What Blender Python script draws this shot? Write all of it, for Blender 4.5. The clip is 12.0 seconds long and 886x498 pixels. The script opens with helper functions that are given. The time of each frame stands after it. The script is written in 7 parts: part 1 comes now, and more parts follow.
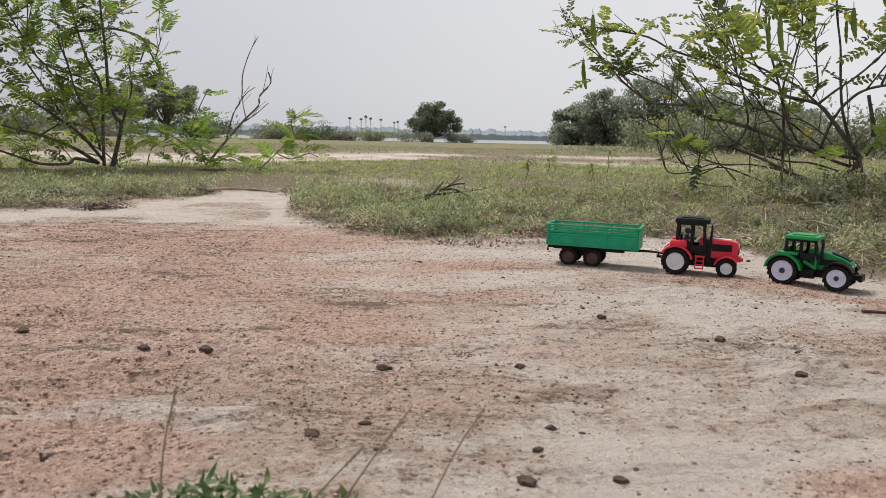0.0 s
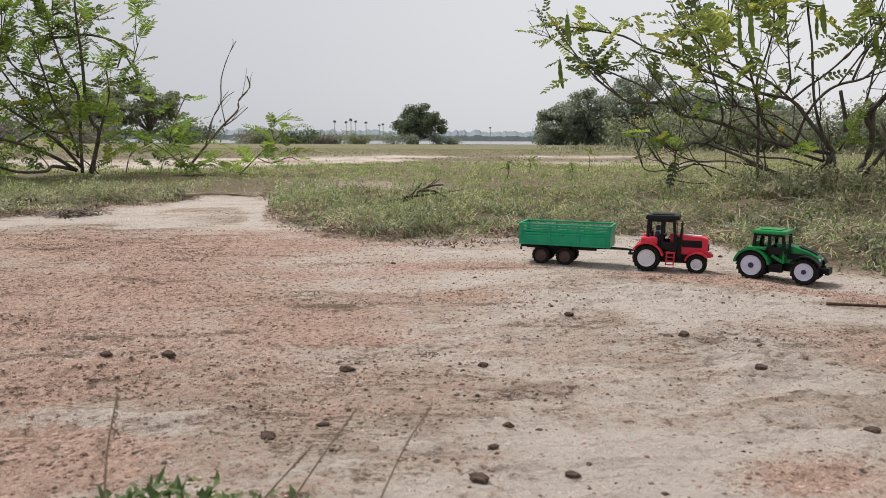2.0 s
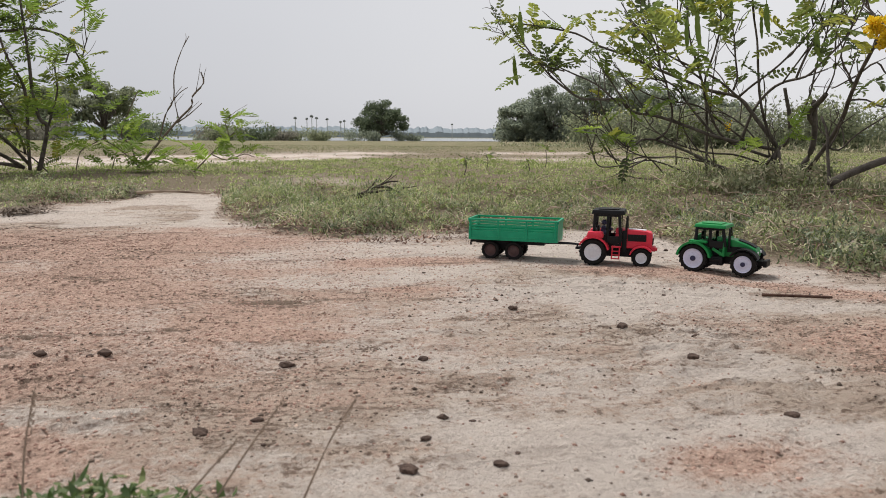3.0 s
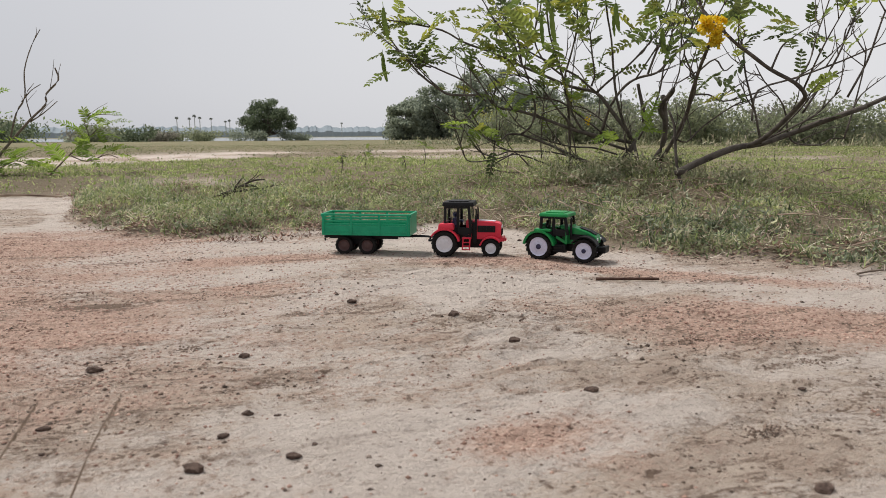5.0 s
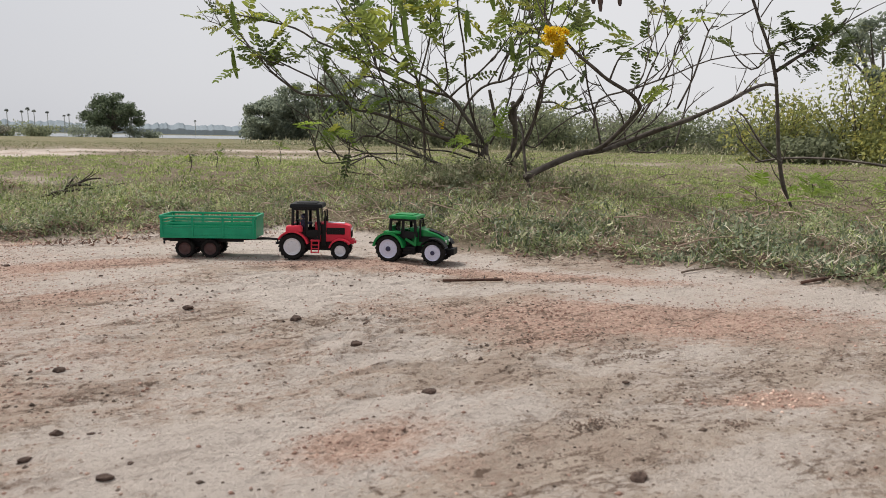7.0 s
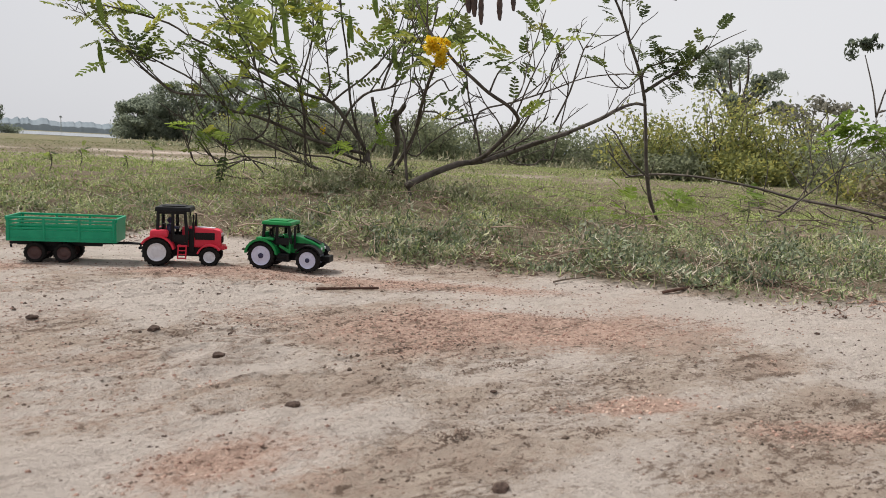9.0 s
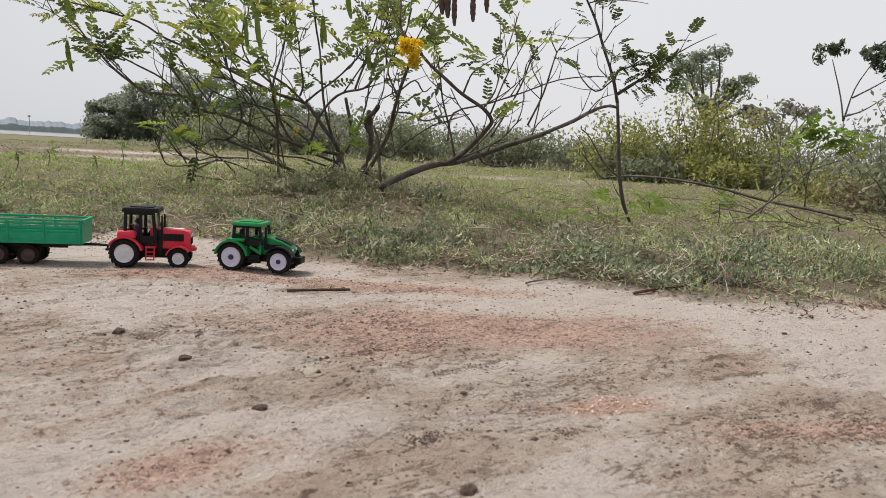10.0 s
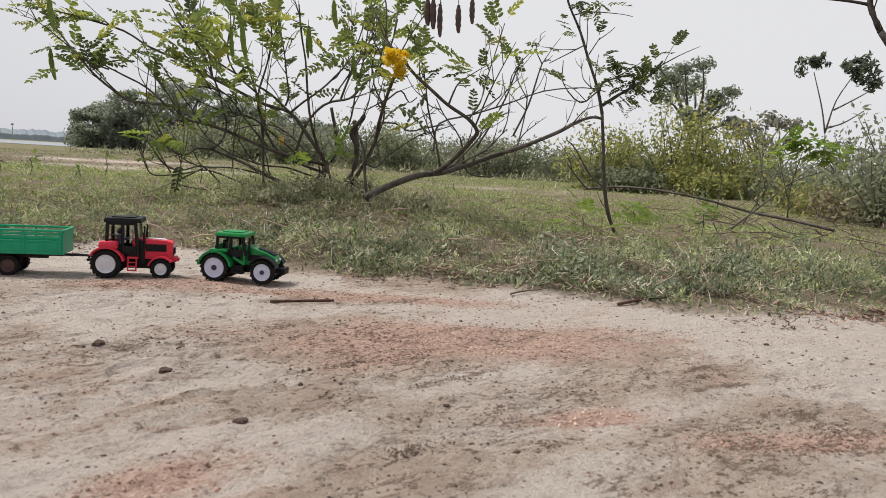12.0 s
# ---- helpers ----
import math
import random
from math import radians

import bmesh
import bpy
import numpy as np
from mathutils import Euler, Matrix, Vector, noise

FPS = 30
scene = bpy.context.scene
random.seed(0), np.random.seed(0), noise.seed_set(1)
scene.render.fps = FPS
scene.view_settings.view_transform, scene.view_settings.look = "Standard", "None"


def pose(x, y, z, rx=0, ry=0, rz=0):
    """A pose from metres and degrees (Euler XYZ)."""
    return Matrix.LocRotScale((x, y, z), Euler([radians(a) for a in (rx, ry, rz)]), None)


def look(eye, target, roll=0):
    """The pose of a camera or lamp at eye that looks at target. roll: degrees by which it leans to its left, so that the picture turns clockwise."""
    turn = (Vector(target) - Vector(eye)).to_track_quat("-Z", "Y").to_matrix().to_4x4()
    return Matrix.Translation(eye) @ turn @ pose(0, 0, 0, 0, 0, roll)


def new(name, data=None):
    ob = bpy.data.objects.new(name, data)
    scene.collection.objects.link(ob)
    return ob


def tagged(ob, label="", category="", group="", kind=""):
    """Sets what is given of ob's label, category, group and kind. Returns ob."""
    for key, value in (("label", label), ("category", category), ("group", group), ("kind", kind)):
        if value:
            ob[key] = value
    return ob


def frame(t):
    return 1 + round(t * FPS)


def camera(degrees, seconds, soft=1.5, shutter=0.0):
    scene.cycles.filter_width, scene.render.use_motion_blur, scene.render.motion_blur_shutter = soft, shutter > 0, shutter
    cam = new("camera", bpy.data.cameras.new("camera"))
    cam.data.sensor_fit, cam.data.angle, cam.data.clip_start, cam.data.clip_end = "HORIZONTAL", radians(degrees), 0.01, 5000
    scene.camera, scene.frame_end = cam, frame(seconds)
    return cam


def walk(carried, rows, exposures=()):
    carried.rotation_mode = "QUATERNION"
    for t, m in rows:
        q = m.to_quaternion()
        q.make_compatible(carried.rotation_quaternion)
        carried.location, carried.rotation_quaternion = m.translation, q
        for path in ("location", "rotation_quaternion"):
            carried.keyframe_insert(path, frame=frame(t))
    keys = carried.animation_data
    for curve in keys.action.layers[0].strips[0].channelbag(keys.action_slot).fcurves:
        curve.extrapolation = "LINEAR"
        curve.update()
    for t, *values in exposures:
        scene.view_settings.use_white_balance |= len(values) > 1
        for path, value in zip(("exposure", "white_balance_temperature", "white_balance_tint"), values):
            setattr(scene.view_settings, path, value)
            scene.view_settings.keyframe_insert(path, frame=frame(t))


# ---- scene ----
cam = camera(62.1, 12.0, soft=0.75)
cam.data.dof.use_dof, cam.data.dof.focus_distance, cam.data.dof.aperture_fstop = True, 1.7, 17.0
PATH = [
    (0, (-0.049, 0.032, 0.225), (0.075, 2.005, -0.073), 1.2),
    (0.5, (-0.044, 0.029, 0.226), (0.08, 2.003, -0.069), 1.2),
    (1, (-0.041, 0.029, 0.224), (0.082, 2.003, -0.07), 1.1),
    (1.5, (-0.034, 0.03, 0.223), (0.093, 2.004, -0.071), 1.1),
    (2, (-0.023, 0.028, 0.224), (0.135, 2.0, -0.069), 0.3),
    (2.5, (-0.014, 0.025, 0.224), (0.19, 1.992, -0.073), 0.2),
    (4.5, (0.058, 0.005, 0.216), (0.515, 1.928, -0.09), -0.1),
    (5, (0.073, 0.007, 0.215), (0.612, 1.908, -0.09), -0.3),
    (5.5, (0.085, 0.007, 0.214), (0.727, 1.875, -0.099), -0.7),
    (6, (0.09, 0.007, 0.211), (0.831, 1.837, -0.11), -0.4),
    (6.5, (0.092, 0.009, 0.211), (0.914, 1.805, -0.101), 0.5),
    (7, (0.096, 0.008, 0.214), (0.984, 1.775, -0.083), 1.0),
    (7.5, (0.102, 0.004, 0.216), (1.067, 1.735, -0.055), 1.4),
    (9.5, (0.117, 0.014, 0.212), (1.309, 1.598, -0.052), 3.2),
    (10, (0.12, 0.012, 0.212), (1.331, 1.583, -0.045), 3.2),
    (10.5, (0.121, 0.012, 0.213), (1.345, 1.574, -0.037), 3.4),
    (11, (0.122, 0.012, 0.214), (1.353, 1.569, -0.029), 3.4),
    (11.5, (0.124, 0.012, 0.215), (1.361, 1.566, -0.023), 3.4),
    (12, (0.123, 0.011, 0.214), (1.364, 1.563, -0.015), 3.4),
]
walk(cam, [(t, look(eye, target, roll)) for t, eye, target, roll in PATH], [(0, 0.0), (2.5, -0.01), (4.5, -0.04), (7, -0.03), (9.5, 0.0), (12, 0.0)])


# ---- light ----
world = bpy.data.worlds.new("world")
scene.world = world
world.use_nodes = True
wt = world.node_tree
wt.nodes.clear()
w_out = wt.nodes.new("ShaderNodeOutputWorld")
w_bg = wt.nodes.new("ShaderNodeBackground")
w_sky = wt.nodes.new("ShaderNodeTexSky")
w_sky.sky_type = "NISHITA"
w_sky.sun_disc = False
w_sky.sun_elevation, w_sky.sun_rotation = radians(56), radians(-38)
w_sky.air_density, w_sky.dust_density, w_sky.ozone_density = 1.0, 4.0, 1.0
# a thin white overcast lies over the sky and evens it out
w_hsv = wt.nodes.new("ShaderNodeHueSaturation")
w_hsv.inputs["Saturation"].default_value = 0.25
w_gain = wt.nodes.new("ShaderNodeMix")
w_gain.data_type = "RGBA"
w_gain.inputs["Factor"].default_value = 0.86
w_cloud = wt.nodes.new("ShaderNodeTexNoise")
w_cloud.inputs["Scale"].default_value = 1.3
w_cloud.inputs["Detail"].default_value = 4
# the cloud is thinner, and so brighter, towards one side
w_side = wt.nodes.new("ShaderNodeVectorMath")
w_side.operation = "DOT_PRODUCT"
w_side.inputs[1].default_value = (0.82, 0.45, 0.2)
w_dir = wt.nodes.new("ShaderNodeTexCoord")
wt.links.new(w_dir.outputs["Generated"], w_side.inputs[0])
w_map = wt.nodes.new("ShaderNodeMapRange")
w_map.inputs["From Min"].default_value, w_map.inputs["From Max"].default_value = 0.0, 1.0
wt.links.new(w_side.outputs["Value"], w_map.inputs["Value"])
w_sum = wt.nodes.new("ShaderNodeMath")
w_sum.operation = "MULTIPLY_ADD"
w_sum.inputs[1].default_value = 0.3
w_ramp = wt.nodes.new("ShaderNodeValToRGB")
w_ramp.color_ramp.elements[0].position, w_ramp.color_ramp.elements[1].position = 0.15, 1.1
w_ramp.color_ramp.elements[0].color = (5.3, 5.45, 5.95, 1)
w_ramp.color_ramp.elements[1].color = (8.4, 8.4, 8.65, 1)
wt.links.new(w_cloud.outputs["Fac"], w_sum.inputs[0])
wt.links.new(w_map.outputs["Result"], w_sum.inputs[2])
wt.links.new(w_sum.outputs[0], w_ramp.inputs["Fac"])
wt.links.new(w_sky.outputs["Color"], w_hsv.inputs["Color"])
wt.links.new(w_hsv.outputs["Color"], w_gain.inputs["A"])
wt.links.new(w_ramp.outputs["Color"], w_gain.inputs["B"])
wt.links.new(w_gain.outputs["Result"], w_bg.inputs["Color"])
w_bg.inputs["Strength"].default_value = 0.1
wt.links.new(w_bg.outputs["Background"], w_out.inputs["Surface"])

sun = new("sun", bpy.data.lights.new("sun", "SUN"))
sun.data.energy, sun.data.angle, sun.data.color = 4.2, radians(20), (1.0, 0.96, 0.925)
sun.matrix_world = look((-3.2, 4.2, 8), (0, 0, 0))
scene.view_settings.exposure = 0.0


# ---- materials ----
def nodes_of(name):
    m = bpy.data.materials.new(name)
    m.use_nodes = True
    t = m.node_tree
    b = t.nodes["Principled BSDF"]
    return m, t, b


def link(t, a, b):
    t.links.new(a, b)


def noise_node(t, scale, detail=4.0, rough=0.55, coord="Object", stretch=None):
    c = t.nodes.new("ShaderNodeTexCoord")
    n = t.nodes.new("ShaderNodeTexNoise")
    n.inputs["Scale"].default_value = scale
    n.inputs["Detail"].default_value = detail
    n.inputs["Roughness"].default_value = rough
    if stretch:
        mp = t.nodes.new("ShaderNodeMapping")
        mp.inputs["Scale"].default_value = stretch
        link(t, c.outputs[coord], mp.inputs["Vector"])
        link(t, mp.outputs["Vector"], n.inputs["Vector"])
    else:
        link(t, c.outputs[coord], n.inputs["Vector"])
    return n


def mix_node(t, fac, a, b):
    m = t.nodes.new("ShaderNodeMix")
    m.data_type = "RGBA"
    for v, s in ((fac, "Factor"), (a, "A"), (b, "B")):
        if isinstance(v, bpy.types.NodeSocket):
            link(t, v, m.inputs[s])
        elif s == "Factor":
            m.inputs[s].default_value = v
        else:
            m.inputs[s].default_value = (*v, 1)
    return m.outputs["Result"]


def ramp_node(t, src, lo, hi):
    r = t.nodes.new("ShaderNodeMapRange")
    r.inputs["From Min"].default_value, r.inputs["From Max"].default_value = lo, hi
    link(t, src, r.inputs["Value"])
    return r.outputs["Result"]


def bump_node(t, b, height, strength, distance):
    n = t.nodes.new("ShaderNodeBump")
    n.inputs["Strength"].default_value, n.inputs["Distance"].default_value = strength, distance
    link(t, height, n.inputs["Height"])
    link(t, n.outputs["Normal"], b.inputs["Normal"])


def plain(name, a, c, rough=0.5, scale=30, metal=0.0, bump=0.2, dist=0.002, spec=0.5, fine=220):
    """A surface whose colour wanders between a and c at two scales."""
    m, t, b = nodes_of(name)
    n1, n2 = noise_node(t, scale, 5), noise_node(t, fine, 3)
    col = mix_node(t, ramp_node(t, n1.outputs["Fac"], 0.35, 0.68), a, c)
    dark = tuple(v * 0.78 for v in c)
    col = mix_node(t, ramp_node(t, n2.outputs["Fac"], 0.55, 0.8), col, dark)
    link(t, col, b.inputs["Base Color"])
    b.inputs["Roughness"].default_value, b.inputs["Metallic"].default_value = rough, metal
    b.inputs["Specular IOR Level"].default_value = spec
    bump_node(t, b, n2.outputs["Fac"], bump, dist)
    return m


def leafy(name, colours, rough=0.6, glow=0.45, dead=None, island=True):
    """Leaves: each has its own hue, and lets part of the light through."""
    m, t, b = nodes_of(name)
    if island:
        g = t.nodes.new("ShaderNodeNewGeometry")
        src = g.outputs["Random Per Island"]
    else:
        g = t.nodes.new("ShaderNodeObjectInfo")
        own = t.nodes.new("ShaderNodeAttribute")
        own.attribute_name = "hue"
        both = t.nodes.new("ShaderNodeMath")
        both.operation = "ADD"
        link(t, g.outputs["Random"], both.inputs[0])
        link(t, own.outputs["Fac"], both.inputs[1])
        turn = t.nodes.new("ShaderNodeMath")
        turn.operation = "FRACT"
        link(t, both.outputs[0], turn.inputs[0])
        src = turn.outputs[0]
    r = t.nodes.new("ShaderNodeValToRGB")
    r.color_ramp.interpolation = "LINEAR"
    while len(r.color_ramp.elements) < len(colours):
        r.color_ramp.elements.new(0.5)
    for i, (e, c) in enumerate(zip(r.color_ramp.elements, colours)):
        e.position = i / max(1, len(colours) - 1)
        e.color = (*c, 1)
    link(t, src, r.inputs["Fac"])
    n = noise_node(t, 9, 3)
    col = mix_node(t, ramp_node(t, n.outputs["Fac"], 0.4, 0.75), r.outputs["Color"], tuple(v * 0.6 for v in colours[0]))
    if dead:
        # withered patches, and tufts of a deeper green that also stands for shaded hollows
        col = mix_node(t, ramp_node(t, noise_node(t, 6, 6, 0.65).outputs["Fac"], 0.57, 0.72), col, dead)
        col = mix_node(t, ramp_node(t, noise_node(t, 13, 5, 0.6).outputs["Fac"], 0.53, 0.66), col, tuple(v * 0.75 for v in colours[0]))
    link(t, col, b.inputs["Base Color"])
    b.inputs["Roughness"].default_value = rough
    b.inputs["Specular IOR Level"].default_value = 0.3
    tr = t.nodes.new("ShaderNodeBsdfTranslucent")
    link(t, col, tr.inputs["Color"])
    mx = t.nodes.new("ShaderNodeMixShader")
    mx.inputs["Fac"].default_value = glow
    link(t, b.outputs["BSDF"], mx.inputs[1])
    link(t, tr.outputs["BSDF"], mx.inputs[2])
    link(t, mx.outputs["Shader"], t.nodes["Material Output"].inputs["Surface"])
    return m


def soil_material():
    """Pale trodden sand, brown where it is loose, with reddish grit; under the grass it is full of litter, darkened for
    shade in the gaps.
    """
    m, t, b = nodes_of("soil")
    big, mid = noise_node(t, 1.7, 6, 0.6), noise_node(t, 17, 9, 0.7)
    fine, grain = noise_node(t, 150, 5, 0.75), noise_node(t, 480, 3, 0.7)
    scuff = noise_node(t, 5.5, 15, 0.75, stretch=(0.75, 1.35, 1))
    streak = noise_node(t, 7, 11, 0.7, stretch=(0.45, 2.2, 1))
    at = t.nodes.new("ShaderNodeAttribute")
    at.attribute_name = "cover"
    sep = t.nodes.new("ShaderNodeSeparateColor")
    link(t, at.outputs["Color"], sep.inputs["Color"])

    def summed(src, amount, by):
        k = t.nodes.new("ShaderNodeMath")
        k.operation = "MULTIPLY_ADD"
        link(t, by, k.inputs[0])
        k.inputs[1].default_value = amount
        link(t, src, k.inputs[2])
        return k.outputs[0]

    def broken(src, amount, lo, hi, by):
        """A mask with its border broken up by a finer noise."""
        return ramp_node(t, summed(src, amount, by), lo, hi)

    def both(a, b):
        k = t.nodes.new("ShaderNodeMath")
        k.operation = "MULTIPLY"
        link(t, a, k.inputs[0])
        link(t, b, k.inputs[1])
        return k.outputs[0]

    # smooth pale plates of trodden crust, and between them brown crumbling earth
    crumbly = broken(summed(at.outputs["Alpha"], 1.5, scuff.outputs["Fac"]), 0.45, 1.17, 1.36, fine.outputs["Fac"])
    red_zone = broken(summed(sep.outputs["Green"], 1.3, scuff.outputs["Fac"]), 0.9, 1.18, 1.55, fine.outputs["Fac"])
    worn = t.nodes.new("ShaderNodeMath")
    worn.operation = "MAXIMUM"
    link(t, crumbly, worn.inputs[0])
    link(t, red_zone, worn.inputs[1])
    rough_part = ramp_node(t, worn.outputs[0], -0.35, 0.8)
    sand = mix_node(t, ramp_node(t, mid.outputs["Fac"], 0.36, 0.66), (0.635, 0.56, 0.495), (0.56, 0.485, 0.42))
    sand = mix_node(t, ramp_node(t, big.outputs["Fac"], 0.40, 0.7), sand, (0.59, 0.51, 0.445))
    brown = mix_node(t, ramp_node(t, mid.outputs["Fac"], 0.4, 0.62), (0.52, 0.43, 0.35), (0.405, 0.32, 0.255))
    red = mix_node(t, ramp_node(t, fine.outputs["Fac"], 0.4, 0.62), (0.61, 0.435, 0.345), (0.42, 0.28, 0.215))
    col = mix_node(t, crumbly, sand, brown)
    col = mix_node(t, red_zone, col, red)
    col = mix_node(t, both(ramp_node(t, grain.outputs["Fac"], 0.57, 0.76), rough_part), col, (0.27, 0.20, 0.155))
    col = mix_node(t, both(ramp_node(t, fine.outputs["Fac"], 0.58, 0.70), rough_part), col, (0.26, 0.185, 0.14))
    col = mix_node(t, both(broken(streak.outputs["Fac"], 0.26, 0.70, 0.76, fine.outputs["Fac"]), rough_part), col, (0.20, 0.145, 0.11))
    crumb, small = noise_node(t, 60, 7, 0.7), noise_node(t, 170, 4, 0.6)
    col = mix_node(t, both(ramp_node(t, crumb.outputs["Fac"], 0.575, 0.63), rough_part), col, (0.17, 0.12, 0.09))
    col = mix_node(t, both(ramp_node(t, small.outputs["Fac"], 0.62, 0.67), rough_part), col, (0.15, 0.10, 0.075))
    # thin dark cracks where the crust has broken, their shadow lines painted in too
    edge = noise_node(t, 15, 9, 0.68, stretch=(0.5, 1.5, 1))
    off = t.nodes.new("ShaderNodeMath")
    off.operation = "SUBTRACT"
    off.inputs[1].default_value = 0.5
    link(t, edge.outputs["Fac"], off.inputs[0])
    size = t.nodes.new("ShaderNodeMath")
    size.operation = "ABSOLUTE"
    link(t, off.outputs[0], size.inputs[0])
    some = t.nodes.new("ShaderNodeMath")
    some.operation = "MULTIPLY"
    link(t, ramp_node(t, size.outputs[0], 0.022, 0.004), some.inputs[0])
    link(t, ramp_node(t, broken(at.outputs["Alpha"], 1.4, 0.95, 1.2, noise_node(t, 9, 5, 0.6).outputs["Fac"]), 0, 1), some.inputs[1])
    col = mix_node(t, some.outputs[0], col, (0.19, 0.135, 0.10))
    # brown litter, its dark tone also standing for shade between the blades
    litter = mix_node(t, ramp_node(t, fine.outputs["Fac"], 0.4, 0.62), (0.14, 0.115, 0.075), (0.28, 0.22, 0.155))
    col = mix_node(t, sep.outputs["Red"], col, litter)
    far = mix_node(t, ramp_node(t, big.outputs["Fac"], 0.4, 0.62), (0.15, 0.15, 0.075), (0.24, 0.20, 0.125))
    col = mix_node(t, sep.outputs["Blue"], col, far)
    link(t, col, b.inputs["Base Color"])
    b.inputs["Roughness"].default_value = 0.95
    b.inputs["Specular IOR Level"].default_value = 0.15
    low = t.nodes.new("ShaderNodeBump")
    low.inputs["Strength"].default_value, low.inputs["Distance"].default_value = 1.0, 0.035
    link(t, mid.outputs["Fac"], low.inputs["Height"])
    flake = noise_node(t, 26, 8, 0.62, stretch=(0.4, 1.5, 1))
    crust = t.nodes.new("ShaderNodeBump")
    crust.inputs["Strength"].default_value, crust.inputs["Distance"].default_value = 0.55, 0.006
    link(t, ramp_node(t, flake.outputs["Fac"], 0.50, 0.60), crust.inputs["Height"])
    link(t, low.outputs["Normal"], crust.inputs["Normal"])
    top = t.nodes.new("ShaderNodeBump")
    top.inputs["Strength"].default_value, top.inputs["Distance"].default_value = 0.7, 0.004
    link(t, fine.outputs["Fac"], top.inputs["Height"])
    link(t, crust.outputs["Normal"], top.inputs["Normal"])
    link(t, top.outputs["Normal"], b.inputs["Normal"])
    return m


SOIL = soil_material()
BARK = plain("bark", (0.068, 0.057, 0.049), (0.155, 0.133, 0.115), 0.85, 30, bump=0.6, dist=0.004, spec=0.2)
DARK_BARK = plain("dark_bark", (0.035, 0.028, 0.024), (0.085, 0.07, 0.058), 0.9, 40, bump=0.6, dist=0.004, spec=0.2)
DRY_WOOD = plain("dry_wood", (0.12, 0.09, 0.07), (0.22, 0.18, 0.14), 0.9, 40, bump=0.5, dist=0.003, spec=0.2)
STEM = plain("dry_stem", (0.20, 0.145, 0.11), (0.42, 0.33, 0.25), 0.85, 12, bump=0.2, spec=0.2, fine=60)
PEBBLE = plain("pebble", (0.05, 0.033, 0.026), (0.12, 0.082, 0.064), 0.9, 160, bump=0.9, dist=0.003, spec=0.2)
DEAD_LEAF = leafy("dead_leaf", ((0.13, 0.075, 0.055), (0.29, 0.175, 0.13), (0.50, 0.35, 0.265)), 0.85, 0.1)
STICK_BARK = plain("stick_bark", (0.055, 0.029, 0.021), (0.115, 0.065, 0.048), 0.85, 90, bump=0.8, dist=0.003, spec=0.2)
CLOD = plain("clod", (0.15, 0.11, 0.085), (0.26, 0.195, 0.155), 0.95, 90, bump=0.9, dist=0.004, spec=0.1)
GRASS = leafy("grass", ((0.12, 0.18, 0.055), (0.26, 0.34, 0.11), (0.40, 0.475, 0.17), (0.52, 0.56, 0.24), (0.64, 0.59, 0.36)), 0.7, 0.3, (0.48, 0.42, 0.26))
BINDWEED = leafy("bindweed", ((0.085, 0.11, 0.065), (0.165, 0.205, 0.12), (0.275, 0.32, 0.195), (0.43, 0.43, 0.30)), 0.6, 0.3)
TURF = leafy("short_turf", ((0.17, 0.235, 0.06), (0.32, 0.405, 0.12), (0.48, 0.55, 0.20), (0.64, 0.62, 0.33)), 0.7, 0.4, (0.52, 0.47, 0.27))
FIELD = leafy("field_grass", ((0.12, 0.145, 0.06), (0.20, 0.215, 0.09), (0.30, 0.28, 0.14), (0.42, 0.36, 0.23)), 0.8, 0.3)
HERB = leafy("creeping_herb", ((0.11, 0.145, 0.07), (0.235, 0.285, 0.135), (0.37, 0.42, 0.20), (0.50, 0.52, 0.29), (0.63, 0.55, 0.39)), 0.6, 0.35)
STRAW = leafy("straw", ((0.26, 0.175, 0.13), (0.50, 0.40, 0.30), (0.70, 0.61, 0.48), (0.76, 0.70, 0.58)), 0.8, 0.25)
CLUMP = leafy("clump", ((0.06, 0.105, 0.03), (0.11, 0.165, 0.05), (0.19, 0.22, 0.08)), 0.6, 0.35)
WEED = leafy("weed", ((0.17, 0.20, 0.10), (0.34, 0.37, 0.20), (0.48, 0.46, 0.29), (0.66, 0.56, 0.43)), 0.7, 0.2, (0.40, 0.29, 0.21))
LEAF = leafy("leaf", ((0.13, 0.18, 0.05), (0.21, 0.27, 0.07), (0.32, 0.36, 0.075), (0.42, 0.40, 0.07)), 0.5, 0.55, island=False)
LEAF_FRESH = leafy("leaf_fresh", ((0.18, 0.27, 0.05), (0.27, 0.39, 0.07), (0.37, 0.46, 0.09)), 0.5, 0.55, island=False)
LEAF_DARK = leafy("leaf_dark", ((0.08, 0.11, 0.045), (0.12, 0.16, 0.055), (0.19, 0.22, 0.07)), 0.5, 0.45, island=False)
POD = leafy("pod", ((0.22, 0.32, 0.06), (0.32, 0.42, 0.09)), 0.45, 0.3, island=False)
POD_DRY = plain("pod_dry", (0.045, 0.028, 0.024), (0.10, 0.055, 0.04), 0.6, 60)
PETAL = leafy("petal", ((0.78, 0.50, 0.02), (0.86, 0.64, 0.03), (0.92, 0.78, 0.10)), 0.5, 0.4)
# dark leaves lifted towards grey-green, with distance haze in the colour
HAZED_DARK = leafy("far_dark", ((0.11, 0.145, 0.085), (0.16, 0.20, 0.12), (0.22, 0.255, 0.155)), 0.8, 0.5)
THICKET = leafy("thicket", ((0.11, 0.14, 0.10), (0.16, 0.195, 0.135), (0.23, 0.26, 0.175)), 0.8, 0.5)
# the next three are paled and greyed: haze painted into the leaves
HAZED_THICKET = leafy("far_thicket", ((0.22, 0.26, 0.20), (0.31, 0.35, 0.265), (0.41, 0.44, 0.32)), 0.8, 0.6)
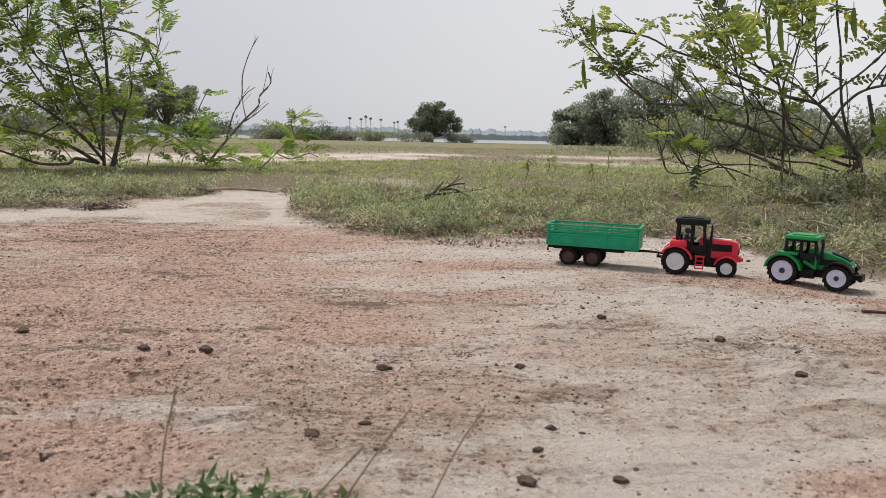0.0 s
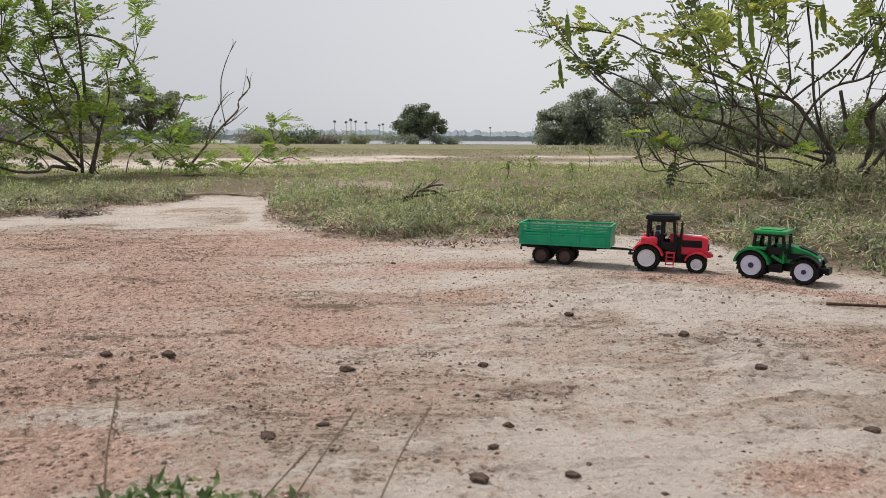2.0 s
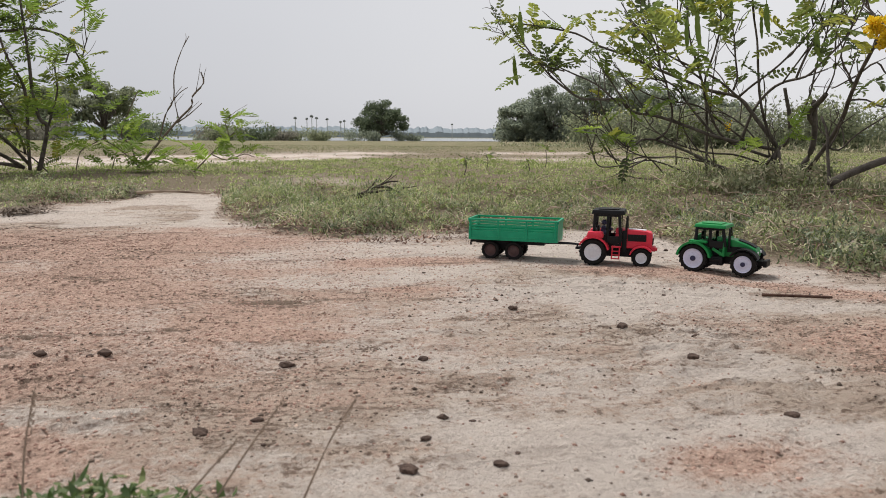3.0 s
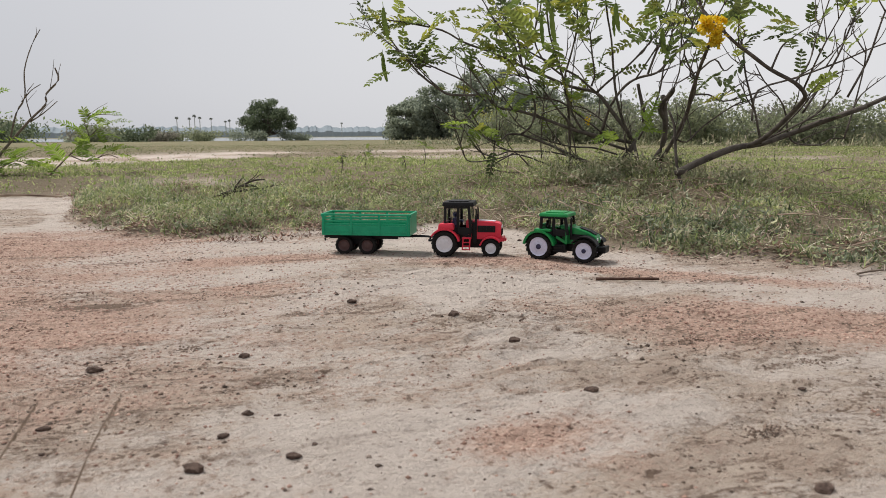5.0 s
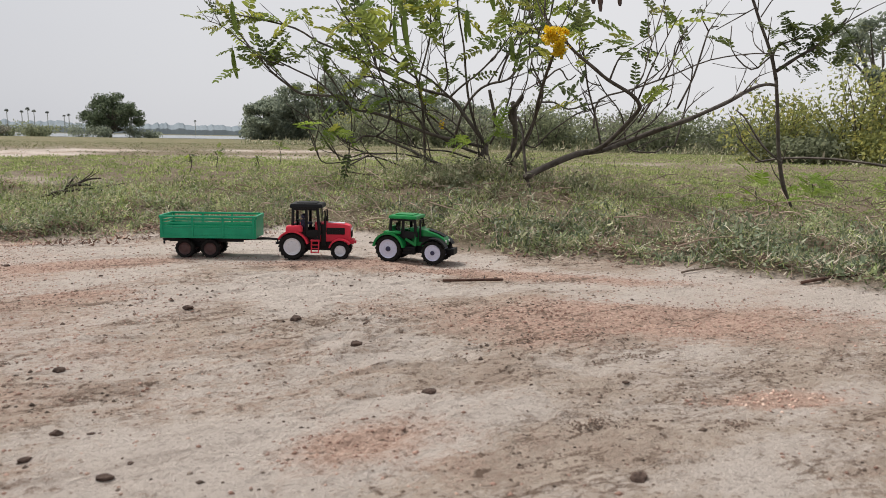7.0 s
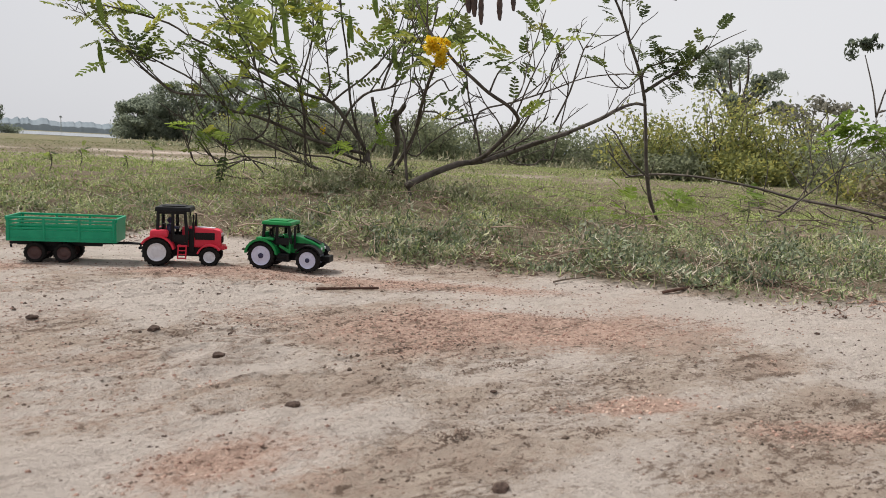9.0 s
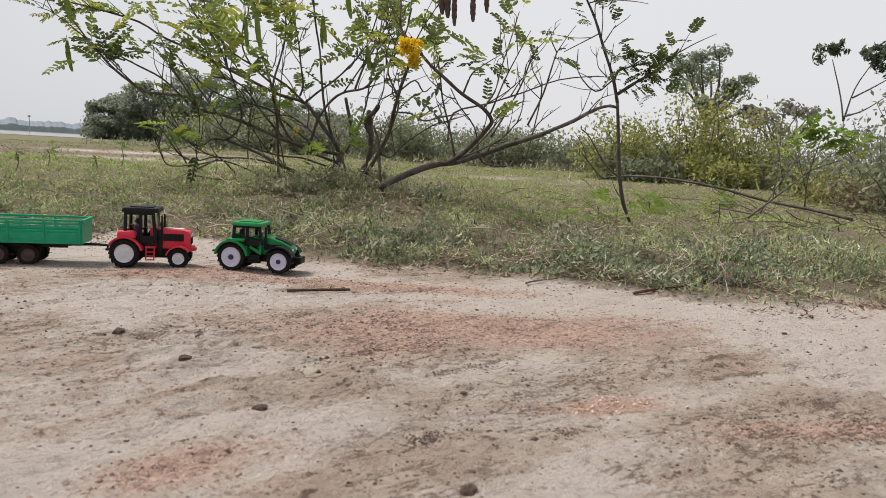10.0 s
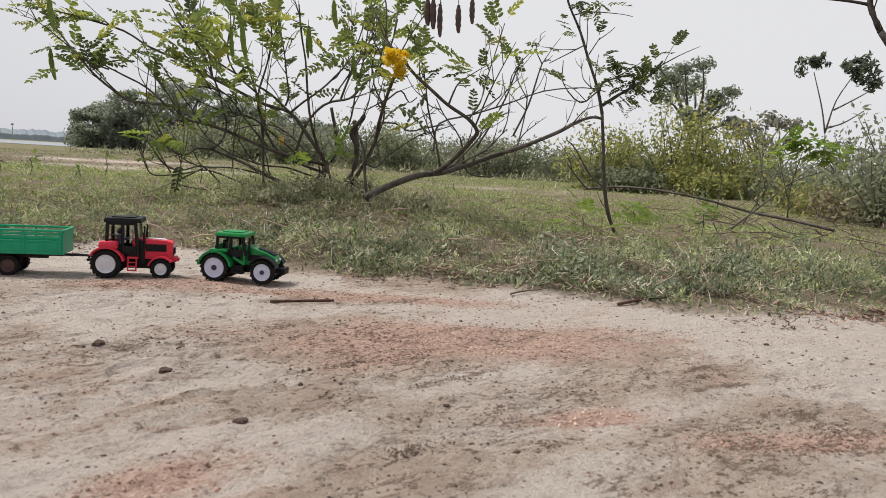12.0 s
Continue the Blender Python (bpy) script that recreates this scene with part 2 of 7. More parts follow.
HEDGE = leafy("hedge", ((0.20, 0.23, 0.145), (0.30, 0.335, 0.20), (0.42, 0.44, 0.265)), 0.8, 0.55)
HAZED_GREEN = leafy("far_green", ((0.21, 0.24, 0.15), (0.29, 0.32, 0.20), (0.37, 0.39, 0.24)), 0.8, 0.55)
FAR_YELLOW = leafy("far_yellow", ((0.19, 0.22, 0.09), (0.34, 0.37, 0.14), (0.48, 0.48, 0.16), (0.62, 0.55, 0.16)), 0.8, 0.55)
# grey foliage, haze of the distance mixed into its colour
HAZED_GREY = leafy("far_grey", ((0.21, 0.21, 0.17), (0.29, 0.275, 0.22), (0.36, 0.34, 0.28)), 0.8, 0.5)
FAR_BROWN = leafy("far_brown", ((0.20, 0.16, 0.10), (0.32, 0.26, 0.17), (0.30, 0.30, 0.14), (0.45, 0.38, 0.27)), 0.85, 0.3)
FAR_BARK = plain("far_bark", (0.09, 0.075, 0.06), (0.15, 0.13, 0.11), 0.9, 8)
# haze over the lake is put into both of these blue-grey colours
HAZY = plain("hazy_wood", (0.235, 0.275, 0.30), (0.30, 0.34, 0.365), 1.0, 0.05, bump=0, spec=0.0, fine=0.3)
HAZED_PALM = plain("palm_frond", (0.32, 0.345, 0.34), (0.40, 0.425, 0.415), 1.0, 0.3, bump=0, spec=0.0, fine=1.0)
RED_PLASTIC = plain("red_plastic", (0.64, 0.026, 0.055), (0.71, 0.038, 0.072), 0.42, 60, bump=0.05, dist=0.0005, spec=0.35)
GREEN_PLASTIC = plain("green_plastic", (0.005, 0.19, 0.045), (0.01, 0.25, 0.06), 0.36, 60, bump=0.05, dist=0.0005, spec=0.35)
TEAL_PLASTIC = plain("trailer_green_plastic", (0.005, 0.29, 0.145), (0.01, 0.35, 0.175), 0.42, 60, bump=0.05, dist=0.0005, spec=0.35)
BLACK_PLASTIC = plain("black_plastic", (0.006, 0.006, 0.007), (0.012, 0.012, 0.013), 0.5, 60, bump=0.05, dist=0.0005, spec=0.22)
TYRE = plain("tyre_rubber", (0.009, 0.008, 0.008), (0.02, 0.018, 0.016), 0.8, 120, bump=0.3, dist=0.0006, spec=0.2)
WHITE_PLASTIC = plain("white_plastic", (0.74, 0.74, 0.78), (0.66, 0.66, 0.69), 0.4, 60, bump=0.04, dist=0.0004)
LILAC_PLASTIC = plain("pale_lilac_plastic", (0.66, 0.67, 0.83), (0.60, 0.61, 0.75), 0.4, 60, bump=0.04, dist=0.0004)
BROWN_PLASTIC = plain("brown_plastic", (0.05, 0.02, 0.02), (0.085, 0.04, 0.035), 0.5, 90, bump=0.1, dist=0.0005)
BLUE_PLASTIC = plain("dark_blue_plastic", (0.02, 0.02, 0.06), (0.03, 0.03, 0.085), 0.5, 90, bump=0.05, dist=0.0005)


def pane_material():
    m, t, b = nodes_of("clear_plastic")
    b.inputs["Base Color"].default_value = (0.95, 0.97, 0.97, 1)
    b.inputs["Roughness"].default_value = 0.04
    b.inputs["Transmission Weight"].default_value = 1.0
    b.inputs["IOR"].default_value = 1.08
    return m


def water_material():
    m, t, b = nodes_of("water")
    b.inputs["Base Color"].default_value = (0.16, 0.19, 0.20, 1)
    b.inputs["Roughness"].default_value = 0.12
    n = noise_node(t, 0.6, 3)
    bump_node(t, b, n.outputs["Fac"], 0.2, 0.05)
    return m


PANE, WATER = pane_material(), water_material()


# ---- small builders ----
def part(name, bm, material, parent, label="", smooth=False):
    """Links a bmesh as one mesh object under a thing or a part."""
    me = bpy.data.meshes.new(name)
    bm.normal_update()
    bm.to_mesh(me)
    bm.free()
    me.materials.append(material)
    if smooth:
        me.polygons.foreach_set("use_smooth", [True] * len(me.polygons))
    ob = new(name, me)
    ob.parent = parent
    return tagged(ob, label)


def piece(name, me, parent, m, label=""):
    """An object of its own on a shared mesh."""
    ob = new(name, me)
    ob.parent = parent
    ob.matrix_local = m
    return tagged(ob, label)


def thing(name, label, category, m=None, group="", kind=""):
    ob = new(name)
    ob.empty_display_size = 0.05
    if m is not None:
        ob.matrix_world = m
    return tagged(ob, label, category, group, kind)


def raw(name, verts, faces, material, smooth=False):
    """A mesh from arrays; the faces all have the same number of corners, or come as lists."""
    me = bpy.data.meshes.new(name)
    me.from_pydata([tuple(v) for v in verts] if not isinstance(verts, np.ndarray) else verts.tolist(), [], faces if isinstance(faces, list) else faces.tolist())
    me.materials.append(material)
    if smooth:
        me.polygons.foreach_set("use_smooth", [True] * len(me.polygons))
    me.update()
    return me


def add_box(bm, centre, size, bevel=0.0, taper=1.0, turn=None):
    """A box; taper shrinks its top. Bevelled edges."""
    got = bmesh.ops.create_cube(bm, size=1.0)["verts"]
    for v in got:
        k = taper if v.co.z > 0 else 1.0
        v.co = Vector((v.co.x * size[0] * k, v.co.y * size[1] * k, v.co.z * size[2]))
        if turn is not None:
            v.co = turn @ v.co
        v.co += Vector(centre)
    if bevel:
        edges = list({e for v in got for e in v.link_edges})
        bmesh.ops.bevel(bm, geom=edges, offset=bevel, segments=2, affect="EDGES", profile=0.6)


def add_prism(bm, outline, y0, y1, bevel=0.0):
    """An outline in x and z, carried from y0 to y1."""
    a = [bm.verts.new((x, y0, z)) for x, z in outline]
    b = [bm.verts.new((x, y1, z)) for x, z in outline]
    n = len(outline)
    f = [bm.faces.new(a), bm.faces.new(list(reversed(b)))]
    for i in range(n):
        f.append(bm.faces.new((a[i], b[i], b[(i + 1) % n], a[(i + 1) % n])))
    bmesh.ops.recalc_face_normals(bm, faces=f)
    if bevel:
        edges = list({e for v in a + b for e in v.link_edges})
        bmesh.ops.bevel(bm, geom=edges, offset=bevel, segments=2, affect="EDGES", profile=0.6)


def tube_arrays(points, r0, r1, sides=6, wobble=0.0):
    """A tapered tube along a smoothed line, as vertices and quads, with closed ends."""
    p = np.array(points, float)
    if len(p) > 2:
        t = np.arange(len(p))
        fine = np.linspace(0, len(p) - 1, 3 * (len(p) - 1) + 1)
        m = np.gradient(p, axis=0)
        i = np.clip(fine.astype(int), 0, len(p) - 2)
        u = (fine - i)[:, None]
        p = (2 * u**3 - 3 * u**2 + 1) * p[i] + (u**3 - 2 * u**2 + u) * m[i] + (-2 * u**3 + 3 * u**2) * p[i + 1] + (u**3 - u**2) * m[i + 1]
    n = len(p)
    tang = np.gradient(p, axis=0)
    tang /= np.linalg.norm(tang, axis=1)[:, None] + 1e-9
    ref = np.where(np.abs(tang[:, 2:3]) > 0.9, [[1.0, 0, 0]], [[0, 0, 1.0]])
    u = np.cross(tang, ref)
    u /= np.linalg.norm(u, axis=1)[:, None] + 1e-9
    w = np.cross(tang, u)
    r = np.linspace(r0, r1, n)
    if wobble:
        r = r * (1 + wobble * np.random.uniform(-1, 1, n))
    a = np.arange(sides) * 2 * math.pi / sides
    v = p[:, None, :] + r[:, None, None] * (np.cos(a)[None, :, None] * u[:, None, :] + np.sin(a)[None, :, None] * w[:, None, :])
    v = v.reshape(-1, 3)
    k = np.arange(n - 1)[:, None] * sides
    j = np.arange(sides)[None, :]
    f = np.stack([k + j, k + (j + 1) % sides, k + sides + (j + 1) % sides, k + sides + j], -1).reshape(-1, 4).tolist()
    f.append(list(range(sides - 1, -1, -1)))
    f.append(list(range((n - 1) * sides, n * sides)))
    return v, f, p


def add_tube(bm, points, r0, r1=None, sides=8):
    v, f, _ = tube_arrays(points, r0, r0 if r1 is None else r1, sides)
    vs = [bm.verts.new(x) for x in v]
    for q in f:
        bm.faces.new([vs[i] for i in q])


def add_lathe(bm, profile, y=0.0, segments=28):
    """A profile of (radius, y) turned round the y axis."""
    rings = []
    for r, yy in profile:
        rings.append([bm.verts.new((r * math.cos(a), y + yy, r * math.sin(a))) for a in (2 * math.pi * i / segments for i in range(segments))])
    f = []
    for a, b in zip(rings, rings[1:]):
        for i in range(segments):
            f.append(bm.faces.new((a[i], a[(i + 1) % segments], b[(i + 1) % segments], b[i])))
    f.append(bm.faces.new(rings[0]))
    f.append(bm.faces.new(list(reversed(rings[-1]))))
    bmesh.ops.recalc_face_normals(bm, faces=f)


# ---- the lie of the land ----
EDGE_X = (-6, -3, -1.15, -1.03, -0.93, -0.78, -0.68, -0.52, -0.44, -0.36, -0.155, -0.05, 0.14, 0.34, 0.46, 0.58, 0.66, 0.7, 0.79, 0.85, 0.98, 1.1, 1.15, 1.3, 1.45, 2.5, 6)
EDGE_Y = (1.4, 1.8, 2.15, 2.28, 2.57, 2.65, 3.0, 2.99, 2.75, 2.17, 1.75, 1.69, 1.64, 1.71, 1.66, 1.76, 1.64, 1.37, 1.2, 1.13, 1.04, 0.81, 0.65, 0.57, 0.48, -0.1, -1.5)
# reddish grit: centre, half sizes, turn in degrees, strength
GRIT = (
    (-0.46, 0.93, 0.16, 0.10, 0, 0.8), (-0.36, 0.70, 0.13, 0.09, 10, 1.0), (-0.29, 0.54, 0.10, 0.07, 0, 0.9), (-0.50, 1.60, 0.45, 0.22, 0, 0.85),
    (-0.39, 1.22, 0.22, 0.10, 0, 0.6), (0.10, 1.33, 0.14, 0.05, 0, 0.9), (-0.08, 0.83, 0.08, 0.03, -8, 0.9), (0.50, 1.19, 0.17, 0.05, -20, 0.65),
    (0.73, 0.98, 0.22, 0.04, -38, 0.75), (0.70, 0.69, 0.26, 0.09, -25, 0.75), (0.60, 0.65, 0.09, 0.04, 0, 0.6), (0.62, 0.42, 0.07, 0.02, -15, 0.9),
    (-0.42, 1.05, 0.46, 0.55, 0, 0.6), (0.75, 0.28, 0.10, 0.02, -25, 0.9), (0.26, 0.48, 0.06, 0.03, 0, 0.5), (0.08, 1.09, 0.07, 0.02, 0, 0.7),
)


def fbm(x, y, scale, octaves=4, seed=0):
    """Smooth value noise on arrays, about -1 to 1."""
    total, amp, norm = np.zeros_like(x, float), 1.0, 0.0
    for o in range(octaves):
        xs, ys = x * scale + 17.3 * seed + 5.1 * o, y * scale - 9.7 * seed + 3.3 * o
        xi, yi = np.floor(xs), np.floor(ys)
        fx, fy = xs - xi, ys - yi
        fx, fy = fx * fx * (3 - 2 * fx), fy * fy * (3 - 2 * fy)

        def h(a, b):
            s = np.sin(a * 127.1 + b * 311.7 + seed * 74.7) * 43758.5453
            return (s - np.floor(s)) * 2 - 1

        v = (h(xi, yi) * (1 - fx) + h(xi + 1, yi) * fx) * (1 - fy) + (h(xi, yi + 1) * (1 - fx) + h(xi + 1, yi + 1) * fx) * fy
        total += amp * v
        norm += amp
        amp *= 0.5
        scale *= 2.03
    return total / norm


def step(a, lo, hi):
    k = np.clip((a - lo) / (hi - lo), 0, 1)
    return k * k * (3 - 2 * k)


def inside(x, y):
    """Metres inside the grass, from its ragged edge."""
    return y - np.interp(x, EDGE_X, EDGE_Y) + 0.05 * fbm(x, y, 6, 3, 2)


def bare(x, y):
    """The bare sandy strips behind the mound, 0 to 1."""
    wave = 0.7 * fbm(x * 0.8, y * 0.5, 0.9, 4, 15)
    lo = np.interp(x, (-6, -3, -1, 0, 0.6, 1.4, 3), (4.2, 4.6, 5.3, 6.6, 7.6, 8.2, 9.0)) + wave
    hi = np.interp(x, (-6, -3, -1, 0, 0.6, 1.4, 3), (7.0, 7.6, 8.8, 11.0, 11.2, 10.0, 10.2)) + 1.4 * wave
    band = step(y, lo - 0.25, lo + 0.35) * (1 - step(y, hi - 0.5, hi + 0.6)) * (1 - step(x, 2.5, 5.0))
    band = band * step(fbm(x * 0.6, y * 1.1, 0.9, 4, 5), -0.42 + 0.25 * step(x, 0, 1.5), 0.0 + 0.25 * step(x, 0, 1.5))
    spot = np.exp(-(((x + 0.08) / 0.22) ** 2 + ((y - 3.25) / 0.25) ** 2))
    right = 0.9 * np.exp(-(((x - 2.2) / 1.5) ** 2 + ((y - 6.6) / 1.0) ** 2)) * step(fbm(x, y * 1.3, 1.4, 4, 25), -0.3, 0.1)
    back = 0.55 * np.exp(-(((x - 4.6) / 1.2) ** 2 + ((y - 4.9) / 0.5) ** 2)) * step(fbm(x, y * 1.5, 2.2, 4, 27), -0.2, 0.25)
    return np.clip(np.maximum(np.maximum(np.maximum(band, spot), right), back), 0, 1)


def grit(x, y):
    g = np.zeros_like(x, float)
    for cx, cy, rx, ry, a, s in GRIT:
        c, d = math.cos(radians(a)), math.sin(radians(a))
        u, v = (x - cx) * c + (y - cy) * d, -(x - cx) * d + (y - cy) * c
        g = np.maximum(g, s * np.exp(-((u / rx) ** 2 + (v / ry) ** 2)))
    return np.clip(g + 0.35 * fbm(x, y, 9, 3, 4) * (g + 0.25), 0, 1)


def loose(x, y):
    """Where the sand is scuffed up, brown and crumbly, 0 to 1."""
    near = 0.30 * np.exp(-(((x - 0.62) / 0.3) ** 2 + ((y - 0.30) / 0.13) ** 2))
    return np.clip(0.27 + near + 0.6 * fbm(x * 0.75, y * 1.25, 4.5, 5, 14), 0, 1) * (1 - 0.85 * np.exp(-((inside(x, y) + 0.28) / 0.2) ** 2))


def height(x, y):
    x, y = np.asarray(x, float), np.asarray(y, float)
    ins = inside(x, y)
    g = step(ins, 0.0, 0.5)
    z = 0.016 * g + 0.008 * step(ins, 0.0, 0.07) * (0.6 + 0.4 * fbm(x, y, 9, 2, 37)) + 0.018 * np.exp(-(((x - 0.8) / 1.7) ** 2 + ((y - 4.3) / 1.5) ** 2)) * g
    z += 0.065 * np.exp(-(((x - 1.3) / 0.5) ** 2 + ((y - 2.15) / 0.38) ** 2)) * g
    z += 0.018 * np.exp(-(((x + 1.4) / 0.9) ** 2 + ((y - 4.0) / 0.7) ** 2)) * g
    near = 1 - step(np.hypot(x - 0.3, y - 0.8), 3.0, 6.0)
    rut = np.exp(-np.abs((ins + 0.27) / 0.26) ** 3)
    rough = 1 - 0.93 * rut
    z += near * (0.0025 * fbm(x, y, 3.5, 3, 1) - 0.0014 * (1 - g) + rough * 0.0055 * fbm(x * 0.75, y * 1.3, 14, 5, 3))
    z += near * (1 - g) * rough * 0.009 * np.clip(fbm(x * 0.8 + 0.2 * y, y * 2.2, 8, 5, 7) - 0.15, 0, 1)
    # broken crust: treads with small steep edges
    s = 2.6 * fbm(x * 0.8 + 0.15 * y, y * 1.5, 10, 5, 31)
    k = np.floor(s)
    z += near * (1 - g) * rough * 0.0065 * np.clip(0.45 + 1.2 * fbm(x, y, 3, 3, 33), 0.08, 1) * (k + step(s - k, 0, 0.16) - s)
    # hummocks and hollows in the sward
    z += near * g * 0.022 * fbm(x, y, 6.5, 3, 35)
    z += 0.012 * fbm(x, y, 0.7, 3, 8) * step(np.hypot(x, y), 2.5, 6)
    z -= 0.05 * step(x, 1.6, 2.5) * (1 - step(y, 2.6, 4.5)) * g
    d = np.hypot(x, y)
    return z - 0.42 * step(d, 25, 100)


def axis(lo, fine_lo, fine_hi, hi, gap, grow):
    a = list(np.arange(fine_lo, fine_hi, gap))
    s = gap
    while a[-1] < hi:
        s *= grow
        a.append(a[-1] + s)
    s = gap
    b = [fine_lo]
    while b[-1] > lo:
        s *= grow
        b.append(b[-1] - s)
    return np.array(b[:0:-1] + a)


gx, gy = axis(-2500, -0.55, 1.15, 2500, 0.0045, 1.085), axis(-2500, 0.3, 1.3, 3000, 0.0045, 1.08)
XX, YY = np.meshgrid(gx, gy)
ZZ = height(XX, YY)
nx, ny = len(gx), len(gy)
ids = np.arange(nx * ny).reshape(ny, nx)
quads = np.stack([ids[:-1, :-1], ids[:-1, 1:], ids[1:, 1:], ids[1:, :-1]], -1).reshape(-1, 4)
ground_mesh = raw("ground", np.stack([XX, YY, ZZ], -1).reshape(-1, 3), quads, SOIL, True)
ins = inside(XX, YY)
turf = step(ins, -0.03, 0.10) * (1 - bare(XX, YY))
far_cover = step(np.hypot(XX, YY), 7, 14) * turf
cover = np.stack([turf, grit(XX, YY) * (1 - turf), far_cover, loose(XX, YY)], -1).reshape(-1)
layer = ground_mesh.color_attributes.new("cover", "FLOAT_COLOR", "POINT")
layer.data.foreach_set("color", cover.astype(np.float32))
ground = tagged(new("ground", ground_mesh), "pale sandy dirt with reddish grit, grassy further back", "ground", kind="structure")

v = [(-100, 104, 0), (-15, 104, 0), (60, 330, 0), (-190, 330, 0)]
water = new("water", raw("water", v, [[0, 1, 2, 3]], WATER))
water.location = (60, 0, -0.36)
tagged(water, "pale still lake water beyond the field", "lake", kind="structure")


# ---- loose ground cover ----
def tri_mesh(name, verts, tris, material):
    me = bpy.data.meshes.new(name)
    me.vertices.add(len(verts))
    me.vertices.foreach_set("co", np.asarray(verts, np.float32).reshape(-1))
    me.loops.add(3 * len(tris))
    me.loops.foreach_set("vertex_index", np.asarray(tris, np.int32).reshape(-1))
    me.polygons.add(len(tris))
    me.polygons.foreach_set("loop_start", np.arange(0, 3 * len(tris), 3, dtype=np.int32))
    me.materials.append(material)
    me.update(calc_edges=True)
    return me


def blade_arrays(p, length, width, tilt, curl, rng, low=None):
    """Bent, pointed blades: five vertices and three triangles each."""
    n = len(p)
    a = rng.uniform(0, 2 * math.pi, n)
    out = np.stack([np.cos(a), np.sin(a), np.zeros(n)], -1)
    roll = a + math.pi / 2 + rng.uniform(-0.9, 0.9, n)
    side = np.stack([np.cos(roll), np.sin(roll), rng.uniform(-0.4, 0.4, n)], -1) * (width / 2)[:, None]
    up = np.array([0, 0, 1.0])
    d1 = out * np.sin(tilt)[:, None] + up * np.cos(tilt)[:, None]
    t2 = tilt + curl
    d2 = out * np.sin(t2)[:, None] + up * np.cos(t2)[:, None]
    mid = p + d1 * (length * 0.55)[:, None]
    tip = mid + d2 * (length * 0.45)[:, None]
    low = p[:, 2] if low is None else low
    mid[:, 2], tip[:, 2] = np.maximum(mid[:, 2], low + 0.002), np.maximum(tip[:, 2], low + 0.002)
    v = np.stack([p - side, p + side, mid - side * 0.8, mid + side * 0.8, tip], 1).reshape(-1, 3)
    k = np.arange(n)[:, None] * 5
    f = np.stack([k + [0, 1, 3], k + [0, 3, 2], k + [2, 3, 4]], 1).reshape(-1, 3)
    return v, f


def scatter(n, x0, x1, y0, y1, seed, keep):
    """Random places on the ground of which keep(x, y) gives the chance."""
    rng = np.random.default_rng(seed)
    x, y = rng.uniform(x0, x1, n), rng.uniform(y0, y1, n)
    ok = rng.uniform(0, 1, n) < keep(x, y)
    x, y = x[ok], y[ok]
    return np.stack([x, y, height(x, y) - 0.003], -1), rng


def grass_patch(name, label, n, area, seed, keep, long, wide, material, tilt=(0.3, 1.35), curl=(0.1, 0.9), lift=0.0, fade=0.35):
    """Many blades; lift: how high above the ground they may sprout from creeping stems."""
    x0, x1, y0, y1 = area

    def faded(x, y):
        rim = np.minimum(np.minimum(x - x0, x1 - x), np.minimum(y - y0, y1 - y))
        return keep(x, y) * step(rim, 0, fade)

    p, rng = scatter(n, *area, seed, faded)
    m = len(p)
    patchy = 0.8 + 0.5 * fbm(p[:, 0], p[:, 1], 3.0, 3, seed)
    tuft = np.clip(0.4 + 2.1 * fbm(p[:, 0], p[:, 1], 10.0, 3, 41), 0.03, 1.5)
    low = p[:, 2].copy()
    p[:, 2] += lift * tuft * rng.uniform(0, 1, m) * step(inside(p[:, 0], p[:, 1]), -0.03, 0.05)
    v, f = blade_arrays(p, rng.uniform(*long, m) * patchy, rng.uniform(*wide, m), rng.uniform(*tilt, m), rng.uniform(*curl, m), rng, low)
    return tagged(new(name, tri_mesh(name, v, f, material)), label, "grass", kind="stuff")


def in_turf(soft=0.12, thin=0.0):
    def keep(x, y):
        clumpy = 0.75 + 0.7 * fbm(x, y, 4.5, 3, 6)
        return step(inside(x, y), -0.035, soft) * (1 - 0.93 * bare(x, y)) * np.clip(clumpy, 0.12 + thin, 1)
    return keep


def knotty(x, y):
    """Thin and thick places in the sward close by."""
    return step(inside(x, y), -0.04, 0.16) * np.clip(0.5 + 1.6 * fbm(x, y, 10, 3, 41), 0.06, 1)


def fringe(x, y):
    """How far a place belongs to the rank growth along the dirt's edge, 0 to 1."""
    reach = 0.42 + 0.3 * step(x, 0.5, 0.9) + 0.2 * fbm(x, y, 2.2, 3, 51)
    return 1 - step(inside(x, y), 0.55 * reach, reach + 0.25)


def herbage(x, y):
    """Leafy mats of creeping herb with gaps between them."""
    mats = step(fbm(x, y, 8.5, 3, 41), -0.25, 0.10) * (0.3 + 0.7 * step(fbm(x, y, 27, 2, 71), -0.3, 0.1))
    return step(inside(x, y), -0.03, 0.08) * (0.16 + 0.84 * mats) * (0.16 + 0.84 * fringe(x, y)) * (1 - 0.9 * bare(x, y))


def short_turf(x, y):
    tufts = 0.3 + 0.7 * step(fbm(x, y, 16, 3, 73), -0.2, 0.12)
    return in_turf()(x, y) * tufts * (0.3 + 0.7 * step(inside(x, y), 0.1, 0.5)) * (1 - 0.45 * fringe(x, y))


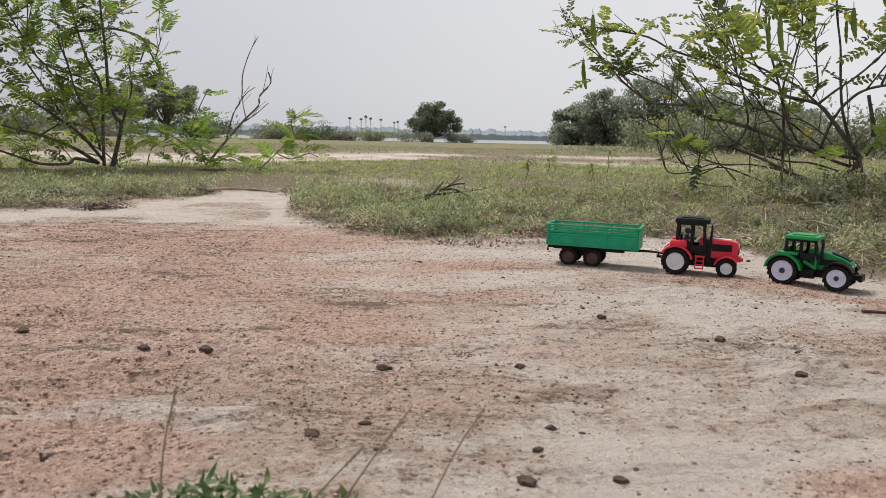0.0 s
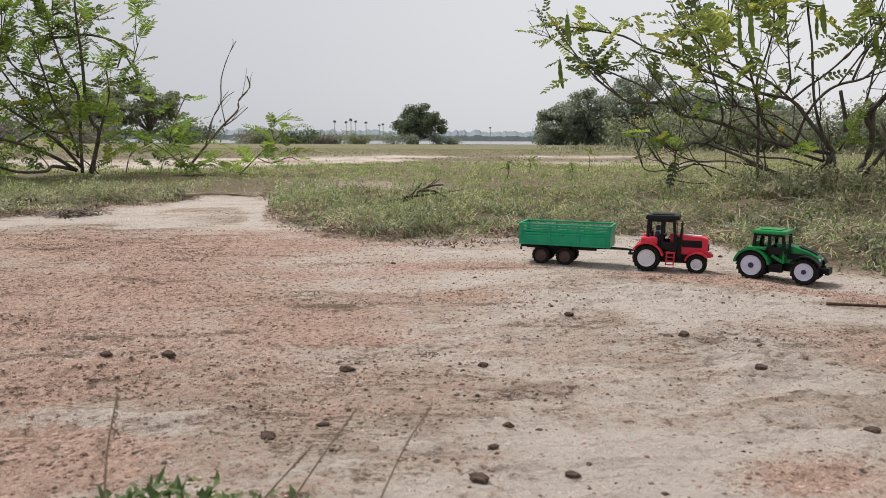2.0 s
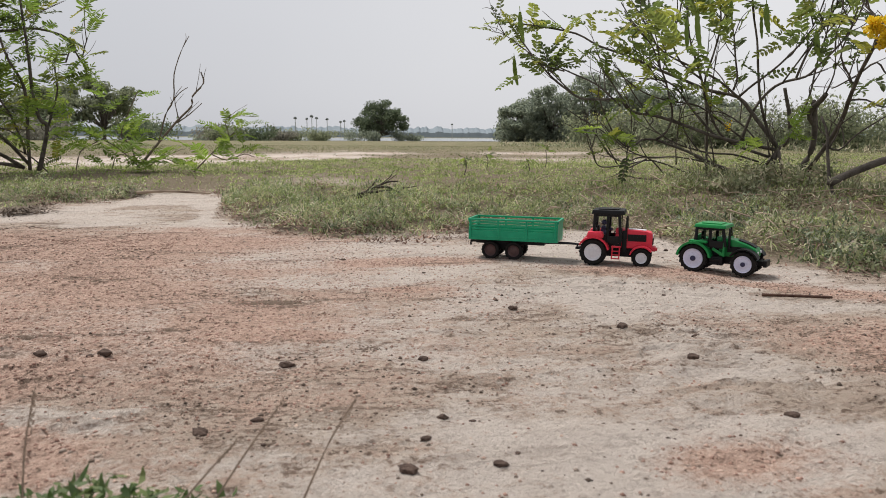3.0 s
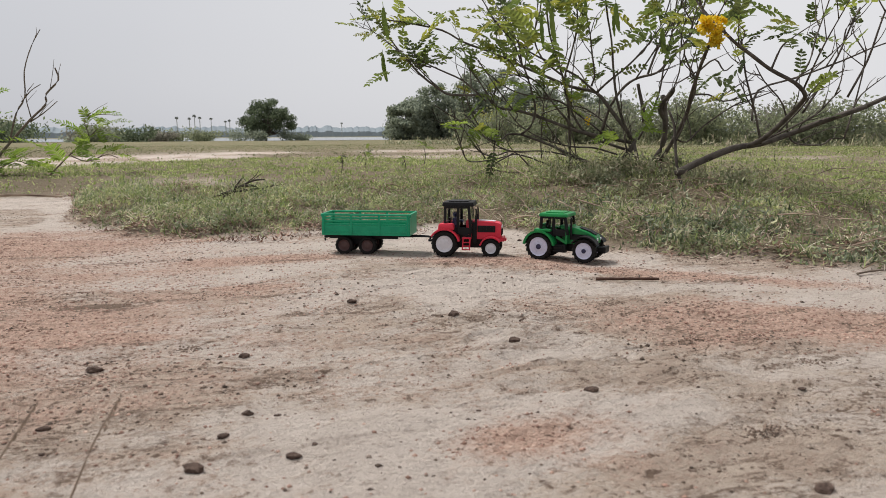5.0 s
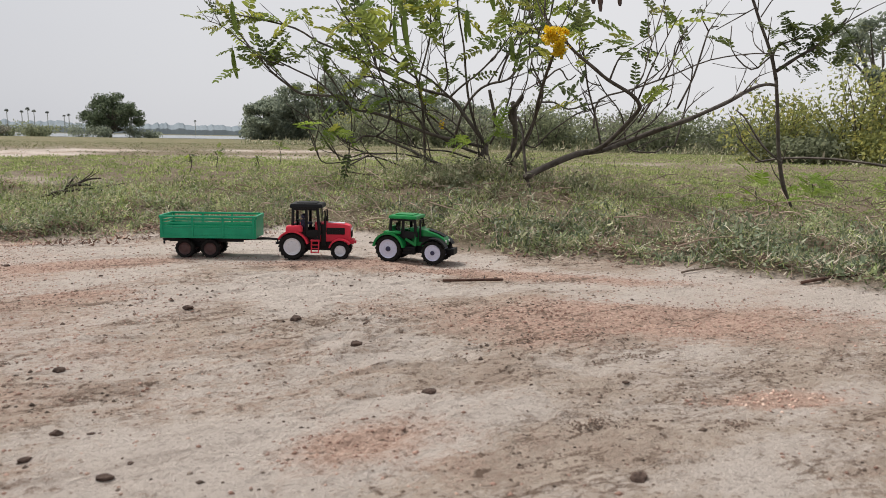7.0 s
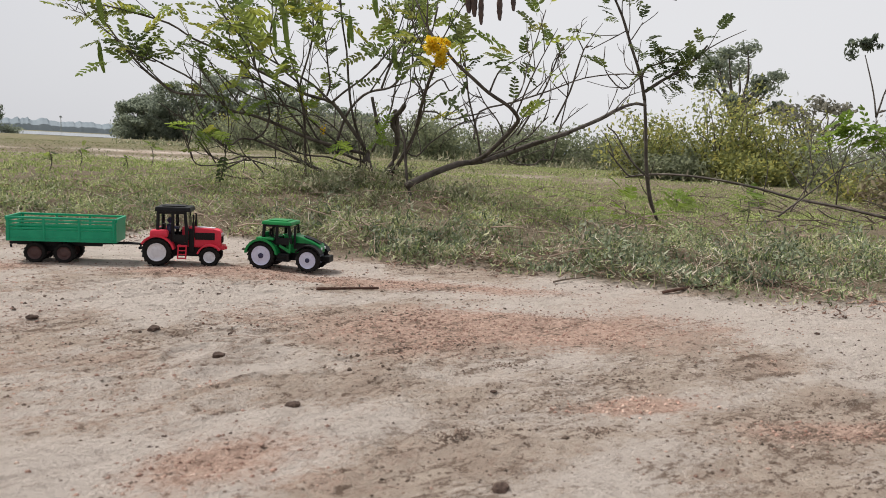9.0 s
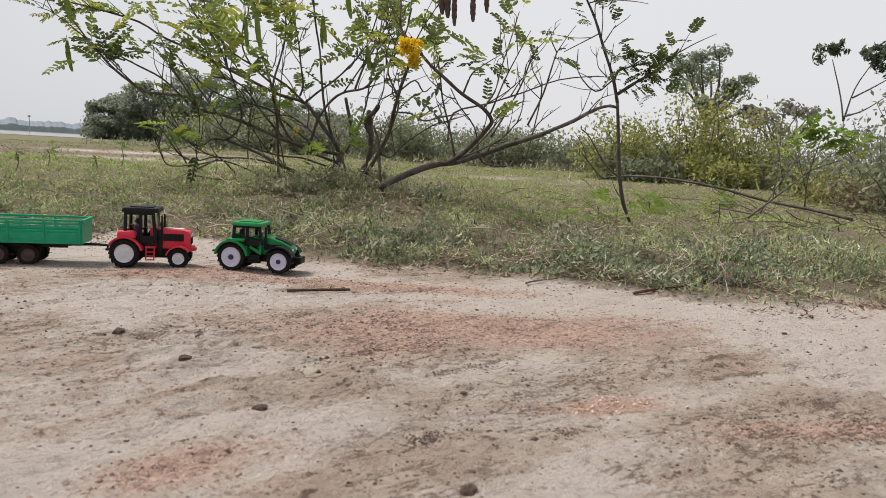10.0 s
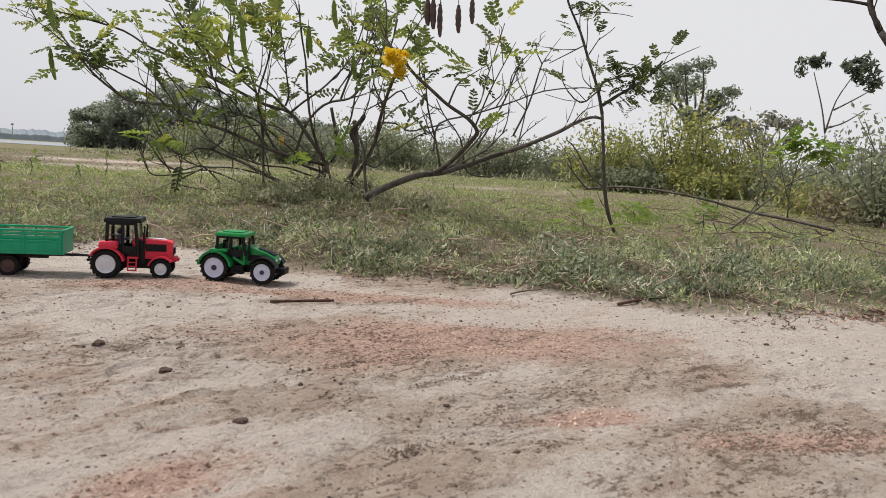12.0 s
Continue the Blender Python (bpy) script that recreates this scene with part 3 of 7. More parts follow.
grass_patch("herb_mat", "grey-green creeping herb at the edge of the dirt", 460000, (-1.7, 2.6, 0.1, 3.1), 11, herbage, (0.009, 0.022), (0.0028, 0.0052), HERB, (0.4, 2.1), (-1.2, 1.2), 0.044)
grass_patch("bindweed", "dark blue-green bindweed trailing over the dry grass", 95000, (0.55, 2.4, 0.2, 2.3), 29, lambda x, y: step(inside(x, y), 0.02, 0.14) * fringe(x, y) * step(fbm(x, y, 7, 3, 81), -0.05, 0.2), (0.009, 0.021), (0.0030, 0.0056), BINDWEED, (0.4, 2.0), (-1.2, 1.2), 0.06)
grass_patch("grass", "thin green grass among the creeping herb", 150000, (-1.7, 2.6, 0.1, 3.0), 20, knotty, (0.014, 0.034), (0.0014, 0.0028), GRASS, (0.4, 2.2), (-1.2, 1.2), 0.040)
grass_patch("grass", "short grazed green turf across the mound", 290000, (-3.6, 4.2, 1.3, 6.8), 12, short_turf, (0.012, 0.026), (0.0034, 0.0070), TURF, (0.4, 1.8), (-0.8, 0.8), 0.014)
grass_patch("grass", "thin grass of the flat field", 60000, (-9, 15, 5.5, 17), 13, in_turf(), (0.022, 0.042), (0.008, 0.015), FIELD, (0.6, 1.4))
grass_patch("grass", "low grass beside the right-hand brush", 85000, (1.7, 6.8, -0.3, 3.9), 14, short_turf, (0.012, 0.026), (0.0030, 0.0060), TURF, (0.4, 1.8), (-0.8, 0.8), 0.016)
grass_patch("grass", "open grass towards the brush and the hedge", 62000, (3.0, 10.0, 2.4, 9.5), 19, in_turf(), (0.014, 0.030), (0.005, 0.010), TURF, (0.6, 1.9), (-0.8, 0.8), 0.012)
grass_patch("grass", "taller grass blades standing out of the sward", 5000, (-2.6, 4.0, 0.5, 4.5), 17, in_turf(), (0.025, 0.05), (0.0016, 0.0030), GRASS, (0.1, 1.2), (0.0, 0.9))
grass_patch("dry_grass", "straw and dead stems lying at the grass edge", 120000, (-1.6, 2.6, 0.0, 3.2), 15, lambda x, y: step(inside(x, y), -0.07, 0.0) * (1 - 0.94 * step(inside(x, y), 0.06 + 0.2 * step(x, 0.5, 0.9), 0.25 + 0.75 * step(x, 0.5, 0.9))) * np.clip(0.6 + fbm(x, y, 9, 3, 19), 0.1, 1), (0.012, 0.045), (0.0012, 0.0026), STRAW, (1.0, 2.0), (-0.6, 0.6), 0.035)
grass_patch("dry_grass", "long pale dead stems tangled in the herb", 11000, (-0.6, 2.6, 0.0, 2.6), 28, lambda x, y: step(inside(x, y), 0.0, 0.06) * fringe(x, y) * (0.35 + 0.65 * step(x, 0.6, 1.0)), (0.03, 0.07), (0.0014, 0.0022), STRAW, (0.8, 1.9), (-0.5, 0.7), 0.045)
grass_patch("weeds", "grey-green weeds heaped under the shrub", 130000, (0.6, 2.3, 1.0, 2.8), 16, lambda x, y: step(inside(x, y), 0.03, 0.2) * np.exp(-(((x - 1.3) / 0.38) ** 2 + ((y - 2.0) / 0.42) ** 2)) * np.clip(0.45 + 1.5 * fbm(x, y, 6, 3, 23), 0.03, 1), (0.012, 0.030), (0.0020, 0.0044), WEED, (0.3, 2.6), (-1.3, 1.3), 0.085)


def before_hedge(x, y):
    d = (x - 5.2) * -0.79 + (y - 16.5) * -0.614
    belt = step(d, -0.6, 0.3) * (1 - step(d, 0.9, 2.2))
    foot = np.exp(-(((x - 7.4) / 1.1) ** 2 + ((y - 4.7) / 0.7) ** 2))
    return np.maximum(belt, foot) * np.clip(0.5 + 1.3 * fbm(x, y, 1.2, 3, 45), 0.05, 1)


grass_patch("weeds", "low straggling herbs at the foot of the hedge", 60000, (3.5, 13, 3.0, 18), 46, before_hedge, (0.06, 0.16), (0.010, 0.022), WEED, (0.2, 1.6), (-0.8, 0.8), 0.12)
grass_patch("leaf_litter", "reddish brown dead leaf bits along the grass edge", 380000, (-1.3, 2.4, 0.2, 3.2), 18, lambda x, y: step(inside(x, y), -0.10, -0.04) * (1 - 0.8 * step(inside(x, y), 0.08, 0.35)) * np.clip(0.45 + 1.4 * fbm(x, y, 5, 3, 29), 0.05, 1), (0.007, 0.023), (0.0025, 0.006), DEAD_LEAF, (1.0, 1.8), (-0.4, 0.4), 0.018)


def grains(name, label, n, area, seed, keep, size, material):
    """Small angular stones, each an uneven octahedron half sunk in the sand."""
    p, rng = scatter(n, *area, seed, keep)
    m = len(p)
    s = rng.uniform(size[0], size[1], m) * rng.uniform(0.6, 1.0, m)
    a = rng.uniform(0, math.pi, m)
    e1 = np.stack([np.cos(a), np.sin(a), np.zeros(m)], -1) * (s * rng.uniform(0.8, 1.4, m))[:, None]
    e2 = np.stack([-np.sin(a), np.cos(a), np.zeros(m)], -1) * s[:, None]
    e3 = np.array([0, 0, 1.0]) * (s * rng.uniform(0.5, 0.9, m))[:, None]
    c = p + [0, 0, 0.003]
    v = np.stack([c + e1, c + e2, c - e1, c - e2, c + e3, c - e3], 1).reshape(-1, 3)
    k = np.arange(m)[:, None] * 6
    f = np.stack([k + q for q in ([0, 1, 4], [1, 2, 4], [2, 3, 4], [3, 0, 4], [1, 0, 5], [2, 1, 5], [3, 2, 5], [0, 3, 5])], 1).reshape(-1, 3)
    return tagged(new(name, tri_mesh(name, v, f, material)), label, "gravel", kind="stuff")


GRIT_RED = leafy("grit_red", ((0.25, 0.14, 0.105), (0.48, 0.31, 0.24), (0.64, 0.48, 0.385)), 0.9, 0.0)
GRIT_DARK = leafy("grit_dark", ((0.08, 0.057, 0.044), (0.19, 0.138, 0.105), (0.40, 0.32, 0.26)), 0.9, 0.0)
open_ground = lambda x, y: 1 - step(inside(x, y), -0.02, 0.04)
grains("clods", "brown crumbs of scuffed earth on the dirt", 16000, (-0.9, 1.3, 0.2, 1.9), 23, lambda x, y: open_ground(x, y) * np.clip(0.8 * step(loose(x, y), 0.3, 0.65), 0.004, 1), (0.0012, 0.0030), CLOD)
grains("clods", "larger brown crumbs strewn over the dirt", 9000, (-0.8, 1.3, 0.3, 1.7), 27, lambda x, y: open_ground(x, y) * (0.05 + 0.55 * step(fbm(x, y, 5.5, 4, 61), 0.02, 0.3)), (0.0013, 0.0036), GRIT_DARK)
grains("red_gravel", "fine reddish gravel strewn in patches over the dirt", 150000, (-1.0, 1.3, 0.2, 1.9), 21, lambda x, y: open_ground(x, y) * np.clip(grit(x, y) * 1.1, 0.002, 1), (0.0008, 0.0028), GRIT_RED)
grains("dark_gravel", "dark crumbs of earth strewn over the dirt", 95000, (-1.0, 1.4, 0.2, 2.4), 22, lambda x, y: open_ground(x, y) * np.clip(0.75 * step(loose(x, y), 0.25, 0.6), 0.05, 1), (0.0006, 0.0023), GRIT_DARK)


def pebble(x, y, size, seed, flat=0.5, label="dark brown pebble lying on the sandy dirt", material=None):
    rng = random.Random(seed)
    bm = bmesh.new()
    bmesh.ops.create_icosphere(bm, subdivisions=2, radius=1)
    off = Vector((rng.uniform(0, 50), rng.uniform(0, 50), rng.uniform(0, 50)))
    for v in bm.verts:
        k = 0.95 + 0.38 * noise.noise(v.co * 1.2 + off) + 0.2 * noise.noise(v.co * 3.0 + off)
        v.co = Vector((v.co.x * k * size * 0.46, v.co.y * k * size * 0.34, v.co.z * k * size * 0.46 * flat))
    ob = part("pebble" if material is None else "clod", bm, material or PEBBLE, None, label)
    ob.matrix_world = pose(x, y, float(height(x, y)) + size * 0.14 * flat, 0, 0, rng.uniform(-40, 40))
    return tagged(ob, category=ob.name.split(".")[0], group="pebbles on the dirt")


for i, (x, y, s) in enumerate((
        (-0.465, 0.857, 0.015), (-0.31, 0.788, 0.016), (-0.243, 0.773, 0.017), (-0.256, 0.769, 0.009), (-0.061, 0.738, 0.019), (0.075, 0.74, 0.014), (0.039, 0.489, 0.017),
        (-0.112, 0.566, 0.016), (0.214, 0.942, 0.015), (0.315, 0.817, 0.018), (0.39, 0.783, 0.011), (0.348, 0.705, 0.016), (-0.007, 1.361, 0.012), (0.635, 1.41, 0.013),
        (0.057, 0.545, 0.010), (0.075, 0.586, 0.011), (0.104, 0.494, 0.012), (-0.655, 1.757, 0.012), (-0.009, 0.667, 0.005))):
    pebble(x, y, s, i)
for i, (x, y, s) in enumerate((
        (-0.063, 0.544, 0.005), (0.125, 1.213, 0.008), (0.253, 0.54, 0.005), (0.193, 0.699, 0.005), (0.413, 1.021, 0.008), (0.357, 0.549, 0.016), (0.411, 0.349, 0.017),
        (1.072, 0.492, 0.010), (0.295, 0.835, 0.006),
        (0.445, 0.994, 0.007), (0.527, 0.498, 0.007), (0.439, 0.517, 0.005), (0.488, 0.418, 0.006), (-0.073, 0.596, 0.012), (0.098, 0.575, 0.007), (0.12, 0.51, 0.006))):
    pebble(x, y, s, 40 + i, 0.42)

# little heaps of dark crumbs, put in place of shadowed dents and clods
HEAPS = ((0.545, 0.388, 0.014), (0.591, 0.563, 0.012), (0.437, 0.435, 0.016), (0.841, 0.407, 0.012), (0.02, 0.78, 0.012))


def heaped(x, y):
    k = np.zeros_like(x)
    for cx, cy, w in HEAPS:
        k = np.maximum(k, np.exp(-(((x - cx) / w) ** 2 + ((y - cy) / (0.55 * w)) ** 2)))
    return k


grains("crumb_heaps", "little heaps of dark brown soil crumbs on the dirt", 260000, (-0.2, 1.0, 0.3, 0.9), 24, heaped, (0.0006, 0.0022), CLOD)


def stick(label, radius, *pts):
    ob = thing("stick", label, "stick", Matrix.Translation(pts[0]), "sticks on the dirt")
    ends = [float(height(p[0], p[1])) + radius + 0.001 for p in (pts[0], pts[-1])]
    pts = [(p[0], p[1], ends[0] + (ends[1] - ends[0]) * i / (len(pts) - 1)) for i, p in enumerate(pts)]
    ob.matrix_world = Matrix.Translation(pts[0])
    p = np.array(pts) - np.array(pts[0])
    v, f, _ = tube_arrays(p, radius, radius * 0.85, 8, 0.22)
    body = new("stem", raw("stem", v, f, DRY_WOOD if radius < 0.002 else STICK_BARK, True))
    body.parent = ob
    bm = bmesh.new()
    mid = p[len(p) // 2]
    add_tube(bm, [mid, mid + [0.004, 0.006, radius * 1.8]], radius * 0.6, radius * 0.3, 6)
    part("knot", bm, DARK_BARK, ob)
    return ob


stick("short brown stick lying flat on the dirt", 0.0022, (0.579, 0.968, 0.004), (0.605, 0.961, 0.005), (0.64, 0.951, 0.004), (0.668, 0.942, 0.004))
stick("thin curved twig lying by the grass edge", 0.0016, (0.986, 0.90, 0.003), (1.02, 0.905, 0.004), (1.063, 0.901, 0.003))
stick("dark rotten twig lying by the grass edge", 0.0023, (1.089, 0.754, 0.004), (1.14, 0.752, 0.006), (1.213, 0.742, 0.004))


# ---- the toys ----
def wheel(parent, x, y, radius, width, rim_r, rim_mat, lugs, hub=None, rim_label="white plastic rim"):
    """A tyre with tread lugs, and its rim a little sunk in on both faces."""
    bm = bmesh.new()
    w = width / 2
    add_lathe(bm, [(rim_r * 0.8, -w * 0.2), (rim_r, -w * 0.75), (radius * 0.84, -w), (radius * 0.93, -w * 0.86), (radius * 0.95, -w * 0.5),
                   (radius * 0.95, w * 0.5), (radius * 0.93, w * 0.86), (radius * 0.84, w), (rim_r, w * 0.75), (rim_r * 0.8, w * 0.2)], segments=36)
    for i in range(lugs):
        for s in (-1, 1):
            a = 2 * math.pi * (i + 0.25 * s) / lugs
            turn = Matrix.Rotation(-a, 3, "Y") @ Matrix.Rotation(s * 0.5, 3, "X")
            c = Matrix.Rotation(-a, 3, "Y") @ Vector((radius * 0.945, s * w * 0.5, 0))
            add_box(bm, c, (radius * 0.11, w * 1.0, radius * 0.085), turn=turn)
    tyre = part("wheel", bm, TYRE, parent, "black rubber tyre with chunky tread")
    tyre.location = (x, y, radius)
    bm = bmesh.new()
    add_lathe(bm, [(rim_r * 0.35, -w * 0.78), (rim_r * 0.62, -w * 0.68), (rim_r * 0.88, -w * 0.72), (rim_r * 1.0, -w * 0.92), (rim_r * 1.04, -w * 0.7),
                   (rim_r * 1.04, w * 0.7), (rim_r * 1.0, w * 0.92), (rim_r * 0.88, w * 0.72), (rim_r * 0.62, w * 0.68), (rim_r * 0.35, w * 0.78)], segments=28)
    part("rim", bm, rim_mat, tyre, rim_label)
    if hub is not None:
        bm = bmesh.new()
        add_lathe(bm, [(rim_r * 0.2, -w * 0.95), (rim_r * 0.28, -w * 0.88), (rim_r * 0.3, -w * 0.4), (rim_r * 0.3, w * 0.4), (rim_r * 0.28, w * 0.88), (rim_r * 0.2, w * 0.95)], segments=16)
        part("hub_cap", bm, hub, tyre, "dark blue hub cap")
    return tyre


def mudguard(bm, x, z, r_in, r_out, a0, a1, y0, y1, bevel=0.0007):
    """A curved guard over a wheel, angles in degrees from straight ahead."""
    n = 12
    arc = [radians(a0 + (a1 - a0) * i / n) for i in range(n + 1)]
    outline = [(x + r_out * math.cos(a), z + r_out * math.sin(a)) for a in arc] + [(x + r_in * math.cos(a), z + r_in * math.sin(a)) for a in reversed(arc)]
    a = [bm.verts.new((px, y0, pz)) for px, pz in outline]
    b = [bm.verts.new((px, y1, pz)) for px, pz in outline]
    k = len(outline)
    f = []
    for i in range(k):
        f.append(bm.faces.new((a[i], b[i], b[(i + 1) % k], a[(i + 1) % k])))
    for i in range(n):
        f.append(bm.faces.new((a[i], a[i + 1], a[k - 2 - i], a[k - 1 - i])))
        f.append(bm.faces.new((b[i + 1], b[i], b[k - 1 - i], b[k - 2 - i])))
    bmesh.ops.recalc_face_normals(bm, faces=f)


def cab(tr, posts, top, base, half, roof_box, roof_mat, post_mat, roof_label):
    """Posts, panes and a roof: posts are the x of the pillars at the base and at the top."""
    for x0, x1 in posts:
        for s in (-1, 1):
            bm = bmesh.new()
            add_tube(bm, [(x0, s * half, base), ((x0 + x1) / 2, s * half * 0.985, (base + top) / 2), (x1, s * half * 0.95, top)], 0.0030, 0.0027, 6)
            part("pillar", bm, post_mat, tr)
    for s in (-1, 1):
        bm = bmesh.new()
        add_box(bm, ((posts[0][0] + posts[-1][0]) / 2, s * half * 0.985, base + 0.003), (posts[-1][0] - posts[0][0], 0.003, 0.012), 0.0008)
        part("window_sill", bm, post_mat, tr)
        bm = bmesh.new()
        add_box(bm, ((posts[0][1] + posts[-1][1]) / 2, s * half * 0.955, top - 0.003), (posts[-1][1] - posts[0][1], 0.003, 0.006), 0.0008)
        part("window_frame", bm, post_mat, tr)
    for (a0, a1), (b0, b1) in zip(posts, posts[1:]):
        for s in (-1, 1):
            bm = bmesh.new()
            q = [(a0, base), (b0, base), (b1, top), (a1, top)]
            add_prism(bm, q, s * half * 0.93, s * half * 0.955)
            ob = part("side_window", bm, PANE, tr, "clear plastic pane")
            ob.visible_shadow = False
    bm = bmesh.new()
    (x0, x1), y, z0, z1 = roof_box
    add_box(bm, ((x0 + x1) / 2, 0, (z0 + z1) / 2), (x1 - x0, 2 * y, z1 - z0), 0.0018, 0.94)
    roof = part("roof", bm, roof_mat, tr, roof_label)
    bm = bmesh.new()
    add_box(bm, ((x0 + x1) / 2, 0, z1 + 0.0006), ((x1 - x0) * 0.62, 1.2 * y, 0.0022), 0.0008)
    part("roof_hatch", bm, roof_mat, roof)


def red_tractor(m):
    tr = thing("toy_tractor", "red plastic toy tractor with black cab and white rims", "toy tractor", m, "toy farm vehicles")
    bm = bmesh.new()
    add_box(bm, (0.036, 0, 0.023), (0.10, 0.02, 0.016), 0.002)
    add_box(bm, (0.012, 0, 0.036), (0.046, 0.03, 0.014), 0.002)
    add_tube(bm, [(0, -0.024, 0.0235), (0, 0.024, 0.0235)], 0.003)
    add_tube(bm, [(0.083, -0.022, 0.0168), (0.083, 0.022, 0.0168)], 0.0025)
    part("chassis", bm, BLACK_PLASTIC, tr, "black plastic underbody")
    bm = bmesh.new()
    add_prism(bm, [(0.037, 0.031), (0.094, 0.031), (0.100, 0.035), (0.1005, 0.056), (0.098, 0.060), (0.088, 0.0625), (0.037, 0.0655)], -0.0135, 0.0135, 0.0016)
    hood = part("hood", bm, RED_PLASTIC, tr, "red plastic engine hood")
    # pale plate laid on top to imitate the hood's sheen
    bm = bmesh.new()
    add_box(bm, (0.074, 0, 0.0639), (0.030, 0.012, 0.0010), 0.0004, turn=Matrix.Rotation(0.055, 3, "Y"))
    part("sticker", bm, WHITE_PLASTIC, hood, "pale sticker on the hood")
    for s in (-1, 1):
        bm = bmesh.new()
        add_box(bm, (0.074, s * 0.0137, 0.050), (0.032, 0.0016, 0.012), 0.0006)
        for k in range(5):
            add_box(bm, (0.0615 + 0.0062 * k, s * 0.0147, 0.050), (0.0012, 0.0012, 0.010))
        part("side_grille", bm, BLACK_PLASTIC, hood, "black louvred side grille")
        bm = bmesh.new()
        add_lathe(bm, [(0.001, -0.0012), (0.0026, -0.0008), (0.0026, 0.0008), (0.001, 0.0012)], segments=14)
        bmesh.ops.rotate(bm, verts=bm.verts, cent=(0, 0, 0), matrix=Matrix.Rotation(radians(90), 3, "Z"))
        bmesh.ops.translate(bm, verts=bm.verts, vec=(0.1006, s * 0.008, 0.053))
        part("headlight", bm, WHITE_PLASTIC, hood, "small white headlight")
    bm = bmesh.new()
    add_box(bm, (0.1008, 0, 0.044), (0.0014, 0.019, 0.011), 0.0004)
    for k in range(6):
        add_box(bm, (0.1017, -0.008 + 0.0032 * k, 0.044), (0.0008, 0.001, 0.010))
    part("front_grille", bm, BLACK_PLASTIC, hood, "black front grille")
    bm = bmesh.new()
    add_box(bm, (0.100, 0, 0.031), (0.012, 0.024, 0.008), 0.0015)
    add_box(bm, (0.106, 0, 0.030), (0.006, 0.012, 0.005), 0.001)
    part("bumper", bm, RED_PLASTIC, tr, "red front bumper")
    for s in (-1, 1):
        bm = bmesh.new()
        mudguard(bm, 0, 0.0235, 0.0255, 0.0285, 12, 150, s * 0.0125, s * 0.0335)
        mudguard(bm, 0, 0.0235, 0.012, 0.0285, 12, 150, s * 0.0115, s * 0.0135)
        add_box(bm, (0.003, s * 0.0235, 0.0545), (0.030, 0.019, 0.012), 0.004, 0.9)
        part("rear_mudguard", bm, RED_PLASTIC, tr, "red curved mudguard over the rear wheel")
        bm = bmesh.new()
        mudguard(bm, 0.083, 0.0168, 0.0185, 0.021, 35, 165, s * 0.0125, s * 0.0290)
        part("front_mudguard", bm, RED_PLASTIC, tr, "red curved mudguard over the front wheel")
        bm = bmesh.new()
        for x in (0.0335, 0.046):
            add_tube(bm, [(x, s * 0.0275, 0.034), (x - 0.001, s * 0.0285, 0.013)], 0.0012)
        for z in (0.014, 0.0205, 0.027):
            add_box(bm, (0.0395, s * 0.028, z), (0.0135, 0.005, 0.0014), 0.0003)
        add_box(bm, (0.0395, s * 0.024, 0.0345), (0.016, 0.010, 0.003), 0.0008)
        part("step_ladder", bm, RED_PLASTIC, tr, "red ladder step below the door")
        bm = bmesh.new()
        add_prism(bm, [(0.023, 0.044), (0.044, 0.033), (0.048, 0.033), (0.048, 0.060), (0.045, 0.060), (0.044, 0.040), (0.025, 0.047)], s * 0.0225, s * 0.0245, 0.0004)
        add_box(bm, (0.024, s * 0.0235, 0.068), (0.0045, 0.002, 0.046), 0.0006)
        part("door_frame", bm, BLACK_PLASTIC, tr, "black door frame")
    cab(tr, [(0.000, 0.001), (0.024, 0.024), (0.047, 0.043)], 0.093, 0.044, 0.0235, ((-0.005, 0.053), 0.0265, 0.091, 0.0985), BLACK_PLASTIC, BLACK_PLASTIC, "flat dark grey cab roof")
    bm = bmesh.new()
    add_box(bm, (0.0005, 0, 0.055), (0.004, 0.045, 0.014), 0.001)
    part("cab_wall", bm, BLACK_PLASTIC, tr)
    bm = bmesh.new()
    add_box(bm, (0.0475, 0, 0.062), (0.003, 0.045, 0.006), 0.001)
    part("dash_panel", bm, BLACK_PLASTIC, tr)
    bm = bmesh.new()
    add_prism(bm, [(0.0475, 0.064), (0.0483, 0.064), (0.0443, 0.092), (0.0435, 0.092)], -0.021, 0.021)
    ws = part("windscreen", bm, PANE, tr, "clear plastic windscreen")
    ws.visible_shadow = False
    bm = bmesh.new()
    add_box(bm, (0.013, 0, 0.049), (0.014, 0.016, 0.005), 0.0015)
    add_box(bm, (0.006, 0, 0.059), (0.004, 0.016, 0.020), 0.0015)
    part("seat", bm, BLACK_PLASTIC, tr)
    bm = bmesh.new()
    add_tube(bm, [(0.044, 0, 0.050), (0.036, 0, 0.060)], 0.001)
    ring = [(0.036 + 0.0028 * math.cos(a), 0.006 * math.sin(a), 0.060 + 0.0045 * math.cos(a)) for a in (2 * math.pi * i / 12 for i in range(13))]
    add_tube(bm, ring, 0.0008)
    part("steering_wheel", bm, BLACK_PLASTIC, tr)
    bm = bmesh.new()
    add_box(bm, (0.015, 0, 0.060), (0.010, 0.014, 0.018), 0.003, 0.8)
    bmesh.ops.create_icosphere(bm, subdivisions=2, radius=0.0052, matrix=Matrix.Translation((0.016, 0, 0.0745)))
    add_box(bm, (0.024, 0, 0.0625), (0.014, 0.013, 0.004), 0.0015)
    part("driver_figure", bm, BLUE_PLASTIC, tr, "plain dark blue moulded figure")
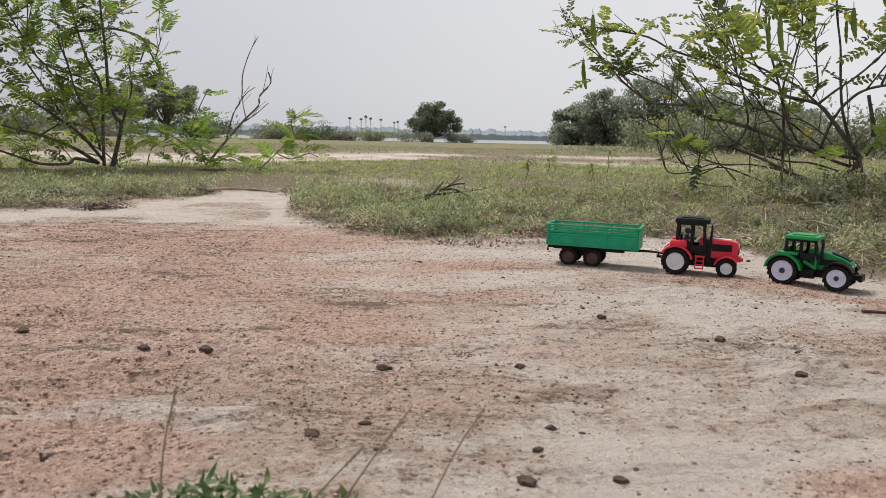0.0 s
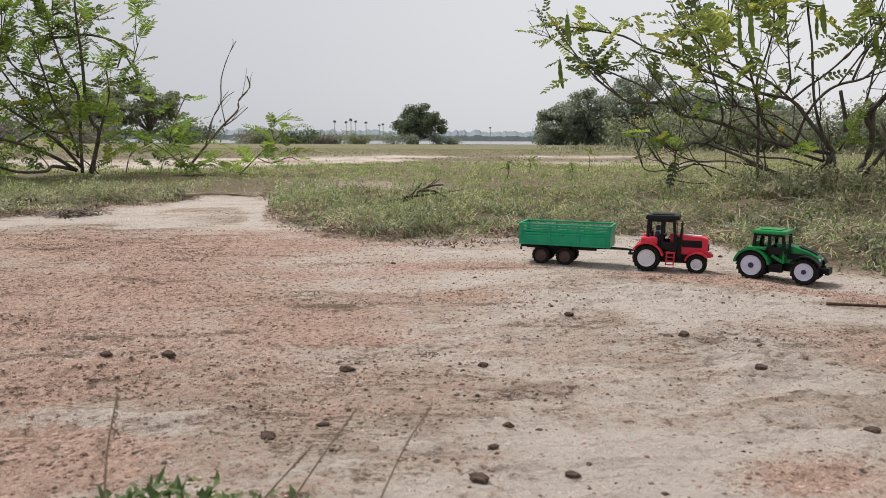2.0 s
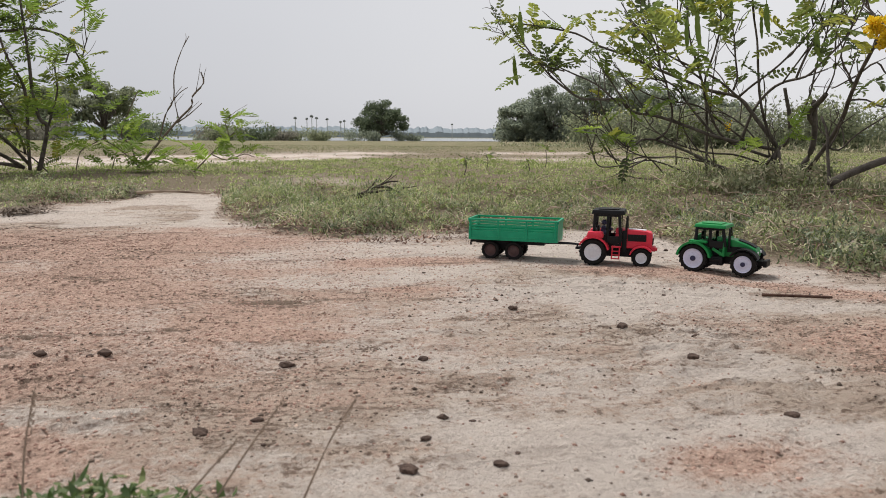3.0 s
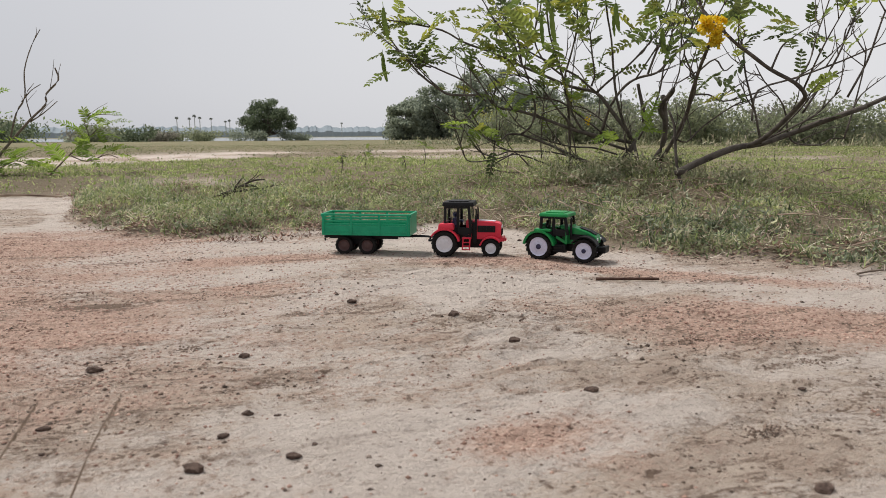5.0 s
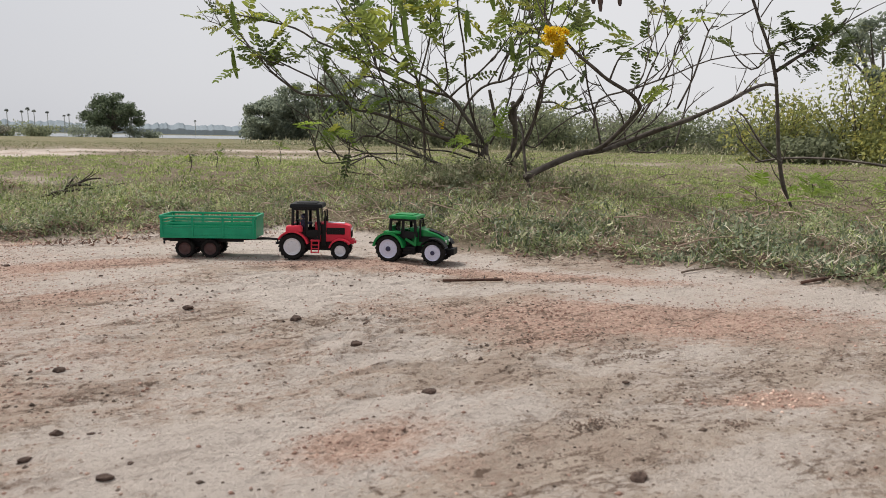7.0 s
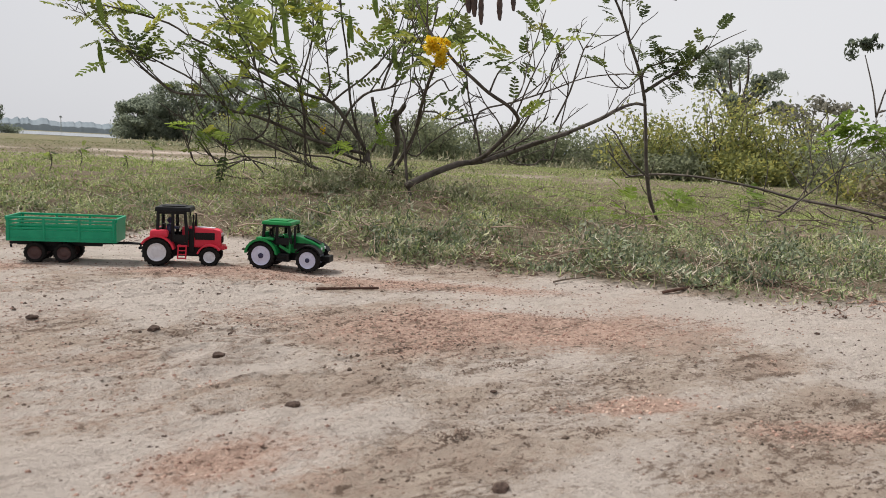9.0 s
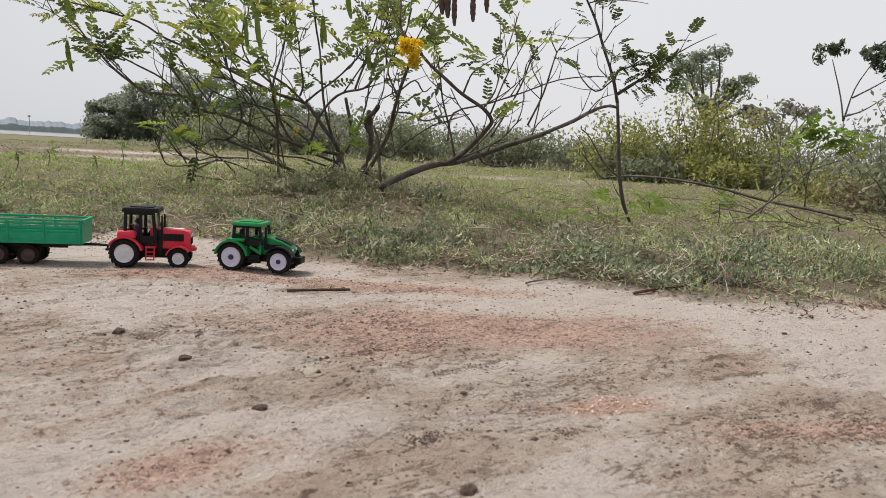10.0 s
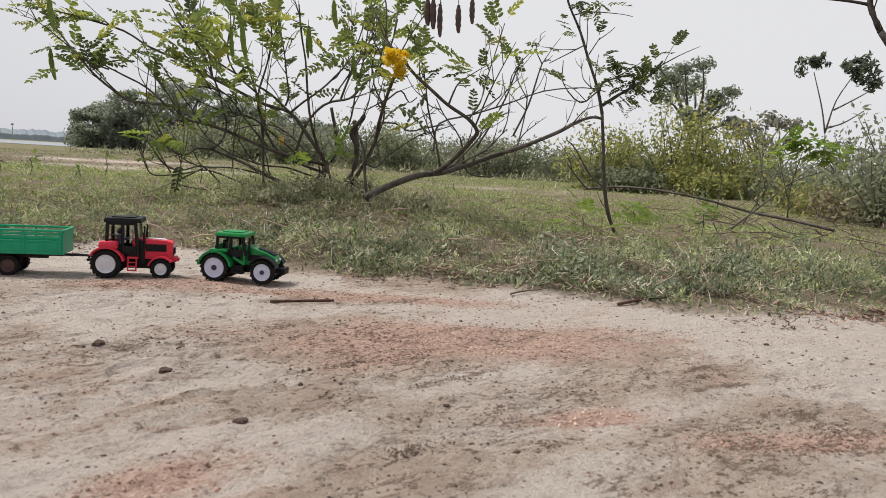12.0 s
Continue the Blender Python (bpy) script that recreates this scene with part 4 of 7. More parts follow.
    for y in (-0.015, 0.015):
        bm = bmesh.new()
        add_tube(bm, [(0.0555, y, 0.048), (0.0555, y, 0.074)], 0.0022, 0.0020)
        add_tube(bm, [(0.0555, y, 0.073), (0.0558, y, 0.083), (0.0545, y, 0.086)], 0.0014, 0.0013)
        part("exhaust_pipe", bm, BLACK_PLASTIC, tr, "black exhaust pipe")
        bm = bmesh.new()
        add_box(bm, (0.0525, y, 0.043), (0.0085, 0.0034, 0.038), 0.001)
        part("air_filter", bm, BLACK_PLASTIC, tr)
    bm = bmesh.new()
    add_box(bm, (-0.027, 0, 0.026), (0.014, 0.010, 0.004), 0.001)
    add_box(bm, (-0.020, 0, 0.022), (0.012, 0.020, 0.010), 0.002)
    add_tube(bm, [(-0.031, 0, 0.025), (-0.031, 0, 0.034)], 0.0016)
    part("hitch", bm, BLACK_PLASTIC, tr, "black tow hitch")
    for s in (-1, 1):
        wheel(tr, 0, s * 0.0245, 0.0238, 0.017, 0.0148, WHITE_PLASTIC, 18)
        wheel(tr, 0.083, s * 0.0235, 0.0168, 0.012, 0.0095, WHITE_PLASTIC, 16)
    return tr


def green_tractor(m):
    tr = thing("toy_tractor", "green plastic toy tractor with sloping hood and white rims", "toy tractor", m, "toy farm vehicles")
    bm = bmesh.new()
    add_box(bm, (0.040, 0, 0.024), (0.10, 0.020, 0.016), 0.002)
    add_box(bm, (0.014, 0, 0.036), (0.048, 0.030, 0.016), 0.002)
    add_box(bm, (0.036, -0.020, 0.022), (0.022, 0.012, 0.014), 0.002)
    add_box(bm, (0.036, 0.020, 0.022), (0.022, 0.012, 0.014), 0.002)
    add_tube(bm, [(0, -0.024, 0.0235), (0, 0.024, 0.0235)], 0.003)
    add_tube(bm, [(0.08, -0.023, 0.021), (0.08, 0.023, 0.021)], 0.003)
    part("chassis", bm, BLACK_PLASTIC, tr, "black plastic underbody")
    bm = bmesh.new()
    add_prism(bm, [(0.033, 0.030), (0.088, 0.028), (0.097, 0.031), (0.0985, 0.039), (0.095, 0.045), (0.082, 0.0515), (0.062, 0.0575), (0.033, 0.0615)], -0.0145, 0.0145, 0.002)
    hood = part("hood", bm, GREEN_PLASTIC, tr, "green sloping plastic hood")
    bm = bmesh.new()
    add_prism(bm, [(0.066, 0.0572), (0.084, 0.0517), (0.094, 0.0465), (0.0945, 0.0475), (0.084, 0.0530), (0.066, 0.0585)], -0.0085, 0.0085, 0.0003)
    part("hood_vent", bm, BLACK_PLASTIC, hood, "black vent strip on the hood")
    for s in (-1, 1):
        bm = bmesh.new()
        add_box(bm, (0.0975, s * 0.0095, 0.039), (0.003, 0.006, 0.004), 0.0008)
        part("headlight", bm, WHITE_PLASTIC, hood, "small pale headlight")
        bm = bmesh.new()
        add_box(bm, (0.066, s * 0.0148, 0.042), (0.030, 0.0016, 0.010), 0.0005)
        part("side_grille", bm, BLACK_PLASTIC, hood)
        bm = bmesh.new()
        mudguard(bm, 0, 0.0235, 0.0255, 0.0290, 8, 172, s * 0.0120, s * 0.0335)
        mudguard(bm, 0, 0.0235, 0.012, 0.0290, 8, 172, s * 0.0110, s * 0.0130)
        add_box(bm, (0.006, s * 0.022, 0.0525), (0.030, 0.018, 0.004), 0.0012)
        part("rear_mudguard", bm, GREEN_PLASTIC, tr, "green curved mudguard over the rear wheel")
        bm = bmesh.new()
        mudguard(bm, 0.08, 0.021, 0.0228, 0.0252, 25, 150, s * 0.0130, s * 0.0315)
        part("front_mudguard", bm, BLACK_PLASTIC, tr, "black curved mudguard over the front wheel")
        bm = bmesh.new()
        add_prism(bm, [(0.028, 0.040), (0.046, 0.030), (0.049, 0.030), (0.049, 0.058), (0.0465, 0.058), (0.0455, 0.036), (0.030, 0.044)], s * 0.0225, s * 0.0245, 0.0004)
        part("door_frame", bm, GREEN_PLASTIC, tr, "green door frame")
        bm = bmesh.new()
        add_box(bm, (0.034, s * 0.0268, 0.0175), (0.016, 0.006, 0.002), 0.0005)
        add_box(bm, (0.034, s * 0.0268, 0.0245), (0.016, 0.006, 0.002), 0.0005)
        part("step_ladder", bm, BLACK_PLASTIC, tr)
    cab(tr, [(0.000, 0.002), (0.024, 0.024), (0.049, 0.044)], 0.0785, 0.046, 0.0225, ((-0.003, 0.050), 0.0255, 0.0760, 0.0820), GREEN_PLASTIC, BLACK_PLASTIC, "bright green cab roof")
    bm = bmesh.new()
    add_box(bm, (0.000, 0, 0.053), (0.004, 0.044, 0.018), 0.001)
    part("cab_wall", bm, GREEN_PLASTIC, tr)
    bm = bmesh.new()
    add_box(bm, (0.0495, 0, 0.0575), (0.003, 0.044, 0.006), 0.001)
    part("dash_panel", bm, GREEN_PLASTIC, tr)
    bm = bmesh.new()
    add_prism(bm, [(0.0495, 0.060), (0.0503, 0.060), (0.0448, 0.077), (0.0440, 0.077)], -0.020, 0.020)
    ws = part("windscreen", bm, PANE, tr, "clear plastic windscreen")
    ws.visible_shadow = False
    bm = bmesh.new()
    add_box(bm, (0.014, 0, 0.050), (0.014, 0.016, 0.005), 0.0015)
    add_box(bm, (0.007, 0, 0.059), (0.004, 0.016, 0.018), 0.0015)
    part("seat", bm, BLACK_PLASTIC, tr)
    bm = bmesh.new()
    add_tube(bm, [(0.045, 0, 0.050), (0.038, 0, 0.058)], 0.001)
    ring = [(0.038 + 0.0028 * math.cos(a), 0.006 * math.sin(a), 0.058 + 0.0045 * math.cos(a)) for a in (2 * math.pi * i / 12 for i in range(13))]
    add_tube(bm, ring, 0.0008)
    part("steering_wheel", bm, BLACK_PLASTIC, tr)
    bm = bmesh.new()
    add_tube(bm, [(0.0545, -0.0195, 0.044), (0.0545, -0.0195, 0.076)], 0.0022, 0.0018)
    part("exhaust_pipe", bm, BLACK_PLASTIC, tr, "black exhaust pipe")
    bm = bmesh.new()
    add_box(bm, (0.103, 0, 0.022), (0.014, 0.020, 0.008), 0.0012)
    add_box(bm, (0.110, 0, 0.022), (0.006, 0.026, 0.011), 0.0014)
    part("front_weight", bm, BLACK_PLASTIC, tr, "black front weight block")
    bm = bmesh.new()
    add_box(bm, (-0.024, 0, 0.025), (0.014, 0.010, 0.004), 0.001)
    part("hitch", bm, BLACK_PLASTIC, tr)
    for s in (-1, 1):
        wheel(tr, 0, s * 0.0245, 0.0238, 0.017, 0.0162, LILAC_PLASTIC, 18, BLUE_PLASTIC, "pale lilac plastic rim")
        wheel(tr, 0.08, s * 0.0240, 0.0208, 0.014, 0.0138, LILAC_PLASTIC, 16, BLUE_PLASTIC, "pale lilac plastic rim")
    return tr


def toy_trailer(m):
    tr = thing("toy_trailer", "green plastic toy farm trailer with slatted open sides", "toy trailer", m, "toy farm vehicles")
    x0, x1, y, z0, z1 = -0.062, 0.102, 0.031, 0.036, 0.0755
    mid, long = (x0 + x1) / 2, x1 - x0
    bm = bmesh.new()
    add_box(bm, (mid, 0, z0 + 0.0015), (long, 2 * y, 0.003), 0.0006)
    part("bed_floor", bm, TEAL_PLASTIC, tr)
    for s in (-1, 1):
        bm = bmesh.new()
        add_box(bm, (mid, s * y, z0 + 0.009), (long, 0.0022, 0.018), 0.0006)
        for z in (0.0566, 0.0622, 0.0678):
            add_box(bm, (mid, s * y, z), (long, 0.0020, 0.0030), 0.0005)
        add_box(bm, (mid, s * (y + 0.0006), z1 - 0.0018), (long + 0.002, 0.0034, 0.0036), 0.0008)
        side = part("side_panel", bm, TEAL_PLASTIC, tr, "green slatted side panel")
        for k in range(4):
            x = x0 + 0.003 + (long - 0.006) * k / 3
            bm = bmesh.new()
            add_box(bm, (x, s * (y + 0.0012), (z0 + z1) / 2 + 0.001), (0.0036, 0.0030, z1 - z0 - 0.003), 0.0006)
            part("stake", bm, TEAL_PLASTIC, side)
        bm = bmesh.new()
        add_box(bm, (mid, s * (y + 0.0013), z0 + 0.006), (long - 0.01, 0.0012, 0.0022), 0.0004)
        part("side_rib", bm, TEAL_PLASTIC, side)
    for x, nm in ((x0, "tailgate"), (x1, "front_panel")):
        bm = bmesh.new()
        if nm == "front_panel":
            add_box(bm, (x, 0, (z0 + z1) / 2), (0.0024, 2 * y, z1 - z0), 0.0006)
            add_box(bm, (x + 0.0012, 0, z1 - 0.003), (0.003, 2 * y, 0.006), 0.0006)
        else:
            add_box(bm, (x, 0, z0 + 0.010), (0.0024, 2 * y, 0.020), 0.0006)
            for z in (0.0580, 0.0635, 0.0690):
                add_box(bm, (x, 0, z), (0.0020, 2 * y, 0.0030), 0.0005)
            add_box(bm, (x - 0.0006, 0, z1 - 0.0025), (0.0034, 2 * y, 0.005), 0.0008)
        part(nm, bm, TEAL_PLASTIC, tr, "green end panel of the bed")
    bm = bmesh.new()
    for s in (-1, 1):
        add_box(bm, (0.012, s * 0.012, 0.0315), (0.130, 0.005, 0.008), 0.001)
    add_box(bm, (0.0, 0, 0.024), (0.050, 0.022, 0.014), 0.002)
    for x in (-0.022, 0.022):
        add_tube(bm, [(x, -0.022, 0.0155), (x, 0.022, 0.0155)], 0.0024)
    part("chassis", bm, BLACK_PLASTIC, tr, "black trailer underframe")
    bm = bmesh.new()
    add_box(bm, (-0.058, 0, 0.031), (0.012, 0.030, 0.004), 0.001)
    add_tube(bm, [(-0.062, 0.0, 0.030), (-0.067, 0, 0.026), (-0.066, 0, 0.021)], 0.0018)
    part("rear_hook", bm, BLACK_PLASTIC, tr, "black hook under the tailgate")
    bm = bmesh.new()
    for s in (-1, 1):
        add_tube(bm, [(0.070, s * 0.010, 0.0315), (0.118, s * 0.007, 0.0325), (0.150, s * 0.002, 0.0305), (0.156, 0, 0.0300)], 0.0012)
    add_box(bm, (0.157, 0, 0.030), (0.008, 0.006, 0.0024), 0.0008)
    part("drawbar", bm, BLACK_PLASTIC, tr, "thin black two-rod drawbar")
    for x in (-0.022, 0.022):
        for s in (-1, 1):
            wheel(tr, x, s * 0.0235, 0.0168, 0.012, 0.0106, BROWN_PLASTIC, 16, None, "dark reddish brown rim")
    return tr


def on_ground(x, y, heading, side=0.0):
    """A pose on the ground; side: how far the place lies to the right of the middle line."""
    c, s = math.cos(radians(heading)), math.sin(radians(heading))
    x, y = x - s * side, y + c * side
    return pose(x, y, float(height(x, y)) - 0.0005, 0, 0, heading)


red_tractor(on_ground(0.4325, 1.2645, -25, 0.0275))
green_tractor(on_ground(0.580, 1.181, -43, 0.0275))
toy_trailer(on_ground(0.284, 1.3405, -25, 0.0275))


# ---- plants ----
def pinnate(length, pairs, leaflet, width, droop, seed, tip=True):
    """One feathered leaf along +x: a thin stalk with pairs of oval, slightly folded leaflets."""
    rng = random.Random(seed)
    vs, fs = [], []

    def oval(base, d, n, s, w):
        sd = d.cross(n).normalized()
        k = len(vs)
        fold = n * (w * 0.25)
        vs.extend([base, base + d * s * 0.2 + sd * w * 0.38 + fold, base + d * s * 0.55 + sd * w * 0.5 + fold, base + d * s * 0.88 + sd * w * 0.33 + fold * 0.6, base + d * s - n * s * 0.05,
                   base + d * s * 0.88 - sd * w * 0.33 + fold * 0.6, base + d * s * 0.55 - sd * w * 0.5 + fold, base + d * s * 0.2 - sd * w * 0.38 + fold])
        fs.extend([[k, k + 1, k + 2, k + 3, k + 4], [k, k + 4, k + 5, k + 6, k + 7]])

    def at(u):
        return Vector((length * u, 0, -droop * length * u * u))

    for i in range(6):
        a, b = at(i / 6), at((i + 1) / 6)
        k = len(vs)
        r = 0.0011
        vs.extend([a + Vector((0, r, 0)), a - Vector((0, r, 0)), b - Vector((0, r, 0)), b + Vector((0, r, 0))])
        fs.append([k, k + 1, k + 2, k + 3])
    for i in range(pairs):
        u = 0.2 + 0.78 * i / max(1, pairs - 1)
        p = at(u)
        size = leaflet * (0.75 + 0.5 * math.sin(math.pi * (0.2 + 0.65 * u))) * rng.uniform(0.85, 1.1)
        for s in (-1, 1):
            ang = radians(rng.uniform(52, 74))
            d = Vector((math.cos(ang), s * math.sin(ang), rng.uniform(-0.28, 0.22))).normalized()
            n = Vector((rng.uniform(-0.3, 0.3), -s * rng.uniform(0.0, 0.5), 1)).normalized()
            oval(p, d, n, size, size * width)
    if tip:
        oval(at(1.0), Vector((1, 0, -droop)).normalized(), Vector((0, 0, 1)), leaflet, leaflet * width)
    return vs, fs


def leaf_meshes(name, material, n, length, pairs, leaflet, width):
    out = []
    for i in range(n):
        vs, fs = pinnate(length * (0.75 + 0.5 * i / n), pairs[i % len(pairs)], leaflet, width, 0.1 + 0.12 * (i % 4), 100 + i)
        out.append(raw(name, vs, fs, material))
    return out


BROAD = leaf_meshes("leaf", LEAF, 6, 0.125, (6, 7, 8), 0.0245, 0.50)
FRESH = leaf_meshes("leaf", LEAF_FRESH, 5, 0.16, (10, 11, 12), 0.029, 0.28)
OLIVE = leaf_meshes("leaf", LEAF, 4, 0.15, (9, 10, 11), 0.027, 0.33)
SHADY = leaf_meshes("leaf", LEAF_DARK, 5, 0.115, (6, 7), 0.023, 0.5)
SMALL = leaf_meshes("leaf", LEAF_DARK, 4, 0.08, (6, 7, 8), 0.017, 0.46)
FERNY = leaf_meshes("leaf", LEAF_FRESH, 4, 0.12, (11, 12), 0.023, 0.27)


class Plant:
    """A shrub that gathers its limbs, then its leaves."""

    def __init__(self, name, label, category, at, bark, seed):
        self.root = thing(name, label, category, Matrix.Translation(at))
        self.at, self.bark, self.rng, self.count, self.girth = Vector(at), bark, random.Random(seed), 0, 0.62
        self.leaves, self.size, self.sprays, self.twiggy = SMALL, 1.0, 0.0, 8
        self.many, self.thin = {}, ([], [])

    def stem(self, points, r0, r1, name="limb"):
        p = np.array(points) - np.array(self.at)
        r0, r1 = r0 * self.girth, r1 * self.girth
        v, f, line = tube_arrays(p, r0, r1, 7 if r0 > 0.006 else 5, 0.08)
        ob = new(name, raw(name, v, f, self.bark, True))
        ob.parent = self.root
        return line

    def leaf(self, place, way, meshes, size=1.0):
        """A leaf at a local place that points along way."""
        d = Vector(way).normalized()
        m = d.to_track_quat("X", "Z").to_matrix().to_4x4()
        spin = Matrix.Rotation(self.rng.uniform(-0.7, 0.7), 4, "X")
        k = size * self.rng.uniform(0.75, 1.2)
        me, at = meshes[self.rng.randrange(len(meshes))], Matrix.Translation(place) @ m @ spin @ Matrix.Scale(k, 4)
        if self.count < 280:
            piece("leaf", me, self.root, at)
        else:
            vs, fs, hue = self.many.setdefault(me.materials[0].name, ([], [], []))
            first, mine = len(vs), self.rng.random()
            vs.extend([at @ v.co for v in me.vertices])
            fs.extend([[q + first for q in f.vertices] for f in me.polygons])
            hue.extend([mine] * len(me.vertices))
        self.count += 1

    def twig(self, points, r0, r1):
        """A thin twig, gathered with the rest of them."""
        v, f, line = tube_arrays(np.array(points), r0 * self.girth, r1 * self.girth, 5, 0.08)
        first = len(self.thin[0])
        self.thin[0].extend(v.tolist())
        self.thin[1].extend([[q + first for q in g] for g in f])
        return line

    def finish(self):
        """Links the leaves and twigs past those that are objects of their own."""
        for name, (vs, fs, hue) in self.many.items():
            me = raw("foliage", vs, fs, bpy.data.materials[name])
            me.attributes.new("hue", "FLOAT", "POINT").data.foreach_set("value", hue)
            ob = new("foliage", me)
            ob.parent = self.root
            tagged(ob, kind="stuff")
        if self.thin[0]:
            ob = new("twigwork", raw("twigwork", self.thin[0], self.thin[1], self.bark, True))
            ob.parent = self.root
            tagged(ob, kind="stuff")

    def any_way(self, up=0.3):
        return Vector((self.rng.uniform(-1, 1), self.rng.uniform(-1, 1), self.rng.uniform(-0.5, 0.8) + up * 0.3))

    def tuft(self, place, n, meshes, size=1.0, spread=0.03):
        for _ in range(n):
            o = Vector([self.rng.uniform(-spread, spread) for _ in range(3)])
            self.leaf(Vector(place) - self.at + o, self.any_way(), meshes, size)


def limb(plant, r0, r1, leaves, *points):
    """A limb through the points; leaves: 0 none, 1 a few near its end, 2 many on the outer half, 3 all along."""
    line = plant.stem(points, r0, r1)
    n = len(line)
    rng = plant.rng
    length = float(np.sum(np.linalg.norm(np.diff(line, axis=0), axis=1)))
    first = {0: 1.1, 1: 0.7, 2: 0.42, 3: 0.2}[leaves]
    per = {0: 0, 1: 10, 2: 20, 3: 30}[leaves]
    for _ in range(int(per * length * (1 - first)) + (1 if leaves else 0)):
        u = rng.uniform(first, 1.0)
        i = min(n - 2, int(u * (n - 1)))
        base = Vector(line[i])
        along = Vector(line[i + 1]) - base
        way = along.normalized() * 0.5 + plant.any_way() * 0.9
        reach = rng.uniform(0.01, 0.05)
        tip = base + way.normalized() * reach
        plant.leaf(tip, way, plant.leaves, plant.size)
    # long thin side shoots that strive upwards and fork, with a spray of leaves at the end
    for _ in range(int(plant.sprays * length + 0.5)):
        i = rng.randrange(n // 5, n - 1)
        base = Vector(line[i])
        way = ((Vector(line[i + 1]) - base).normalized() * 0.7 + plant.any_way(0.4) * 0.55 + Vector((0, 0, 0.45))).normalized()
        s = rng.uniform(0.09, 0.30) * (1.0 if leaves else 0.75)
        bend = Vector([rng.uniform(-0.025, 0.025) for _ in range(3)])
        shoot = plant.twig([base, base + way * s * 0.35 + bend, base + way * s * 0.7 + bend * 0.6, base + way * s], min(r1 + 0.001, 0.0045), 0.0013)
        for u in (0.45, 0.7):
            fork = Vector(shoot[int(u * (len(shoot) - 1))])
            side = (way + plant.any_way(0.3) * 0.8).normalized() * s * rng.uniform(0.25, 0.5)
            plant.twig([fork, fork + side * 0.5 + bend * 0.3, fork + side], 0.0024, 0.0011)
            if leaves and rng.random() < 0.3:
                plant.leaf(fork + side, side.normalized() + plant.any_way() * 0.6, plant.leaves, plant.size)
        for _ in range(rng.randint(0, 2) if leaves else (1 if rng.random() < 0.12 else 0)):
            u = rng.uniform(0.55, 1.0)
            plant.leaf(Vector(shoot[int(u * (len(shoot) - 1))]), way * 0.4 + plant.any_way() * 0.9, plant.leaves, plant.size)
    # side twigs, bare or with a leaf at the tip
    for _ in range(int(plant.twiggy * length + 0.5) if r0 < 0.014 else 0):
        i = rng.randrange(n // 4, n - 1)
        base = Vector(line[i])
        way = ((Vector(line[i + 1]) - base).normalized() * 0.8 + plant.any_way(0.8) * 0.7).normalized()
        s = rng.uniform(0.05, 0.17) * plant.size
        bend = Vector([rng.uniform(-0.015, 0.015) for _ in range(3)])
        end = base + way * s + bend * 0.5
        plant.stem([base + plant.at, base + way * s * 0.5 + bend + plant.at, end + plant.at], min(r1, 0.0030), 0.0014, "twig")
        if leaves and rng.random() < 0.45:
            plant.leaf(end, way + plant.any_way() * 0.4, plant.leaves, plant.size)


def pod(plant, place, length, material, label, lean=0.15):
    """A flat hanging pod, swollen at its seeds."""
    bm = bmesh.new()
    rings = []
    for i in range(11):
        u = i / 10
        w = 0.0085 * (math.sin(math.pi * (0.06 + 0.9 * u)) ** 0.45) * (1 + 0.12 * math.sin(u * 38))
        t = 0.0035 * math.sin(math.pi * (0.06 + 0.9 * u)) ** 0.6 * (1 + 0.35 * math.sin(u * 38))
        c = Vector((lean * length * u * u, 0, -length * u))
        rings.append([bm.verts.new(c + Vector((w * math.cos(a), t * math.sin(a), 0))) for a in (2 * math.pi * k / 8 for k in range(8))])
    for a, b in zip(rings, rings[1:]):
        for k in range(8):
            bm.faces.new((a[k], a[(k + 1) % 8], b[(k + 1) % 8], b[k]))
    bm.faces.new(rings[0])
    bm.faces.new(list(reversed(rings[-1])))
    add_tube(bm, [(0, 0, 0), (-0.002, 0, 0.018)], 0.0012, 0.001, 5)
    ob = part("seed_pod", bm, material, plant.root, label, True)
    ob.matrix_local = Matrix.Translation(Vector(place) - plant.at) @ Matrix.Rotation(plant.rng.uniform(-0.7, 0.7), 4, "Z")
    return ob


def blossom(plant, place, radius, n, label):
    """A loose cluster of crinkled petals, gathered in several uneven heads."""
    rng = plant.rng
    vs, fs = [], []
    knots = [Vector((rng.uniform(-0.5, 0.5), rng.uniform(-0.5, 0.5), rng.uniform(-0.55, 0.45))) * radius for _ in range(7)]
    for k in range(n):
        d = Vector((rng.gauss(0, 1), rng.gauss(0, 1), rng.gauss(0, 0.9))).normalized()
        c = knots[k % 7] + d * radius * rng.uniform(0.12, 0.5) * (0.6 + 0.1 * (k % 7))
        u = d.cross(Vector((rng.gauss(0, 1), rng.gauss(0, 1), 1))).normalized()
        w = d.cross(u)
        s = radius * rng.uniform(0.13, 0.27)
        b = len(vs)
        vs.extend([c - d * s * 0.6, c + u * s * 0.8, c + d * s * 0.4 + u * s * 0.5 + w * s * 0.2, c + d * s * 0.7 - w * s * 0.25, c + d * s * 0.4 - u * s * 0.5 + w * s * 0.2, c - u * s * 0.8])
        fs.extend([[b, b + 1, b + 2, b + 3], [b, b + 3, b + 4, b + 5]])
    ob = new("flower", raw("flower", vs, fs, PETAL))
    ob.parent = plant.root
    ob.matrix_local = Matrix.Translation(Vector(place) - plant.at)
    return tagged(ob, label)


